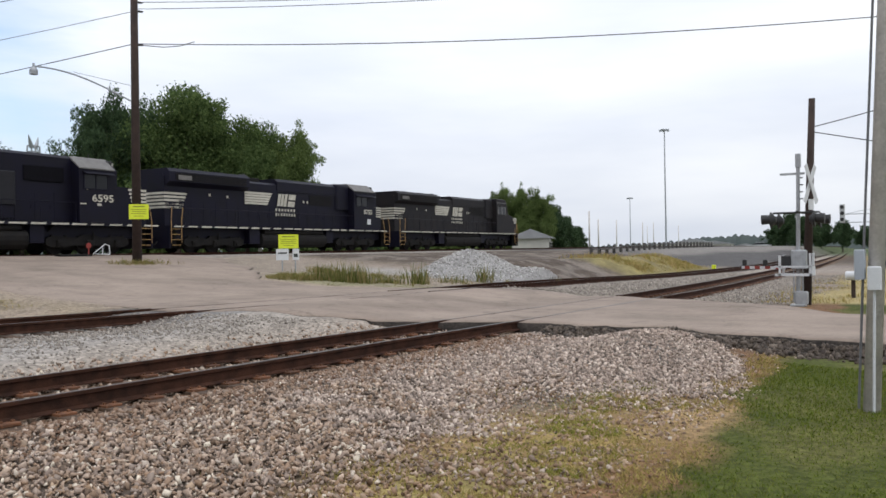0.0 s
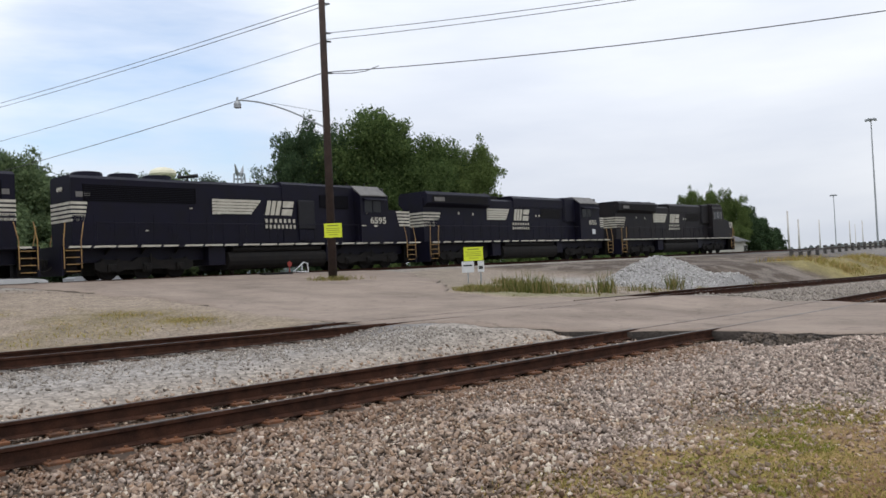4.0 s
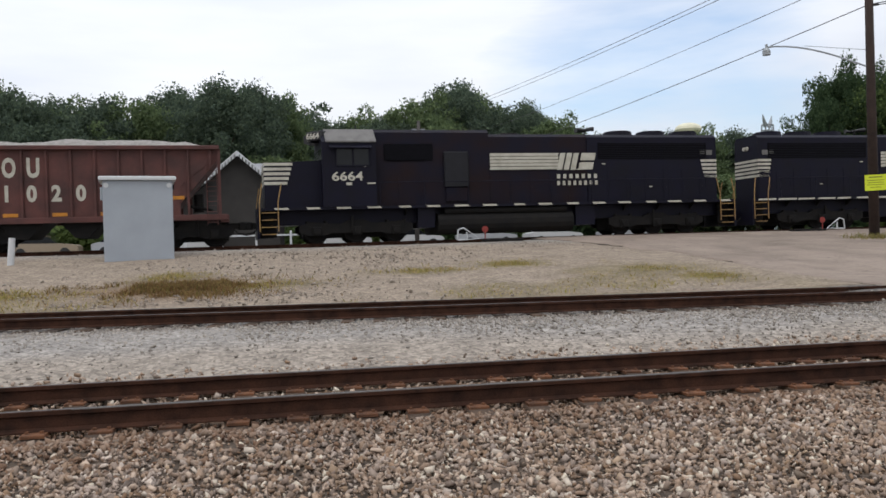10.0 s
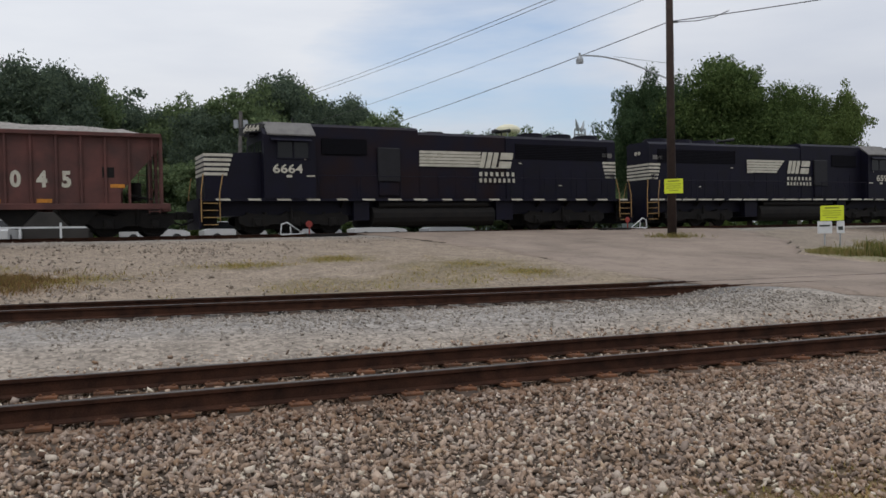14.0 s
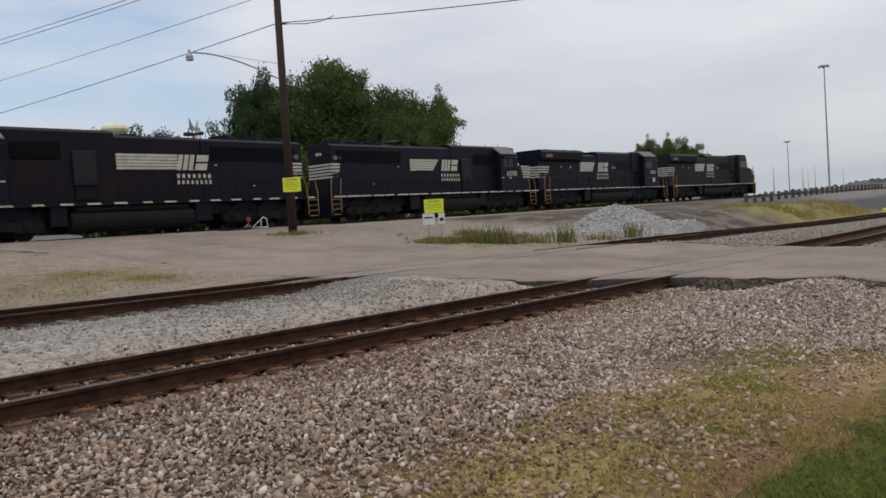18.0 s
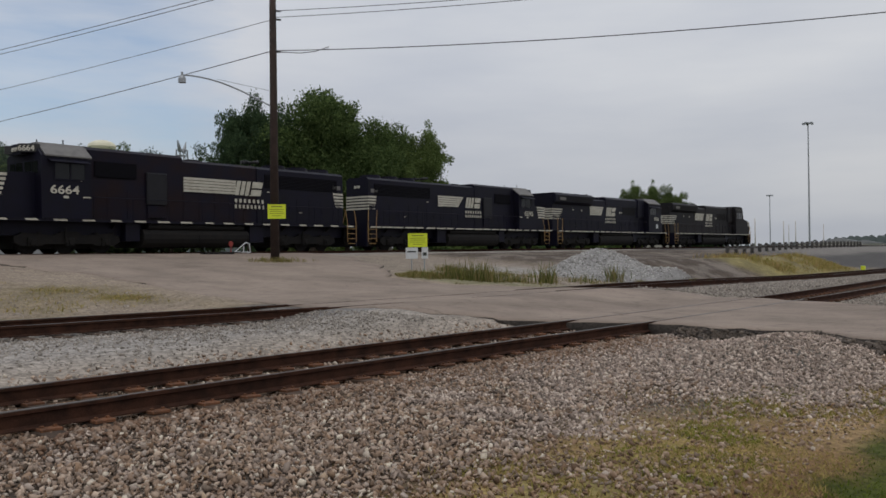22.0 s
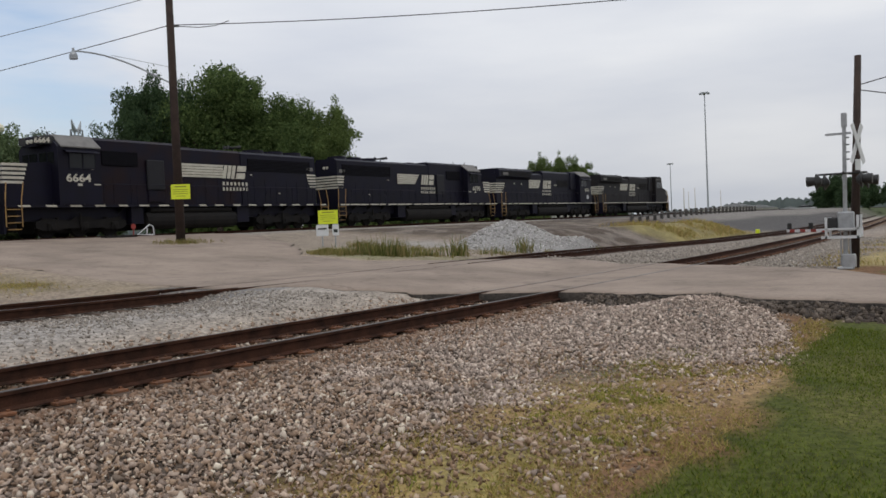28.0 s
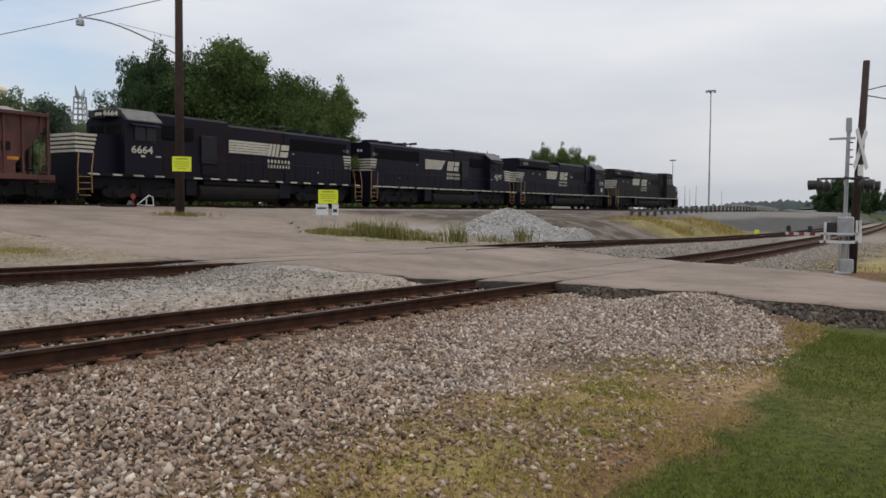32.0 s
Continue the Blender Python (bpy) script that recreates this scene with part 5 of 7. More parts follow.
# ---- loose stones and grass ----
def scatter_stones(name, label, x, y, z, size, mat, seed, sunk=0.0):
    """Angular broken stones at the given places, each an uneven block."""
    r = np.random.RandomState(seed)
    n = len(x)
    base = np.array([(i, j, k) for k in (-1, 1) for i, j in ((-1, -1), (1, -1), (1, 1), (-1, 1))], float)
    p = base[None] * 0.62 * r.uniform(0.82, 1.10, (n, 8, 1)) + r.normal(size=(n, 8, 3)) * 0.14
    p = p * np.stack([r.uniform(0.95, 1.75, n), r.uniform(0.65, 1.15, n), r.uniform(0.35, 0.75, n)], 1)[:, None]
    q = r.normal(size=(n, 4))
    q /= np.linalg.norm(q, axis=1)[:, None]
    w, a, b, c = q.T
    rot = np.stack([np.stack([1 - 2 * (b * b + c * c), 2 * (a * b - c * w), 2 * (a * c + b * w)], 1),
                    np.stack([2 * (a * b + c * w), 1 - 2 * (a * a + c * c), 2 * (b * c - a * w)], 1),
                    np.stack([2 * (a * c - b * w), 2 * (b * c + a * w), 1 - 2 * (a * a + b * b)], 1)], 1)
    p = np.einsum("nij,nkj->nki", rot, p * size[:, None, None]) + np.stack([x, y, z + size * (r.uniform(0.0, 0.85, n) - sunk)], 1)[:, None]
    f = np.array([(3, 2, 1, 0), (4, 5, 6, 7), (0, 1, 5, 4), (1, 2, 6, 5), (2, 3, 7, 6), (3, 0, 4, 7)])
    faces = (np.arange(n)[:, None, None] * 8 + f[None]).reshape(-1, 4)
    tagged(new(name, mesh_arrays(name, p.reshape(-1, 3), faces, mat)), label, "ballast", kind="stuff")


def spots(r, n, x0, x1, y0, y1, keep):
    x, y = r.uniform(x0, x1, n), r.uniform(y0, y1, n)
    k = r.uniform(0, 1, n) < keep(x, y)
    return x[k], y[k]


def verge(x, y):
    """How bare of grass the stones lie, 0 to 1, on the camera's side of the near track."""
    n1, n2 = fbm(x, y, 0.8, 3), fbm(x, y, 3.0, 5)
    bare = smoothstep(2.6, 4.5, y + 1.0 * (n2 - 0.5) + smoothstep(3, -4, x) * 2.0)
    fresh = smoothstep(8.5, 10.5, x + n1) * smoothstep(2.4, 3.1, y + 0.7 * n1)
    return np.maximum(0.30 + 0.26 * smoothstep(0.40, 0.62, fbm(x, y, 0.3, 49)) + 0.44 * bare, fresh) * smoothstep(1.85, 2.3, y) * (1 - smoothstep(-0.8, -0.25, x - np.interp(y, *LEFT_EDGE))) * (0.06 + 0.94 * smoothstep(0.5, -0.1, x + 0.6 * n1 - pile_end(y)))


r = np.random.RandomState(100)
x, y = spots(r, 168000, -8.5, 15.6, 1.6, 7.85, lambda x, y: verge(x, y) * np.where(x < -4, 0.75, 1.0))
z = z_ground(x, y)
fresh = (x + 0.8 * fbm(x, y, 0.8, 3) + 1.1 * r.normal(size=len(x)) > 9.4) | ((fbm(x, y, 0.9, 33) + 0.06 * r.normal(size=len(x)) > 0.62) & (verge(x, y) > 0.8))
size = r.gamma(5, 0.0036, len(x)).clip(0.009, 0.038) * (0.74 + 0.26 * smoothstep(0.35, 0.8, verge(x, y)))
thin = (~fresh) & (verge(x, y) < 0.62 + 0.12 * r.normal(size=len(x)))
rusty = (y > y_near(x) - 1.75 + 0.35 * r.normal(size=len(x))) & (x < 14.5)
bare = (~fresh) & (~thin) & (~rusty)
fresh = fresh & (~rusty)
thin = thin & (~rusty)
scatter_stones("ballast", "rust stained stones beside the near rail", x[rusty], y[rusty], z[rusty], size[rusty], M_RUSTY, 7)
scatter_stones("ballast", "tan and grey crushed stone ballast", x[bare], y[bare], z[bare], size[bare], M_STONE, 1)
scatter_stones("pebbles", "small brown pebbles among the verge grass", x[thin], y[thin], z[thin] - 0.2 * size[thin], size[thin], M_PEBBLE, 6)
scatter_stones("ballast", "fresh grey crushed stone ballast by the crossing", x[fresh], y[fresh], z[fresh], size[fresh] * 0.95, M_STONEG, 2)
x, y = spots(r, 26000, -9, 15.0, 7.85, 11.0, lambda x, y: np.where(np.abs(y - y_near(x)) < 0.7, 0.55, 1.0) * smoothstep(2.6, 1.2, y - y_near(x)))
scatter_stones("ballast", "stones between and behind the near rails", x, y, z_ground(x, y), r.gamma(5, 0.0042, len(x)).clip(0.01, 0.04), M_STONE, 3)
x, y = spots(r, 70000, -12, 14, 10.5, 20.5, lambda x, y: (np.exp(-((y - y_side(x) + 1.9) / 1.7) ** 2) * 0.9 + 0.10) * (y < y_side(x) + 1.5))
k = x < np.interp(y, *LEFT_EDGE) - 0.6
scatter_stones("ballast", "grey ballast along the siding", x[k], y[k], z_ground(x, y)[k], r.gamma(5, 0.0036, len(x)).clip(0.009, 0.034)[k], M_SIDING, 4, 0.3)
x, y = spots(r, 60000, 21.5, 56, 4.0, 15, lambda x, y: np.clip(smoothstep(0.9, 1.2, y - y_near(x)) * smoothstep(-0.9, -1.2, y - y_side(x)) + np.exp(-((y - y_near(x) + 2.2) / 1.2) ** 2), 0, 1))
k = x > np.interp(y, *RIGHT_EDGE) + 0.5
scatter_stones("ballast", "pale ballast between the tracks past the crossing", x[k], y[k], z_ground(x, y)[k], r.gamma(5, 0.0055, len(x)).clip(0.016, 0.048)[k], M_SIDING, 5)


def edge_rubble():
    rs = np.random.RandomState(55)
    y = rs.uniform(-3.0, 7.0, 5200)
    far = 0.10 + np.abs(rs.normal(size=len(y))) * 0.26
    x = np.interp(y, *LEFT_EDGE) + 0.9 * (fbm(y, y * 0, 0.35, 31) - 0.5) - far
    f = np.clip(1 - (far - 0.10) / 0.45, 0, 1) ** 2
    z = z_ground(x, y) * (1 - f) + (z_road(y) - 0.10) * f
    scatter_stones("rubble", "dark broken asphalt and soil under the road's edge", x, y, z - 0.01, rs.gamma(4, 0.009, len(y)).clip(0.012, 0.06), M_RUBBLE, 56)
    x, y = rs.uniform(-15, 12.5, 11000), rs.uniform(18.0, 33.5, 11000)
    k = (x < np.interp(y, *LEFT_EDGE) - 0.5) & (y > y_side(x) + 1.6) & (rs.uniform(0, 1, len(x)) < 0.25 + 0.75 * smoothstep(0.45, 0.65, fbm(x, y, 1.1, 57)))
    x, y = x[k], y[k]
    scatter_stones("loose_stones", "loose pale and dark stones on the gravel rise", x, y, z_ground(x, y), rs.gamma(3, 0.010, len(x)).clip(0.012, 0.06), M_RISE, 58, 0.75)


edge_rubble()


def blades(name, label, x, y, z, tall, wide, mat, seed, lean=0.5):
    r = np.random.RandomState(seed)
    n = len(x)
    a = r.uniform(0, 6.28, n)
    d = np.stack([np.cos(a), np.sin(a), 0 * a], 1)
    h = (tall * r.uniform(0.5, 1.25, n))[:, None]
    b = r.uniform(0, 6.28, n)
    tip = np.stack([np.cos(b), np.sin(b), 0 * b], 1) * h * lean * r.uniform(0.2, 1.2, n)[:, None]
    p = np.stack([x, y, z - 0.01], 1)
    w = (wide * r.uniform(0.6, 1.3, n))[:, None]
    up = np.array([0, 0, 1.0])
    q = np.stack([p - d * w, p + d * w, p + tip * 0.45 + up * h * 0.6 + d * w * 0.7, p + tip * 0.45 + up * h * 0.6 - d * w * 0.7], 1)
    t = p + tip + up * h
    v = np.concatenate([q, t[:, None]], 1).reshape(-1, 3)
    i = np.arange(n)[:, None] * 5
    quads = i + np.array([0, 1, 2, 3])
    me = bpy.data.meshes.new(name)
    tri = i + np.array([3, 2, 4])
    me.vertices.add(len(v))
    me.vertices.foreach_set("co", v.astype(np.float32).ravel())
    loops = np.concatenate([quads.ravel(), tri.ravel()]).astype(np.int32)
    me.loops.add(len(loops))
    me.loops.foreach_set("vertex_index", loops)
    me.polygons.add(2 * n)
    me.polygons.foreach_set("loop_start", np.concatenate([np.arange(n) * 4, 4 * n + np.arange(n) * 3]).astype(np.int32))
    me.update(calc_edges=True)
    me.materials.append(mat)
    tagged(new(name, me), label, "grass", kind="stuff")


x, y = spots(r, 210000, 2.0, 16.0, -3.2, 2.6, lambda x, y: lawn_here(x, y) * (0.55 + 0.45 * fbm(x, y, 1.4, 9)) * (x < np.interp(y, *LEFT_EDGE) - 1.4))
blades("lawn", "mown green lawn with thin patches", x, y, z_ground(x, y), 0.036, 0.0042, M_GRASS, 11, 1.0)
x, y = spots(r, 120000, -1.0, 13.5, 1.5, 5.6, lambda x, y: (1 - lawn_here(x, y)) * smoothstep(4.9, 2.8, y + 1.4 * (fbm(x, y, 0.8, 3) - 0.5)) * (0.12 + 0.88 * smoothstep(0.38, 0.66, fbm(x, y, 0.35, 13))) * smoothstep(-1, 4, x) * (1 - smoothstep(8.8, 9.8, x) * smoothstep(2.2, 2.8, y)))
blades("dry_grass", "sparse yellow-green grass on the stony verge", x, y, z_ground(x, y), 0.040, 0.006, M_DRY, 12, 1.3)
x, y = spots(r, 80000, 22.5, 37, 15.8, 24.5, lambda x, y: np.exp(-((x - np.interp(y, *RIGHT_EDGE) - 2.6) / 2.6) ** 2) * smoothstep(0.48, 0.72, fbm(x, y, 0.7, 14)) * (x > np.interp(y, *RIGHT_EDGE) + 0.3))
blades("weeds", "green and straw coloured weeds by the sign", x, y, z_ground(x, y), 0.07 + 0.24 * smoothstep(0.45, 0.75, fbm(x, y, 0.5, 18)), 0.012, M_WEED, 13, 1.3)
rc = np.random.RandomState(210)
cx, cy, ch = [], [], []
for az, d, n, spread, tall in ((50.6, 33.2, 170, 0.28, 0.62), (51.5, 32.8, 190, 0.28, 0.75), (52.4, 32.6, 210, 0.30, 0.85), (53.4, 32.6, 170, 0.32, 0.60), (49.4, 33.6, 150, 0.50, 0.45), (54.9, 33.0, 90, 0.25, 0.45),
                               (56.8, 33.2, 190, 0.22, 0.85), (61.3, 37.0, 150, 0.22, 0.75), (63.3, 39.6, 220, 0.40, 0.50), (64.2, 40.4, 220, 0.40, 0.45), (58.6, 34.4, 60, 0.22, 0.50), (59.6, 35.0, 50, 0.22, 0.45)):
    cx.append(d * math.sin(radians(az)) + spread * rc.normal(size=n))
    cy.append(d * math.cos(radians(az)) + spread * rc.normal(size=n))
    ch.append(tall * rc.uniform(0.35, 1.1, n))
x, y, h = np.concatenate(cx), np.concatenate(cy), np.concatenate(ch)
blades("weeds", "upright green weed stalks", x, y, z_ground(x, y), h, 0.016, M_STALK, 21, 0.35)
x, y = spots(r, 20000, 48, 74, 15, 24, lambda x, y: smoothstep(2.2, 3.5, y - y_side(x)) * smoothstep(8, 6.5, y - y_side(x)) * smoothstep(50, 54, x) * smoothstep(72, 69, x) * smoothstep(0.3, 0.6, fbm(x, y, 1.0, 23)))
blades("dry_grass", "tall yellow grass on the bank", x, y, z_ground(x, y), 0.10 + 0.25 * smoothstep(0.4, 0.7, fbm(x, y, 1.2, 24)), 0.02, M_DRY, 14, 0.9)
x, y = spots(r, 110000, -14, 12.5, 18.5, 29, lambda x, y: turf_patch(x, y) ** 1.5 * 0.8)
blades("dry_grass", "thin dry grass and weeds on the gravel rise", x, y, z_ground(x, y), 0.05 + 0.08 * fbm(x, y, 0.4, 25), 0.011, M_DRY, 15, 1.1)
x, y = spots(r, 60000, -7, 2.5, 19.5, 24.5, lambda x, y: brush_patch(x, y) ** 1.4 * smoothstep(0.35, 0.6, fbm(x, y, 0.4, 29)))
blades("dry_brush", "low brown dead brush below the cabinet", x, y, z_ground(x, y), 0.04 + 0.11 * smoothstep(0.35, 0.7, fbm(x, y, 0.35, 26)), 0.010, M_BRUSH, 18, 1.0)
x, y = spots(r, 9000, 32, 37.2, 15.0, 16.6, lambda x, y: smoothstep(0.55, 0.75, fbm(x, y, 0.6, 27)) * np.exp(-((y - 16.6) / 0.8) ** 2))
blades("weeds", "scattered green weeds at the heap's foot", x, y, z_ground(x, y), 0.25, 0.012, M_WEED, 19, 0.7)
x, y = spots(r, 1500, 22.8, 26.5, 29.6, 31.6, lambda x, y: np.exp(-((x - 24.2) / 1.1) ** 2 - ((y - 30.5) / 0.6) ** 2))
x2, y2 = spots(r, 45000, -0.5, 13.5, 1.6, 5.0, lambda x, y: (1 - lawn_here(x, y)) * smoothstep(5.2, 3.0, y) * smoothstep(0.45, 0.7, fbm(x, y, 0.3, 28)) * smoothstep(-1, 3, x) * (1 - smoothstep(8.8, 9.8, x) * smoothstep(2.4, 2.9, y)))
x3, y3 = spots(r, 70000, 2.5, 10.5, 2.0, 4.0, lambda x, y: green_patch(x, y) * (0.25 + 0.75 * smoothstep(0.35, 0.6, fbm(x, y, 0.12, 44))))
blades("green_grass", "tufts of yellow-green grass on the stony verge", x3, y3, z_ground(x3, y3), 0.048, 0.005, M_TUFT, 22, 1.0)
blades("dead_grass", "brown dead thatch on the stony verge", x2, y2, z_ground(x2, y2), 0.028, 0.006, M_BROWN, 20, 1.5)
blades("weeds", "weeds round the foot of the pole", x, y, np.maximum(z_ground(x, y), z_road(y)), 0.22, 0.012, M_WEED, 16, 0.6)
x, y = spots(r, 7000, 27.0, 48, 0.0, 6.5, lambda x, y: smoothstep(-2.4, -3.6, y - y_near(x)) * smoothstep(0.35, 0.6, fbm(x, y, 1.2, 17)))
blades("dry_grass", "straw coloured grass past the road", x, y, z_ground(x, y), 0.12, 0.012, M_DRY, 17, 0.8)

# ---- the rails laid ----
near_track = track("near_track", "rusty near track on timber ties and rail spikes", y_near, flat, [(-60, 15.0), (25.4, 420)], [(-20, 14.7), (27.4, 60)])
crossing_rails = thing("crossing_rails", pose(0, 0, 0), "rail heads let into the crossing's asphalt", "railway track", kind="structure")
for off in (-0.755, 0.755):
    part("rail", shine(rail_run(15.0, 25.0, y_near, lambda x: flat(x) - 0.009, off), flat), None, crossing_rails)
    part("rail", shine(rail_run(12.0, 22.0, y_side, lambda x: z_side(x) - 0.018, off), z_side), None, crossing_rails)
side_track = track("side_track", "rusty siding on grey ballast", y_side, z_side, [(-60, 12.5), (21.5, 420)], [(-20, 12.3), (24.2, 62)], plates=False)
train_track = track("train_track", "main track under the train", y_train, z_train, [(-120, 400)], [(-14, 11.5), (33, 60)], plates=False)

# ---- the train ----
loco_d = emd_locomotive("diesel_locomotive", "black diesel locomotive with white bands, facing the hopper cars", "6664", worn=True)
loco_c = emd_locomotive("diesel_locomotive", "black diesel locomotive with white emblem and dashed sill stripe", "6595", band=0.74, L=21.7)
loco_b = ge_locomotive("diesel_locomotive", "black diesel locomotive with overhanging radiator wings", "8755")
loco_a = ge_locomotive("diesel_locomotive", "leading black diesel locomotive with a wide cab", "", wide=True)
hopper_a = hopper("hopper_car", "red-brown open hopper car loaded with pale stone", "102045")
TRAIN = [(loco_a, 60.4, False), (loco_b, 36.4, False), (loco_c, 14.4, False), (loco_d, 11.5, True), (hopper_a, -23.2, False)]


# ---- things by the tracks ----
def signal_cabinet():
    x0, x1, y, z = -1.19, 1.19, 0.0, 0.0
    t = thing("signal_cabinet", pose(-4.69, 30.15, 1.0, 0, 0, 9.3), "grey painted steel signal cabinet by the track", "cabinet")
    part("body", Mesh().box(x0 + 0.06, x1 - 0.06, y, y + 1.9, z - 0.1, z + 2.85, 0.02), M_CAB, t)
    part("roof", Mesh().box(x0 - 0.06, x1 + 0.06, y - 0.10, y + 2.0, z + 2.86, z + 2.99, 0.03), M_SIGNW, t, "pale roof lip")
    for x in (x0 + 0.17, x1 - 0.17):
        part("lifting_eye", Mesh().rod((x, y - 0.03, z + 2.68), (x, y, z + 2.68), 0.085, n=14).rod((x, y - 0.045, z + 2.68), (x, y - 0.03, z + 2.68), 0.035, n=10), M_SIGNW, t, "round pale lifting eye")
    part("plinth", Mesh().box(x0 + 0.02, x1 - 0.02, y - 0.04, y + 1.94, z - 0.25, z - 0.02, 0.02), M_METAL, t, "low concrete plinth")
    part("side_duct", Mesh().box(x0 - 0.02, x0 + 0.06, y + 0.1, y + 0.5, z + 2.2, z + 2.62, 0.02), M_CAB, t)


signal_cabinet()


def utility_pole():
    t = thing("utility_pole", pose(24.55, 31.0, 1.1), "brown wooden utility pole with a street lamp arm", "utility pole")
    part("pole", Mesh().rod((0, 0, -0.3), (0.0, 0, 15.2), 0.21, 0.14, n=14), M_POLE, t, smooth=True)
    d = Vector((-3.35, 2.35, 0)).normalized()
    tip = d * 4.05
    pts = []
    for k in range(11):
        f = k / 10
        pts.append(Vector((tip.x * f, tip.y * f, 7.2 + 1.35 * math.sin(f * math.pi / 2))))
    part("lamp_arm", Mesh().pipe(pts, 0.035, n=6), M_STEEL, t, "thin curved steel lamp arm")
    part("stay_rod", Mesh().pipe([(0, 0, 7.95), tip * 0.62 + Vector((0, 0, 8.42))], 0.012, n=5), M_STEEL, t)
    head = tip + Vector((0, 0, 8.5))
    m = Mesh().rod(head + Vector((0, 0, -0.30)), head + Vector((0, 0, -0.12)), 0.17, 0.17, n=14).rod(head + Vector((0, 0, -0.12)), head + Vector((0, 0, 0.02)), 0.17, 0.09, n=14).rod(head + Vector((0, 0, 0.02)), head + Vector((0, 0, 0.18)), 0.05, 0.05, n=10)
    part("lamp_head", m, M_STEEL, t, "small street lamp head")
    for z in (9.8, 11.3, 11.7, 13.1, 13.4):
        part("insulator", Mesh().rod((0.1, -0.12, z), (0.28, -0.24, z), 0.05, 0.04), M_DARK, t)
    part("cable_loop", Mesh().pipe([(0.15, -0.15, 9.8), (0.6, -1.2, 9.65), (0.9, -1.9, 9.66), (1.2, -2.5, 9.83)], 0.02, n=5), M_WIRE, t)


utility_pole()


def notice(name, m, w, h, label):
    t = thing(name, m, label, "sign")
    part("panel", Mesh().box(-w / 2, w / 2, -0.012, 0.0, -h / 2, h / 2), M_SIGNY, t)
    for k, (f, z) in enumerate(((0.62, 0.34), (0.8, 0.16), (0.72, 0.02), (0.78, -0.12), (0.5, -0.28))):
        part("print_bar", Mesh().box(-w * f / 2, w * f / 2, -0.016, -0.012, z * h - 0.035 * h, z * h + (0.045 if k == 0 else 0.004) * h), M_FAINT, t)
    return t


YAW_SIGN = -42
notice("notice_sign", pose(24.63, 30.93, 3.47, 0, 0, YAW_SIGN) @ Matrix.Translation((0, -0.24, 0)), 0.82, 0.66, "lime yellow notice sign nailed to the utility pole")
t = notice("notice_sign", pose(28.1, 25.3, 2.06, 0, 0, YAW_SIGN), 0.88, 0.62, "lime yellow notice sign on two steel posts")
for x in (-0.28, 0.30):
    part("post", Mesh().rod((x, 0.03, -1.6), (x, 0.03, 0.25), 0.03, n=8), M_STEEL, t)
part("plate", Mesh().box(-0.55, 0.0, -0.03, -0.015, -0.83, -0.33), M_SIGNW, t, "small white sign plate")
part("plate", Mesh().box(0.17, 0.46, -0.03, -0.015, -0.83, -0.33), M_SIGNW, t, "small white sign plate")
part("print_bar", Mesh().box(-0.48, -0.08, -0.034, -0.03, -0.55, -0.48), M_INK, t)
part("print_bar", Mesh().box(0.22, 0.40, -0.034, -0.03, -0.7, -0.55), M_INK, t)


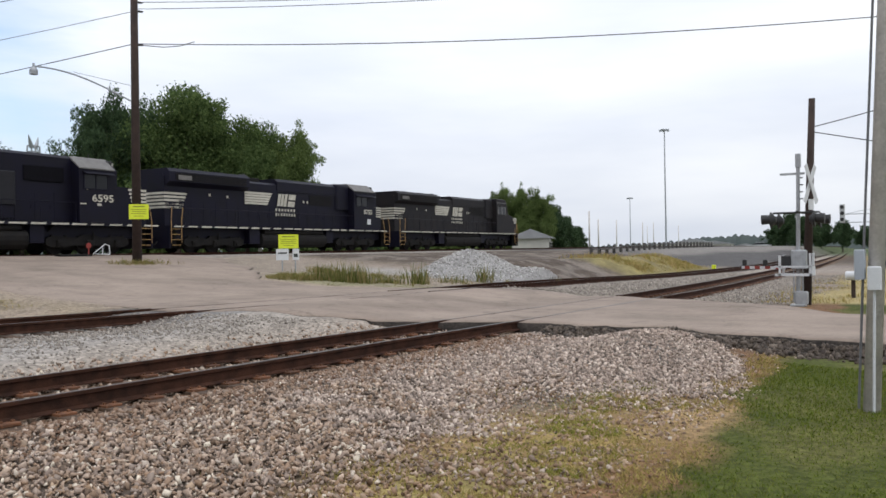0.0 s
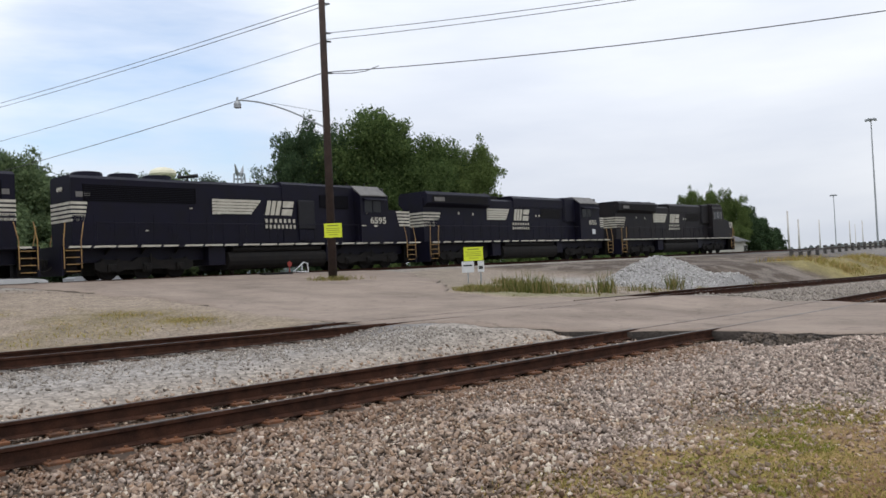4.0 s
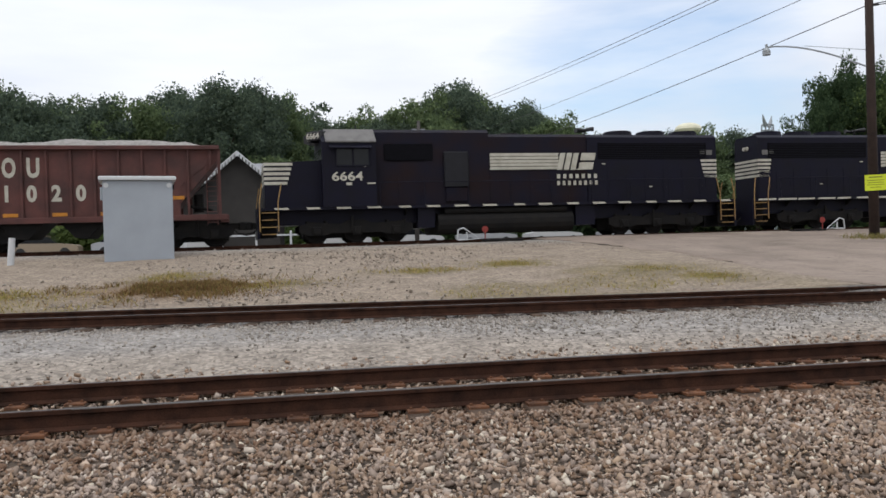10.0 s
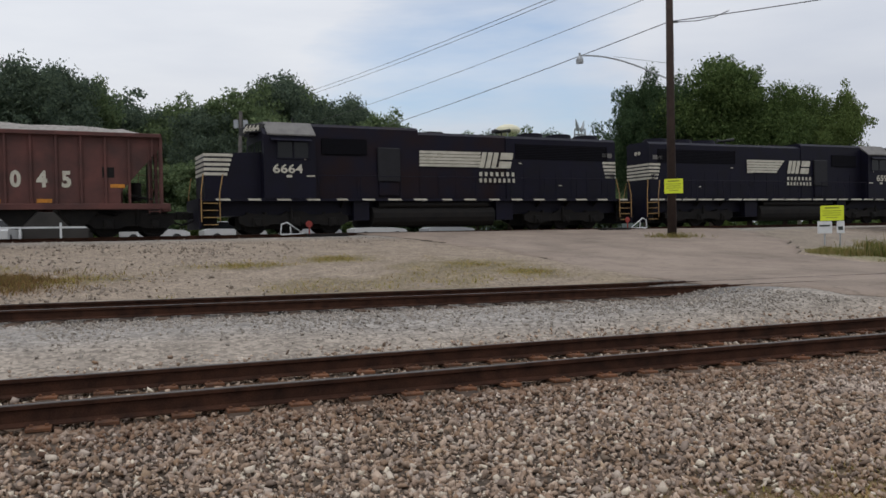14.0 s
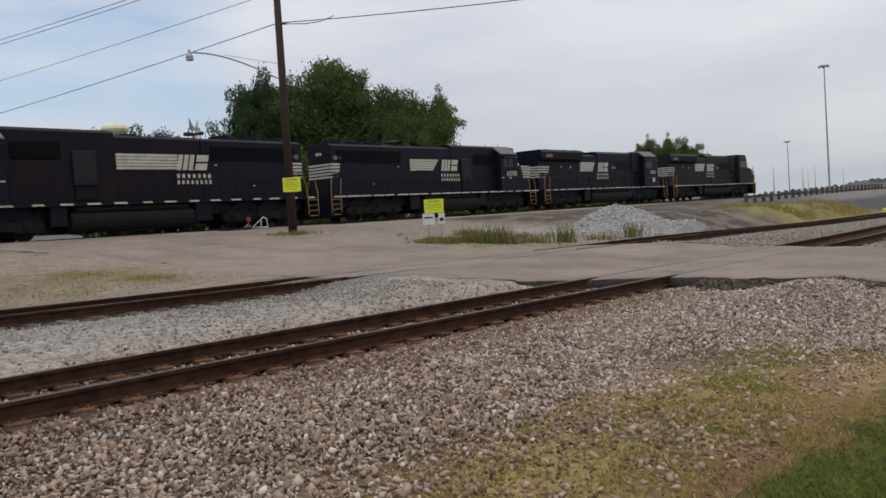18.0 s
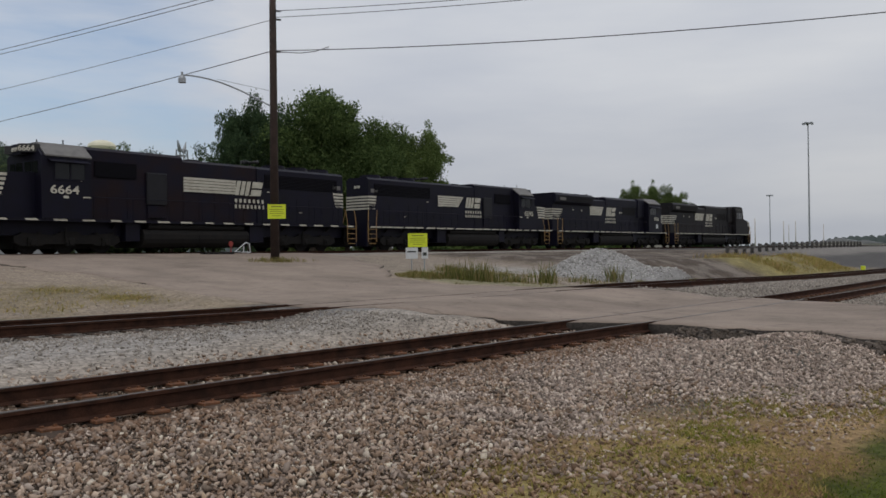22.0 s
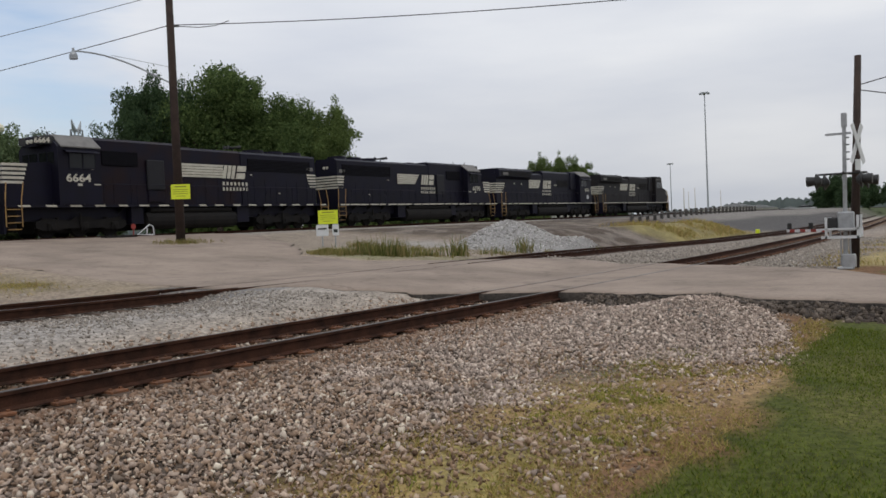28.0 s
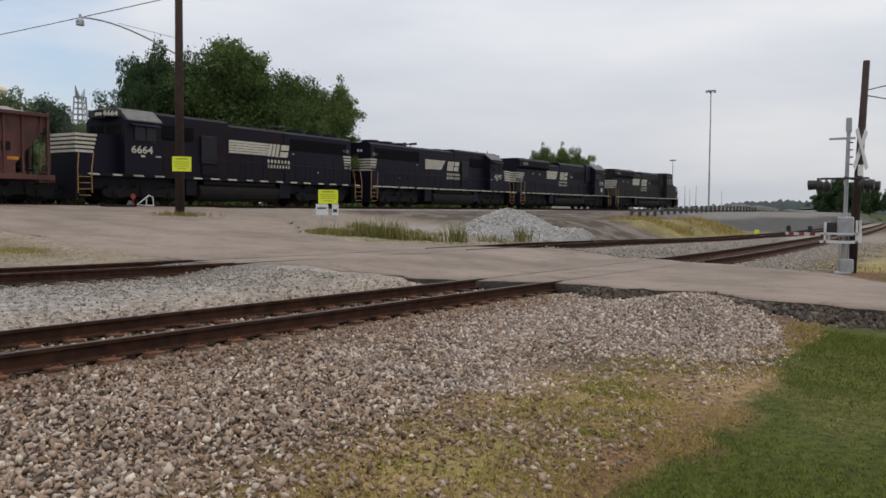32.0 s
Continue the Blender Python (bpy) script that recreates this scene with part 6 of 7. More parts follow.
def crossing_signal():
    t = thing("crossing_signal", pose(25.57, 3.86, -0.25), "silver crossing signal mast with flashers and gate mechanism", "crossing signal")
    part("mast", Mesh().rod((0, 0, 0), (0.06, -0.05, 4.3), 0.062, 0.05, n=12), M_ALU, t)
    part("junction_head", Mesh().box(-0.02, 0.12, -0.12, 0.02, 3.95, 4.34, 0.02), M_ALU, t)
    part("bracket", Mesh().box(0.02, 0.08, -0.22, 0.44, 3.74, 3.80), M_ALU, t)
    for k in range(4):
        part("step_bolt", Mesh().rod((0.05, -0.02, 3.05 + 0.2 * k), (0.05, -0.17, 3.05 + 0.2 * k), 0.018, n=6), M_DARK, t)
    part("base", Mesh().box(-0.2, 0.2, -0.2, 0.2, 0, 0.06, 0.02).box(-0.13, 0.13, -0.26, 0.08, 0.06, 0.42, 0.03), M_ALU, t)
    part("conduit", Mesh().rod((0.05, -0.12, 0.3), (0.05, -0.12, 1.1), 0.025, n=8).rod((-0.06, 0.1, 0.1), (-0.06, 0.1, 1.1), 0.02, n=8), M_ALU, t)
    for s in (-1, 1):
        a = radians(58)
        pts = [(s * (math.cos(a) * u - math.sin(a) * w), 3.45 + math.sin(a) * u + math.cos(a) * w) for u, w in ((-0.62, -0.085), (0.62, -0.085), (0.62, 0.085), (-0.62, 0.085))]
        part("crossbuck_board", Mesh().prism(pts, -0.42 + 0.02 * s, -0.405 + 0.02 * s), M_SIGNW, t, "white crossbuck board", at=pose(0, 0, 0, 0, 0, -17))
    part("track_plate", Mesh().box(-0.15, 0.15, -0.42, -0.405, 2.72, 3.02), M_SIGNW, t, at=pose(0, 0, 0, 0, 0, -17))
    part("flasher_arm", Mesh().rod((0, -0.6, 2.66), (0, 0.64, 2.66), 0.03).rod((-0.7, -0.1, 2.66), (0.7, -0.1, 2.66), 0.03), M_DARK, t)
    for x in (-0.6, 0.6):
        for s in (-1, 1):
            y = s * 0.55 + 0.02
            m = Mesh().rod((x, y - s * 0.12, 2.45), (x, y, 2.45), 0.07, 0.2, n=18).rod((x, y, 2.45), (x, y + s * 0.03, 2.45), 0.22, n=20).rod((x, y, 2.47), (x, y + s * 0.27, 2.46), 0.12, 0.14, n=14)
            part("flasher", m, M_DARK, t, "black hooded flasher lamp")
    part("gate_mechanism", Mesh().box(-0.16, 0.18, -0.24, 0.16, 1.06, 1.60, 0.04), M_ALU, t, "silver gate mechanism housing")
    part("gear_box", Mesh().box(-0.12, 0.14, 0.16, 0.42, 1.12, 1.44, 0.03), M_DARK, t, "dark gear box")
    for x in (-0.30, 0.32):
        m = Mesh()
        for y0, y1, z0, z1 in ((-0.40, 0.56, 0.86, 0.93), (-0.40, 0.56, 1.10, 1.15), (-0.40, -0.34, 0.86, 1.50), (0.40, 0.46, 0.86, 1.45)):
            m.box(x - 0.025, x + 0.025, y0, y1, z0, z1)
        part("counterweight_arm", m, M_SIGNW, t, "white counterweight frame")
    part("counterweight", Mesh().box(-0.30, 0.32, -0.42, -0.36, 0.88, 1.14), M_SIGNW, t)
    arm = part("gate_arm", Mesh().box(-0.03, 0.03, 0.5, 2.3, 1.04, 1.12), M_SIGNW, t, "white gate arm with red bands", at=pose(0, 0, 0, 0, 0, -38))
    for k in range(4):
        part("red_band", Mesh().box(-0.034, 0.034, 0.62 + 0.44 * k, 0.84 + 0.44 * k, 1.036, 1.124), M_REDP, arm)
    for y in (1.3, 2.2):
        part("gate_lamp", Mesh().box(-0.05, 0.05, y - 0.06, y + 0.06, 1.13, 1.32, 0.02), M_DARK, arm)
    return t


crossing_signal()


def plain_pole(name, x, y, z0, z1, r, mat, label, category="utility pole", lean=(0, 0)):
    t = thing(name, pose(x, y, z0), label, category)
    part("pole", Mesh().rod((0, 0, -0.2), (lean[0], lean[1], z1 - z0), r, r * 0.72, n=14), mat, t, smooth=True)
    return t


plain_pole("utility_pole", 26.4, 3.76, -0.25, 5.75, 0.125, M_POLE, "short brown wooden pole behind the crossing signal", lean=(0.0, -0.24))
BIG = plain_pole("utility_pole", 9.42, 0.76, -0.25, 11.0, 0.082, M_GREYPOLE, "grey weathered service pole with meter boxes and conduits", lean=(0.1, -0.52))
part("conduit", Mesh().pipe([(-0.05, 0.105, 0.0), (-0.05, 0.02, 1.9), (0.0, -0.40, 10.5)], 0.013, n=7), M_CONDUIT, BIG, "dark conduit up the pole")
part("meter_box", Mesh().box(-0.12, 0.0, 0.02, 0.12, 1.30, 1.60, 0.01), M_CAB, BIG, "small grey meter box")
part("breaker_box", Mesh().box(-0.16, -0.06, -0.125, 0.0, 1.20, 1.43, 0.01), M_SIGNW, BIG, "small pale breaker box")
part("white_pipe", Mesh().rod((-0.1, -0.035, -0.05), (-0.1, -0.06, 1.22), 0.014, n=7), M_SIGNW, BIG)
part("loose_cable", Mesh().pipe([(0, -0.36, 4.4), (0, -0.42, 4.0), (-0.02, -0.29, 3.2), (0, -0.34, 2.6), (0, -0.22, 1.7), (0, -0.13, 1.35)], 0.008, n=5), M_WIRE, BIG)


def light_mast(az, el, d, base=1.3):
    x, y = d * math.sin(radians(az)), d * math.cos(radians(az))
    h = 1.36 + d * math.tan(radians(el)) - base
    t = thing("light_mast", pose(x, y, base), "tall thin yard floodlight mast", "light mast")
    part("pole", Mesh().rod((0, 0, 0), (0, 0, h), 0.22, 0.11, n=10), M_STEEL, t)
    m = Mesh().rod((0, 0, h - 0.2), (0, 0, h + 0.1), 0.6, n=12)
    for k in range(5):
        a = k * 1.257 + 0.4
        m.box(0.95 * math.cos(a) - 0.24, 0.95 * math.cos(a) + 0.24, 0.95 * math.sin(a) - 0.24, 0.95 * math.sin(a) + 0.24, h - 0.35, h + 0.1)
    part("lamp_ring", m, M_STEEL, t)


light_mast(73.4, 8.0, 205)
light_mast(71.1, 3.6, 330)


# ---- trees ----
def leaf_cloud(rng, blobs, n, size):
    """Small leaf faces spread in the outer parts of uneven blobs (x, y, z, r)."""
    blobs = np.array(blobs)
    w = blobs[:, 3] ** 2.2
    k = rng.choice(len(blobs), n, p=w / w.sum())
    d = rng.normal(size=(n, 3))
    d /= np.linalg.norm(d, axis=1)[:, None]
    r = blobs[k, 3] * (rng.uniform(0.35, 1.0, n) ** 0.45) * (1 + 0.26 * rng.normal(size=n).clip(-1.5, 1.8))
    c = blobs[k, :3] + d * r[:, None] * np.array([1, 1, 0.86])
    u = rng.normal(size=(n, 3))
    u /= np.linalg.norm(u, axis=1)[:, None]
    v = np.cross(u, rng.normal(size=(n, 3)))
    v /= np.linalg.norm(v, axis=1)[:, None]
    s = size * rng.uniform(0.6, 1.5, n)[:, None]
    p = np.stack([c - u * s, c + u * s * 0.6 - v * s * 0.7, c + u * s * 0.6 + v * s * 0.7], 1).reshape(-1, 3)
    return p, np.arange(3 * n).reshape(-1, 3)


def tree_meshes(seed, h, w, n, size, mat, trunk=0.28, limbs_n=26):
    rng = np.random.RandomState(seed)
    blobs, limbs = [], Mesh()
    limbs.rod((0, 0, -0.3), (0.1, 0, h * 0.35), trunk, trunk * 0.75, n=9).rod((0.1, 0, h * 0.35), (0, 0.1, h * 0.8), trunk * 0.75, 0.05, n=8)
    for k in range(limbs_n):
        a, f = rng.uniform(0, 6.28), (k + 0.5) / limbs_n
        z = h * (0.26 + 0.66 * f) + rng.uniform(-0.03, 0.03) * h
        reach = w * 0.5 * math.sin(math.pi * (0.24 + 0.68 * f)) * rng.uniform(0.5, 0.95)
        x, y = reach * math.cos(a), reach * math.sin(a)
        limbs.rod((0.05, 0.05, z * 0.62), (x, y, z), 0.09, 0.02, n=6)
        blobs.append((x * 0.8, y * 0.8, z - 0.02 * h, w * rng.uniform(0.10, 0.16)))
        for _ in range(5):
            q = rng.normal(size=3) * w * np.array([0.085, 0.085, 0.055])
            blobs.append((x + q[0], y + q[1], z + q[2], w * rng.uniform(0.03, 0.085)))
    blobs.append((0, 0, h * 0.6, w * 0.24))
    blobs.append((0, 0, h * 0.45, w * 0.26))
    blobs.append((0, 0, h * 0.75, w * 0.19))
    p, f = leaf_cloud(rng, blobs, n, size)
    return limbs.data("trunk", M_TRUNK), mesh_arrays("crown", p, f, mat), float(np.percentile(p[:, 2], 99.85))


TREES = {
    "broad": tree_meshes(1, 13, 12, 70000, 0.105, M_LEAF[0]),
    "round": tree_meshes(2, 12, 11, 60000, 0.105, M_LEAF[1]),
    "light": tree_meshes(8, 12, 11, 60000, 0.105, M_LEAF[2]),
    "tall": tree_meshes(3, 17, 14, 34000, 0.165, M_LEAF[3]),
    "pale": tree_meshes(4, 15, 13, 32000, 0.165, M_LEAF[4]),
    "back": tree_meshes(7, 16, 14, 12000, 0.26, M_LEAF[3]),
    "low": tree_meshes(5, 9, 9, 14000, 0.17, M_LEAF[4]),
    "far": tree_meshes(6, 12, 11, 12000, 0.27, M_LEAF[1]),
}


def tree(kind, az, d, el, label, spin=0, base=1.2, wide=1.0, group=""):
    """A tree in the direction az whose top shows at the height el."""
    trunk, crown, h = TREES[kind]
    s = (1.36 + d * math.tan(radians(el)) - base) / h
    t = thing("tree", pose(d * math.sin(radians(az)), d * math.cos(radians(az)), base, 0, 0, spin), label, "tree", group)
    for name, me in (("trunk", trunk), ("crown", crown)):
        part(name, me, None, t, at=Matrix.Diagonal((s * wide, s * wide, s, 1)))


LINE = "tree line behind the yard"
CLUMP = "trees behind the train"
for kind, az, d, el, spin, wide in (("round", 36.7, 62, 10.4, 75, 0.62), ("round", 38.3, 65, 10.0, 140, 0.80), ("broad", 40.9, 62, 10.95, 200, 0.92), ("broad", 43.2, 64, 10.0, 30, 0.92), ("broad", 45.3, 63, 9.2, 290, 0.75),
                                    ("round", 46.8, 66, 7.9, 130, 0.75), ("light", 48.3, 64, 8.7, 40, 0.70)):
    tree(kind, az, d, el, "leafy green tree behind the train", spin, 1.2, wide, CLUMP)
rng = np.random.RandomState(7)
for n, (az, el) in enumerate(((-40, 9.5), (-35, 11.0), (-30, 11.6), (-25.5, 12.0), (-22.6, 11.2), (-20.2, 11.95), (-15.4, 10.0), (-13.2, 9.4), (-11.0, 9.7), (-8.6, 9.8), (-6.0, 10.5), (-3.6, 10.9), (-1.4, 10.7), (0.6, 9.9),
                              (3.2, 8.6), (5.2, 9.1), (7.2, 8.6), (9.9, 10.1), (12.0, 10.8), (14.0, 9.7), (16.7, 9.4), (19.0, 8.5), (21.5, 7.0), (24, 6.8), (26.2, 6.95), (28.3, 7.05), (30.3, 6.8), (33.0, 5.4))):
    tree(("tall", "pale")[n % 2] if n not in (10, 11, 12) else "tall", az + rng.uniform(-0.2, 0.2), 92 + rng.uniform(-6, 10), el, "tall tree in the dense tree line", rng.uniform(0, 360), 1.2, rng.uniform(0.75, 0.95), LINE)
    tree("back", az + 1.3, 108 + rng.uniform(-3, 8), el - 0.9, "tall tree in the dense tree line", rng.uniform(0, 360), 1.2, rng.uniform(0.85, 1.05), LINE)
    tree("low", az + 1.4, 82 + rng.uniform(-3, 5), el * 0.56, "low tree before the tree line", rng.uniform(0, 360), 1.2, 1.15, LINE)
for az, d, el, kind in ((62.7, 122, 4.6, "light"), (64.1, 120, 4.6, "light"), (65.2, 120, 4.1, "light"), (64.7, 126, 3.4, "far"), (66.0, 125, 3.3, "round"), (66.9, 130, 2.5, "round"), (67.7, 140, 1.8, "low"), 
                        (80.3, 260, 1.9, "round"), (81.0, 250, 2.3, "tall"), (81.8, 240, 2.1, "round"), (82.8, 260, 1.9, "tall"), (84.0, 280, 1.8, "round"), (85.2, 300, 1.4, "round"), (87, 200, 2.4, "round"), (89, 180, 3, "tall"), (91.5, 150, 4, "pale"), (94, 150, 5, "round")):
    tree("light" if kind == "light" else "far", az, d, el, "distant green tree beyond the yard", az * 37, 0.6, 0.60 if kind == "light" else 0.68 if az < 70 else 0.9, "distant trees")


# ---- shrubs and far things ----
SHRUB = []
for k in range(3):
    r = np.random.RandomState(60 + k)
    pts = [(r.uniform(-2, 2), r.uniform(-1, 1), r.uniform(0.3, 2.0), r.uniform(0.6, 1.2)) for _ in range(12)]
    SHRUB.append(mesh_arrays("shrub", *leaf_cloud(r, pts, 1300, 0.19), M_LEAF[k]))
for k in range(50):
    x = -46 + 3.9 * k + rng.uniform(-1, 1)
    y = (77 if x < 50 else 66) + rng.uniform(-3, 3)
    ob = new("shrub", SHRUB[k % 3])
    s = rng.uniform(1.0, 1.6)
    ob.matrix_basis = Matrix.Translation((x, y, 1.2)) @ Matrix.Diagonal((s * 1.2, s, s, 1)) @ pose(0, 0, 0, 0, 0, rng.uniform(0, 360))
    tagged(ob, "green shrub at the foot of the tree line", "shrub", "shrubs before the tree line")


def ridge():
    az = np.radians(np.linspace(-75, 112, 1400))
    d = 1500.0
    el = 0.30 + 0.4 * fbm(az * 20, az * 0, 3.0, 51) + 0.5 * smoothstep(60, 20, np.abs(np.degrees(az) - 5)) + 0.55 * smoothstep(72, 79, np.degrees(az)) + 0.4 * smoothstep(83, 92, np.degrees(az)) + 0.22 * (fbm(az * 700, az * 0, 0.8, 52) - 0.5)
    x, y = d * np.sin(az), d * np.cos(az)
    top = 1.36 + d * np.tan(np.radians(el)) + 2 * np.sin(az * 900)
    verts = np.concatenate([np.stack([x, y, 0 * x - 5], 1), np.stack([x * 1.06, y * 1.06, top], 1), np.stack([x * 1.5, y * 1.5, 0 * x - 5], 1)])
    n = len(az)
    i = np.arange(n - 1)
    f = np.concatenate([np.stack([i, i + 1, i + 1 + n, i + n], 1), np.stack([i + n, i + 1 + n, i + 1 + 2 * n, i + 2 * n], 1)])
    m = material("far_woods", (0.055, 0.075, 0.066), rough=1.0, vary=0.4, scale=0.02, bump=0.0, fine=0.15, tint=(0.036, 0.050, 0.046))
    tagged(new("backdrop", mesh_arrays("backdrop", verts, f, m, True)), "far wooded ridge on the horizon", "hills", kind="structure")


ridge()


def building(az, d, w, dep, h, roof, turn, wall_mat, roof_mat, label, base=1.0, windows=4):
    t = thing("building", pose(d * math.sin(radians(az)), d * math.cos(radians(az)), base, 0, 0, turn), label, "building", "yard buildings")
    wall = part("wall", Mesh().box(-w / 2, w / 2, -dep / 2, dep / 2, -0.5, h), wall_mat, t)
    part("roof", Mesh().prism([(-dep / 2 - 0.4, h), (dep / 2 + 0.4, h), (dep / 2 + 0.4, h + 0.12), (0, h + roof), (-dep / 2 - 0.4, h + 0.12)], -w / 2 - 0.4, w / 2 + 0.4, "x"), roof_mat, t)
    for k in range(windows):
        x = -w / 2 + w * (k + 0.5) / windows
        part("window", Mesh().box(x - 0.5, x + 0.5, -dep / 2 - 0.03, -dep / 2, h * 0.35, h * 0.75), M_GLASS, wall)


M_WALL = material("pale_siding", (0.50, 0.48, 0.43), rough=0.8, vary=0.15, scale=1.0)
building(64.6, 118, 7.0, 5.0, 2.1, 1.3, 20, M_WALL, M_METAL, "low pale house with a metal roof beyond the train", 1.3)
for az, d, w, h in ((75.2, 380, 22, 4.0), (76.6, 420, 30, 3.4), (73.6, 520, 26, 4.4), (78.4, 520, 30, 2.6)):
    building(az, d, w, 14, h, 1.6, 10, M_WALL, M_METAL, "pale industrial shed far across the yard", 1.0, 6)


def car(x, y, z, turn, mat, label, long=4.5):
    t = thing("car", pose(x, y, z, 0, 0, turn), label, "car", "parked cars")
    h = long / 2
    part("body", Mesh().prism([(-h, 0.35), (h, 0.35), (h, 0.72), (h - 0.25, 0.85), (h * 0.45, 0.95), (-h * 0.8, 0.98), (-h, 0.85)], -0.88, 0.88), mat, t)
    part("cabin", Mesh().prism([(-h * 0.75, 0.95), (h * 0.42, 0.95), (h * 0.12, 1.42), (-h * 0.5, 1.45)], -0.78, 0.78), M_GLASS, t)
    part("roof", Mesh().box(-h * 0.48, h * 0.12, -0.72, 0.72, 1.42, 1.49, 0.03), mat, t)
    for sx in (-0.6, 0.62):
        for sy in (-0.8, 0.8):
            part("wheel", Mesh().turned([(sy - 0.1, 0.33), (sy + 0.1, 0.33)], (sx * h, 0, 0.33), n=16), M_DARK, t)


M_CARW = material("white_car_paint", (0.48, 0.48, 0.48), rough=0.3, vary=0.05, bump=0)
M_CARG = material("silver_car_paint", (0.40, 0.41, 0.43), rough=0.3, metal=0.3, vary=0.05, bump=0)
M_CART = material("tan_car_paint", (0.27, 0.21, 0.145), rough=0.35, vary=0.05, bump=0)
for x, y, turn, mat in ((9.8, 62, 5, M_CARW), (15.5, 62, -4, M_CARG), (-15.6, 61, 3, M_CART), (-4.6, 53.5, 84, M_CARW), (4.3, 60, -6, M_CARW), (-21.5, 60, 8, M_CARG), (21.5, 64, 4, M_CARW), (-10.4, 62, -8, M_CARG), (28.5, 66, 6, M_CARG)):
    car(x, y, 1.2, turn, mat, "pale parked car on the far side of the train")
car(250 * math.sin(radians(79.1)), 250 * math.cos(radians(79.1)), 1.9, 70, M_CARW, "white vehicle far across the yard", 7)
car(40, 2.0 - 3.5, -0.25, 20, M_CARG, "grey car parked past the road")


def depot_house():
    """A house with a pale metal roof whose front gable, trimmed in white, faces the track."""
    t = thing("house", pose(-3.6, 57.0, 1.2, 0, 0, 2), "dark house with grey metal roof and white trimmed gable", "house", "yard buildings")
    # one dark colour for the house and gable walls
    dark = material("dark_siding", (0.045, 0.040, 0.036), rough=0.85, vary=0.4, scale=1.0, bump=0.2)
    w0, w1, eave, top, dep = -5.2, 4.3, 4.0, 6.35, 9.0
    wall = part("wall", Mesh().box(w0 + 0.3, w1 - 0.3, 0.4, dep - 0.4, -0.3, eave), dark, t)
    slope = [(0.0, eave - 0.12), (0.0, eave), (dep / 2, top), (dep, eave), (dep, eave - 0.12), (dep / 2, top - 0.14)]
    roof = part("roof", Mesh().prism(slope, w0, w1, "x"), M_METAL, t, "grey standing seam metal roof")
    seams = Mesh()
    for k in range(20):
        x = w0 + 0.25 + (w1 - w0 - 0.5) * k / 19
        seams.prism([(0.0, eave + 0.002), (0.0, eave + 0.05), (dep / 2, top + 0.05), (dep / 2, top)], x - 0.02, x + 0.02, "x")
    part("roof_seam", seams, M_METAL, roof)
    # the front gable
    c, half = 1.05, 2.9
    part("gable_roof", Mesh().prism([(c - half, eave - 0.15), (c, top + 0.02), (c + half, eave - 0.15), (c + half, eave - 0.02), (c, top + 0.15), (c - half, eave - 0.02)], -2.2, dep / 2, "y"), M_METAL, t, "grey metal gable roof")
    part("gable_wall", Mesh().prism([(c - half + 0.3, -0.3), (c + half - 0.3, -0.3), (c + half - 0.3, eave - 0.1), (c, top - 0.1), (c - half + 0.3, eave - 0.1)], -1.6, 0.4, "y"), dark, t)
    for d in (-1, 1):
        m = Mesh()
        for k in range(15):
            f, g = k / 15, (k + 0.62) / 15
            m.prism([(c + d * half * f, top - (top - eave + 0.15) * f - 0.16), (c + d * half * g, top - (top - eave + 0.15) * g - 0.16), (c + d * half * g, top - (top - eave + 0.15) * g + 0.12), (c + d * half * f, top - (top - eave + 0.15) * f + 0.12)], -2.26, -2.2, "y")
        m.prism([(c, top + 0.16), (c + d * half, eave + 0.01), (c + d * half, eave - 0.08), (c, top + 0.06)], -2.28, -2.2, "y")
        part("rake_trim", m, M_SIGNW, t, "white toothed rake board")
    for x in (-4.2, -2.9):
        win = part("window", Mesh().box(x - 0.45, x + 0.45, 0.37, 0.4, 1.0, 2.3), M_GLASS, wall)
        part("window_frame", Mesh().box(x - 0.52, x + 0.52, 0.34, 0.37, 2.3, 2.38).box(x - 0.52, x + 0.52, 0.34, 0.37, 0.92, 1.0).box(x - 0.52, x - 0.45, 0.34, 0.37, 1.0, 2.3).box(x + 0.45, x + 0.52, 0.34, 0.37, 1.0, 2.3), M_SIGNW, win)


depot_house()


def lot_fence():
    t = thing("fence", pose(4.0, 50.5, 1.3, 0, 0, 2), "short white post and rail fence round the lot", "fence")
    for k in range(5):
        part("post", Mesh().box(-9.36 + 2.0 * k, -9.24 + 2.0 * k, -0.06, 0.06, -0.2, 1.15, 0.01), M_SIGNW, t)
    part("rail", Mesh().box(-9.3, -1.3, 0.06, 0.10, 0.85, 0.95), M_SIGNW, t)


lot_fence()


def service_pole():
    t = thing("utility_pole", pose(9.5, 58.0, 1.2), "weathered grey utility pole with two transformer cans", "utility pole")
    part("pole", Mesh().rod((0, 0, -0.2), (0.35, 0, 8.9), 0.17, 0.12, n=10), M_POST, t, smooth=True)
    for x in (0.0, 0.62):
        part("transformer", Mesh().rod((x, -0.1, 7.75), (x, -0.1, 8.3), 0.17, n=14), M_STEEL, t, "grey transformer can")
    part("crossarm", Mesh().box(-0.1, 0.75, -0.05, 0.05, 8.3, 8.38), M_POST, t)


service_pole()


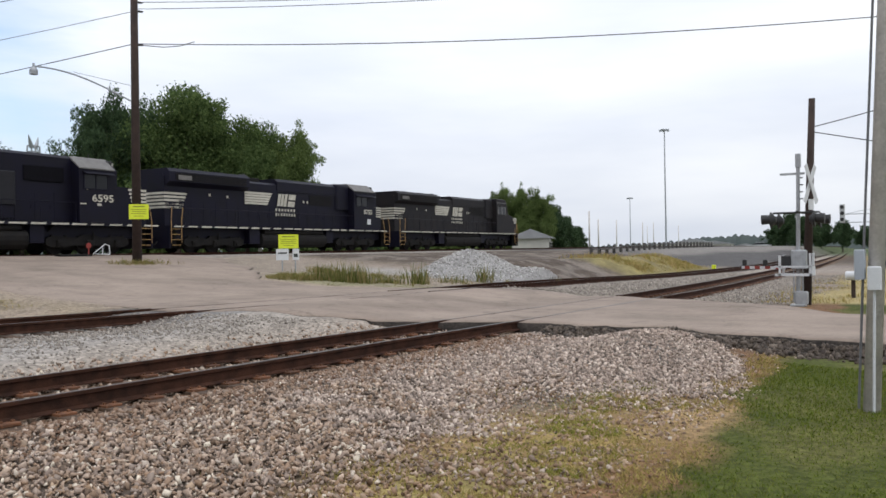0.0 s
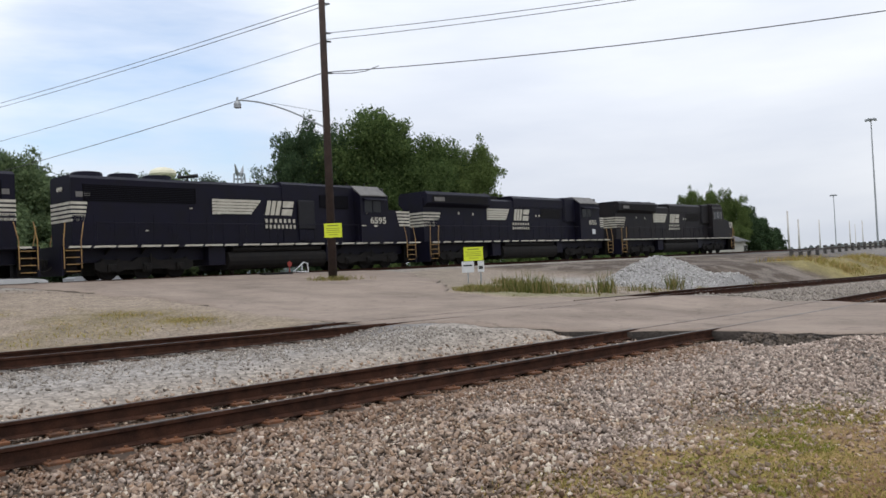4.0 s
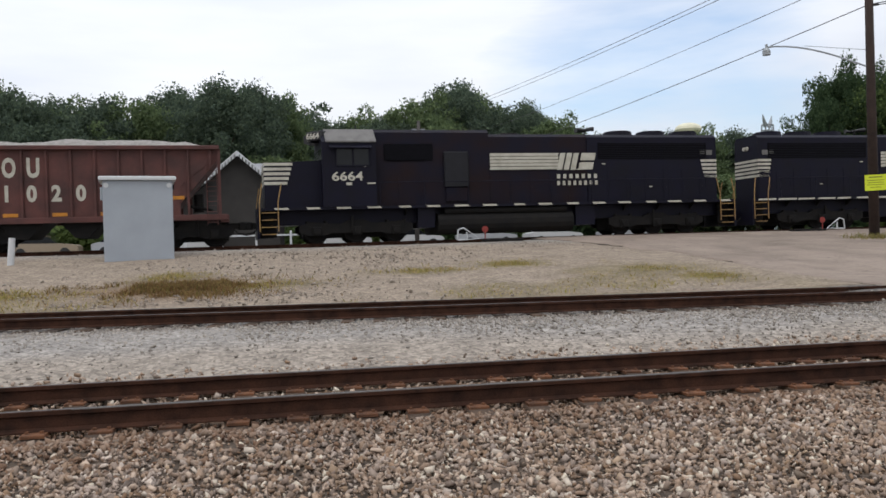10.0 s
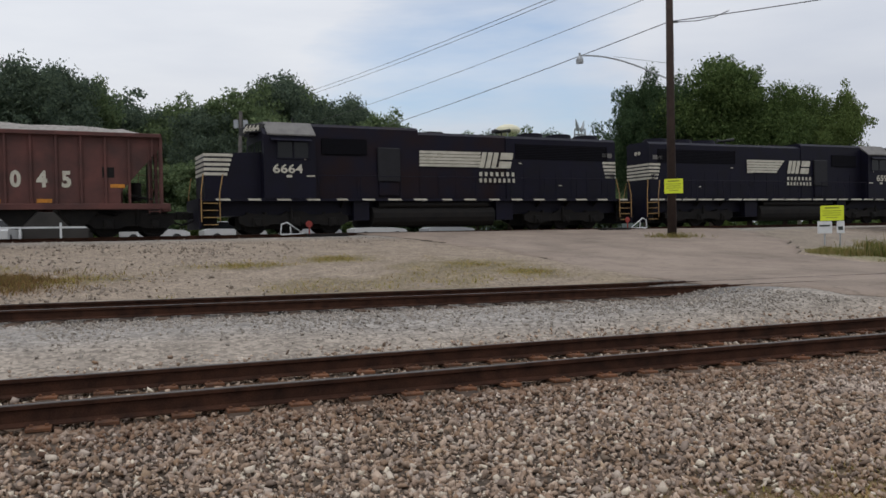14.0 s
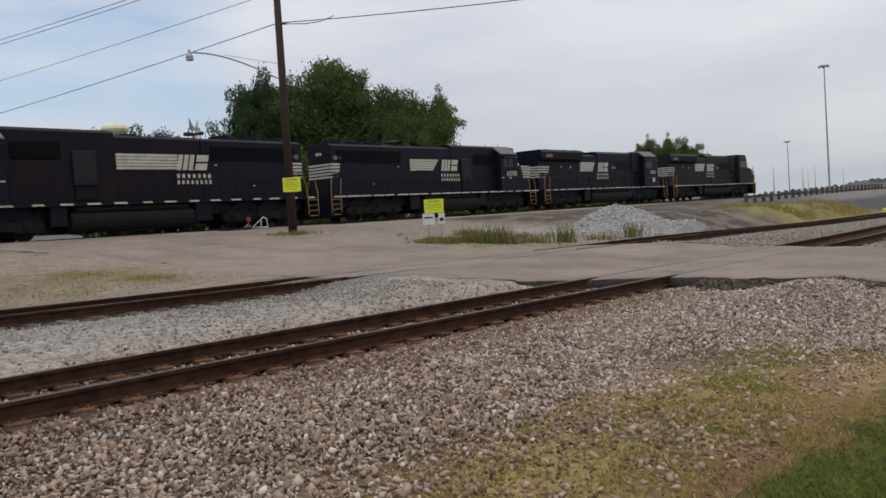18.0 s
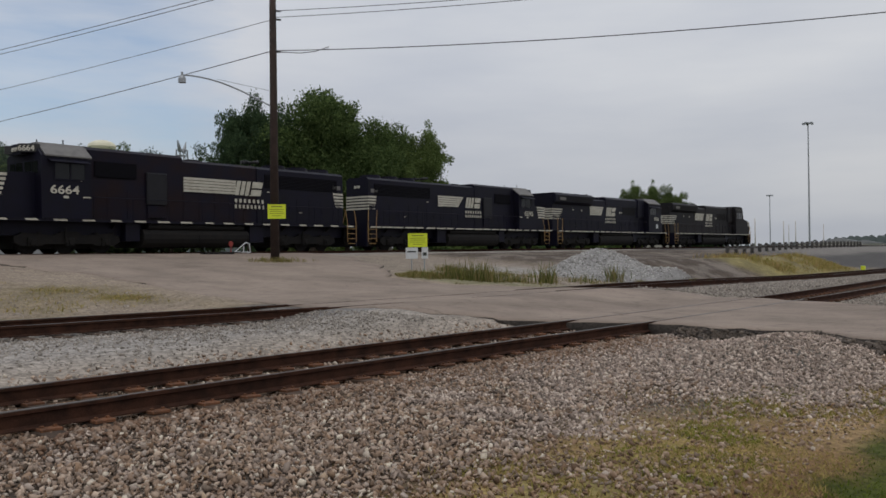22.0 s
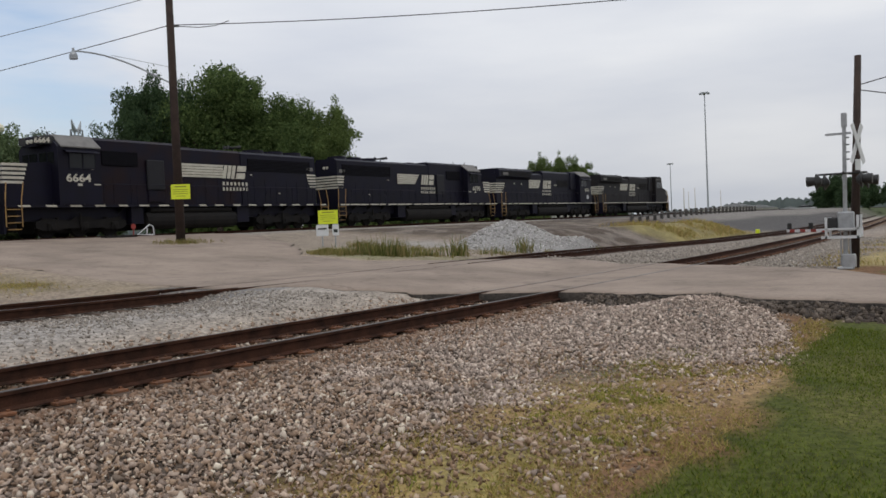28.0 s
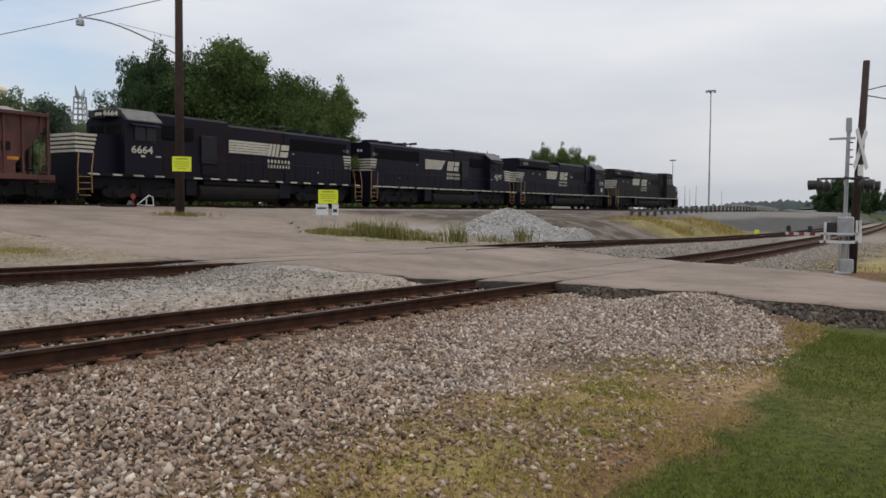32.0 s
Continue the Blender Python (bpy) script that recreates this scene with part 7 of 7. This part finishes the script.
def water_tower():
    az, d = 27.6, 420
    t = thing("water_tower", pose(d * math.sin(radians(az)), d * math.cos(radians(az)), 0), "cream water tower tank above the trees", "water tower")
    top = 1.36 + d * math.tan(radians(7.52))
    m = Mesh()
    prev = None
    for k in range(9):
        a = -math.pi / 2 + math.pi * k / 8
        z, r = top - 3.2 + 3.2 * math.sin(a), max(0.05, 6.4 * math.cos(a))
        if prev:
            m.rod((0, 0, prev[0]), (0, 0, z), prev[1], r, n=24, caps=False)
        prev = (z, r)
    part("tank", m, material("cream_tank_paint", (0.72, 0.68, 0.50), rough=0.5, vary=0.1, scale=0.3, bump=0), t, smooth=True)
    for k in range(6):
        a = k * math.pi / 3
        part("leg", Mesh().rod((6.5 * math.cos(a), 6.5 * math.sin(a), 0), (6 * math.cos(a), 6 * math.sin(a), top - 5), 0.4, n=8), M_STEEL, t)


water_tower()


def lattice_tower():
    az, d = 32.45, 300
    t = thing("lattice_tower", pose(d * math.sin(radians(az)), d * math.cos(radians(az)), 0, 0, 0, 30), "grey steel lattice tower with horned top", "lattice tower")
    top = 1.36 + d * math.tan(radians(7.05))
    for sx in (-1, 1):
        for sy in (-1, 1):
            part("leg", Mesh().rod((sx * 3, sy * 3, 0), (sx * 1.3, sy * 1.3, top), 0.26, n=6), M_STEEL, t)
        part("horn", Mesh().rod((sx * 1.2, 0, top - 0.6), (sx * 2.2, 0, top + 1.2), 0.75, 0.55, n=6).rod((sx * 2.2, 0, top + 1.2), (sx * 3.0, 0, top + 3.2), 0.55, 0.12, n=6), M_STEEL, t)
    for k in range(14):
        z = top * (0.35 + 0.65 * k / 13)
        r = 3 - 1.7 * z / top
        part("brace", Mesh().pipe([(-r, -r, z), (r, -r, z), (r, r, z), (-r, r, z), (-r, -r, z)], 0.2, n=5).rod((-r, -r, z), (r, -r, z - 2.0), 0.13, n=5), M_STEEL, t)


lattice_tower()
plain_pole("utility_pole", 50 * 1.02, 49.0, 1.2, 8.6, 0.16, M_GREYPOLE, "pale pole standing among the trees")
for az, d, h in ((70.2, 210, 8), (71.9, 230, 8), (72.6, 260, 9), (74.2, 300, 9), (69.0, 150, 6), (68.4, 140, 7), (72.2, 330, 10)):
    plain_pole("utility_pole", d * math.sin(radians(az)), d * math.cos(radians(az)), 1.2, 1.2 + h, 0.17, M_GREYPOLE, "thin pole in the distant yard")


def post_fence():
    t = thing("guard_fence", pose(0, 0, 0), "dark timber guard fence along the yard's edge", "fence")
    for k in range(27):
        x = 64 + 2.3 * k
        y = 25.2 + 0.085 * (x - 64)
        z = float(z_ground(x, y))
        part("post", Mesh().box(x - 0.12, x + 0.12, y - 0.12, y + 0.12, z - 0.2, z + 0.72, 0.02), M_POST, t)
        if k < 26:
            y2 = y + 0.085 * 2.3
            z2 = float(z_ground(x + 2.3, y2))
            part("rail", Mesh().rod((x, y - 0.16, z + 0.5), (x + 2.3, y2 - 0.16, z2 + 0.5), 0.05, n=6), M_POST, t)


post_fence()


def gravel_heap():
    """The pale heap of crushed stone by the siding: a cone with a wide apron at its foot."""
    gu, gv = np.linspace(-6.5, 6.0, 84), np.linspace(-4.5, 4.5, 61)
    u, v = np.meshgrid(gu, gv)
    x, y = 35.4 + 0.495 * u + 0.869 * v, 20.2 - 0.869 * u + 0.495 * v
    ok = (x > np.interp(y, *RIGHT_EDGE) + 0.3) & (y > y_side(x) + 1.7)
    z = z_ground(x, y)
    rough = 0.16 * (fbm(x, y, 0.45, 71) - 0.5)
    r = np.hypot(u / 1.05, v / 1.15)
    cone = 1.74 - 0.47 * np.sqrt(r * r + 0.10) + rough
    w = u - 0.4
    apron = 0.92 - 0.13 * np.abs(w) - 0.05 * np.maximum(np.abs(w) - 3, 0) ** 2 - 0.10 * (v + 1.2) ** 2 + 1.3 * rough
    h = np.maximum(np.where(ok, np.maximum(cone, apron), -9), z - 0.06)
    nu = len(gu)
    i = (np.arange(len(gv) - 1)[:, None] * nu + np.arange(nu - 1)).ravel()
    m = material("crushed_stone_heap", (0.40, 0.385, 0.37), rough=0.95, vary=0.45, scale=1.2, bump=1.0, fine=14, tint=(0.26, 0.245, 0.235))
    tagged(new("gravel_heap", mesh_arrays("gravel_heap", np.stack([x.ravel(), y.ravel(), h.ravel()], 1), np.stack([i, i + 1, i + nu + 1, i + nu], 1), m, True)), "pale heap of crushed stone beside the siding", "gravel heap", kind="stuff")
    rs = np.random.RandomState(77)
    n = 16000
    a, b = rs.uniform(0.2, nu - 1.3, n), rs.uniform(0.2, len(gv) - 1.3, n)
    i, j = a.astype(int), b.astype(int)
    a, b = a - i, b - j

    def at(g):
        return (g[j, i] * (1 - a) + g[j, i + 1] * a) * (1 - b) + (g[j + 1, i] * (1 - a) + g[j + 1, i + 1] * a) * b

    top, x, y = at(h), at(x), at(y)
    k = top > z_ground(x, y) + 0.02
    scatter_stones("heap_stones", "loose pale stones on the heap", x[k], y[k], top[k] - 0.015, rs.gamma(5, 0.007, n).clip(0.015, 0.07)[k], M_HEAP, 78)


gravel_heap()


def derail(x, flip):
    """A portable derail with its red target and white frame beside the train's track."""
    t = thing("derail", pose(x, float(y_train(x)) - 2.5, float(z_train(x)) - 0.13, 0, 0, 183 if flip else 3), "white tubular derail frame with a red target", "derail", "derails")
    part("frame", Mesh().pipe([(0.95, 0, 0.08), (0.0, 0, 0.12), (0.72, 0, 0.60), (0.95, 0, 0.52), (1.0, 0, 0.1), (0.55, 0, 0.1), (0.58, 0, 0.42)], 0.035, n=7), M_SIGNW, t)
    part("target", Mesh().rod((-0.25, -0.02, 0.52), (-0.25, 0.02, 0.52), 0.14, n=16), M_REDP, t, "red round target")
    part("target_post", Mesh().rod((-0.25, 0, 0), (-0.25, 0, 0.5), 0.03, n=7), M_REDP, t)
    part("shoe", Mesh().box(-1.9, -0.1, -0.1, 0.35, -0.02, 0.10, 0.03), M_UNDER, t)


derail(8.49, True)
derail(25.98, False)
t = thing("marker_post", pose(-8.65, 29.6, 0.98), "short white marker post by the track", "post")
part("post", Mesh().rod((0, 0, -0.1), (0.08, 0, 0.98), 0.11, 0.10, n=12), M_SIGNW, t)
t = thing("marker_post", pose(68.5, 16.6, -0.2), "short yellow marker beside the siding", "post")
part("post", Mesh().box(-0.18, 0.18, -0.14, 0.14, 0, 0.42, 0.03), M_SIGNY, t)
t = thing("track_signal", pose(89.5, 9.4, -0.2), "white backed track signal with three dark lamps", "signal")
part("mast", Mesh().rod((0, -3.2, 0), (0, -3.2, 6.2), 0.12, 0.10, n=10), M_STEEL, t)
part("cantilever_arm", Mesh().rod((0, -3.2, 4.1), (0, 0.1, 4.1), 0.035, n=6).rod((0, -3.2, 4.9), (0, 0.1, 4.9), 0.035, n=6).rod((0, -3.2, 5.5), (0, -0.2, 4.9), 0.02, n=6), M_STEEL, t)
part("backing", Mesh().box(-0.05, 0.05, -0.24, 0.24, 4.1, 5.9, 0.02), M_SIGNW, t)
for z in (4.4, 5.0, 5.6):
    part("lamp", Mesh().rod((-0.35, 0, z), (-0.05, 0, z), 0.18, n=14), M_DARK, t)
t = thing("white_drum", pose(30.4, 2.9, -0.25), "small white drum on a post past the road", "drum")
part("drum", Mesh().rod((-0.06, -0.2, 0.72), (0.06, 0.2, 0.72), 0.15, n=14), M_SIGNW, t)
part("post", Mesh().box(-0.06, 0.06, -0.06, 0.06, 0, 0.6), M_POLE, t)


# ---- wires ----
def wire(a, b, sag, r=0.016):
    a, b = Vector(a), Vector(b)
    pts = [a.lerp(b, k / 24) - Vector((0, 0, sag * 4 * (k / 24) * (1 - k / 24))) for k in range(25)]
    tagged(new("overhead_wire", Mesh().pipe(pts, r, n=5).data("overhead_wire", M_WIRE)), "thin sagging overhead wire", "wire", "overhead wires")


TOP = Vector((24.55, 31.0, 0.0))
wire(TOP + Vector((0, 0, 10.95)), (44.0, -12.0, 11.6), 0.9, 0.022)
wire(TOP + Vector((0, 0, 12.5)), (44.0, -12.0, 14.0), 0.9)
wire(TOP + Vector((0, 0, 12.8)), (47.0, -12.0, 14.8), 0.9)
wire(TOP + Vector((0, 0, 10.95)), (23.5, 148.0, 14.5), 1.2, 0.022)
wire(TOP + Vector((0, 0, 12.4)), (20.0, 148.0, 17.5), 1.2)
wire(TOP + Vector((0.1, 0, 14.3)), (22.0, 148.0, 23.0), 1.0, 0.02)
wire(TOP + Vector((0.3, 0, 14.2)), (23.5, 148.0, 23.0), 1.0, 0.02)
wire((26.4, 3.6, 4.9), (24.0, -14.0, 9.8), 0.5)
wire((26.4, 3.6, 4.8), (30.0, -14.0, 1.4), 0.2)


# ---- moving things ----
def run(t):
    """How far the train has come along its track."""
    return ((-4.5438e-05 * t - 0.0080966) * t + 1.504415) * t - 5.0256


def on_track(s):
    x = float(np.interp(s, REACH, ALONG))
    return Vector((x, float(y_train(x)), float(z_train(x))))


def motions():
    times = [k * 0.5 for k in range(65)]
    for ob, at, turned in TRAIN:
        d = -1 if turned else 1
        rows = []
        for t in times[::2]:
            a, b = on_track(run(t) + at + 3.0 * d), on_track(run(t) + at + 17.0 * d)
            way = (b - a).normalized()
            p = a - way * 3.0
            rows.append((t, pose(*p, 0, -math.degrees(math.asin(way.z)), math.degrees(math.atan2(way.y, way.x)))))
        walk(ob, rows)
    for w in WHEELS:
        base = w.matrix_basis.translation.copy()
        turned = w.parent.parent is loco_d
        walk(w, [(t, pose(*base, 0, math.degrees((run(t) - run(0)) / 0.5) * (-1 if turned else 1), 0)) for t in times])


motions()
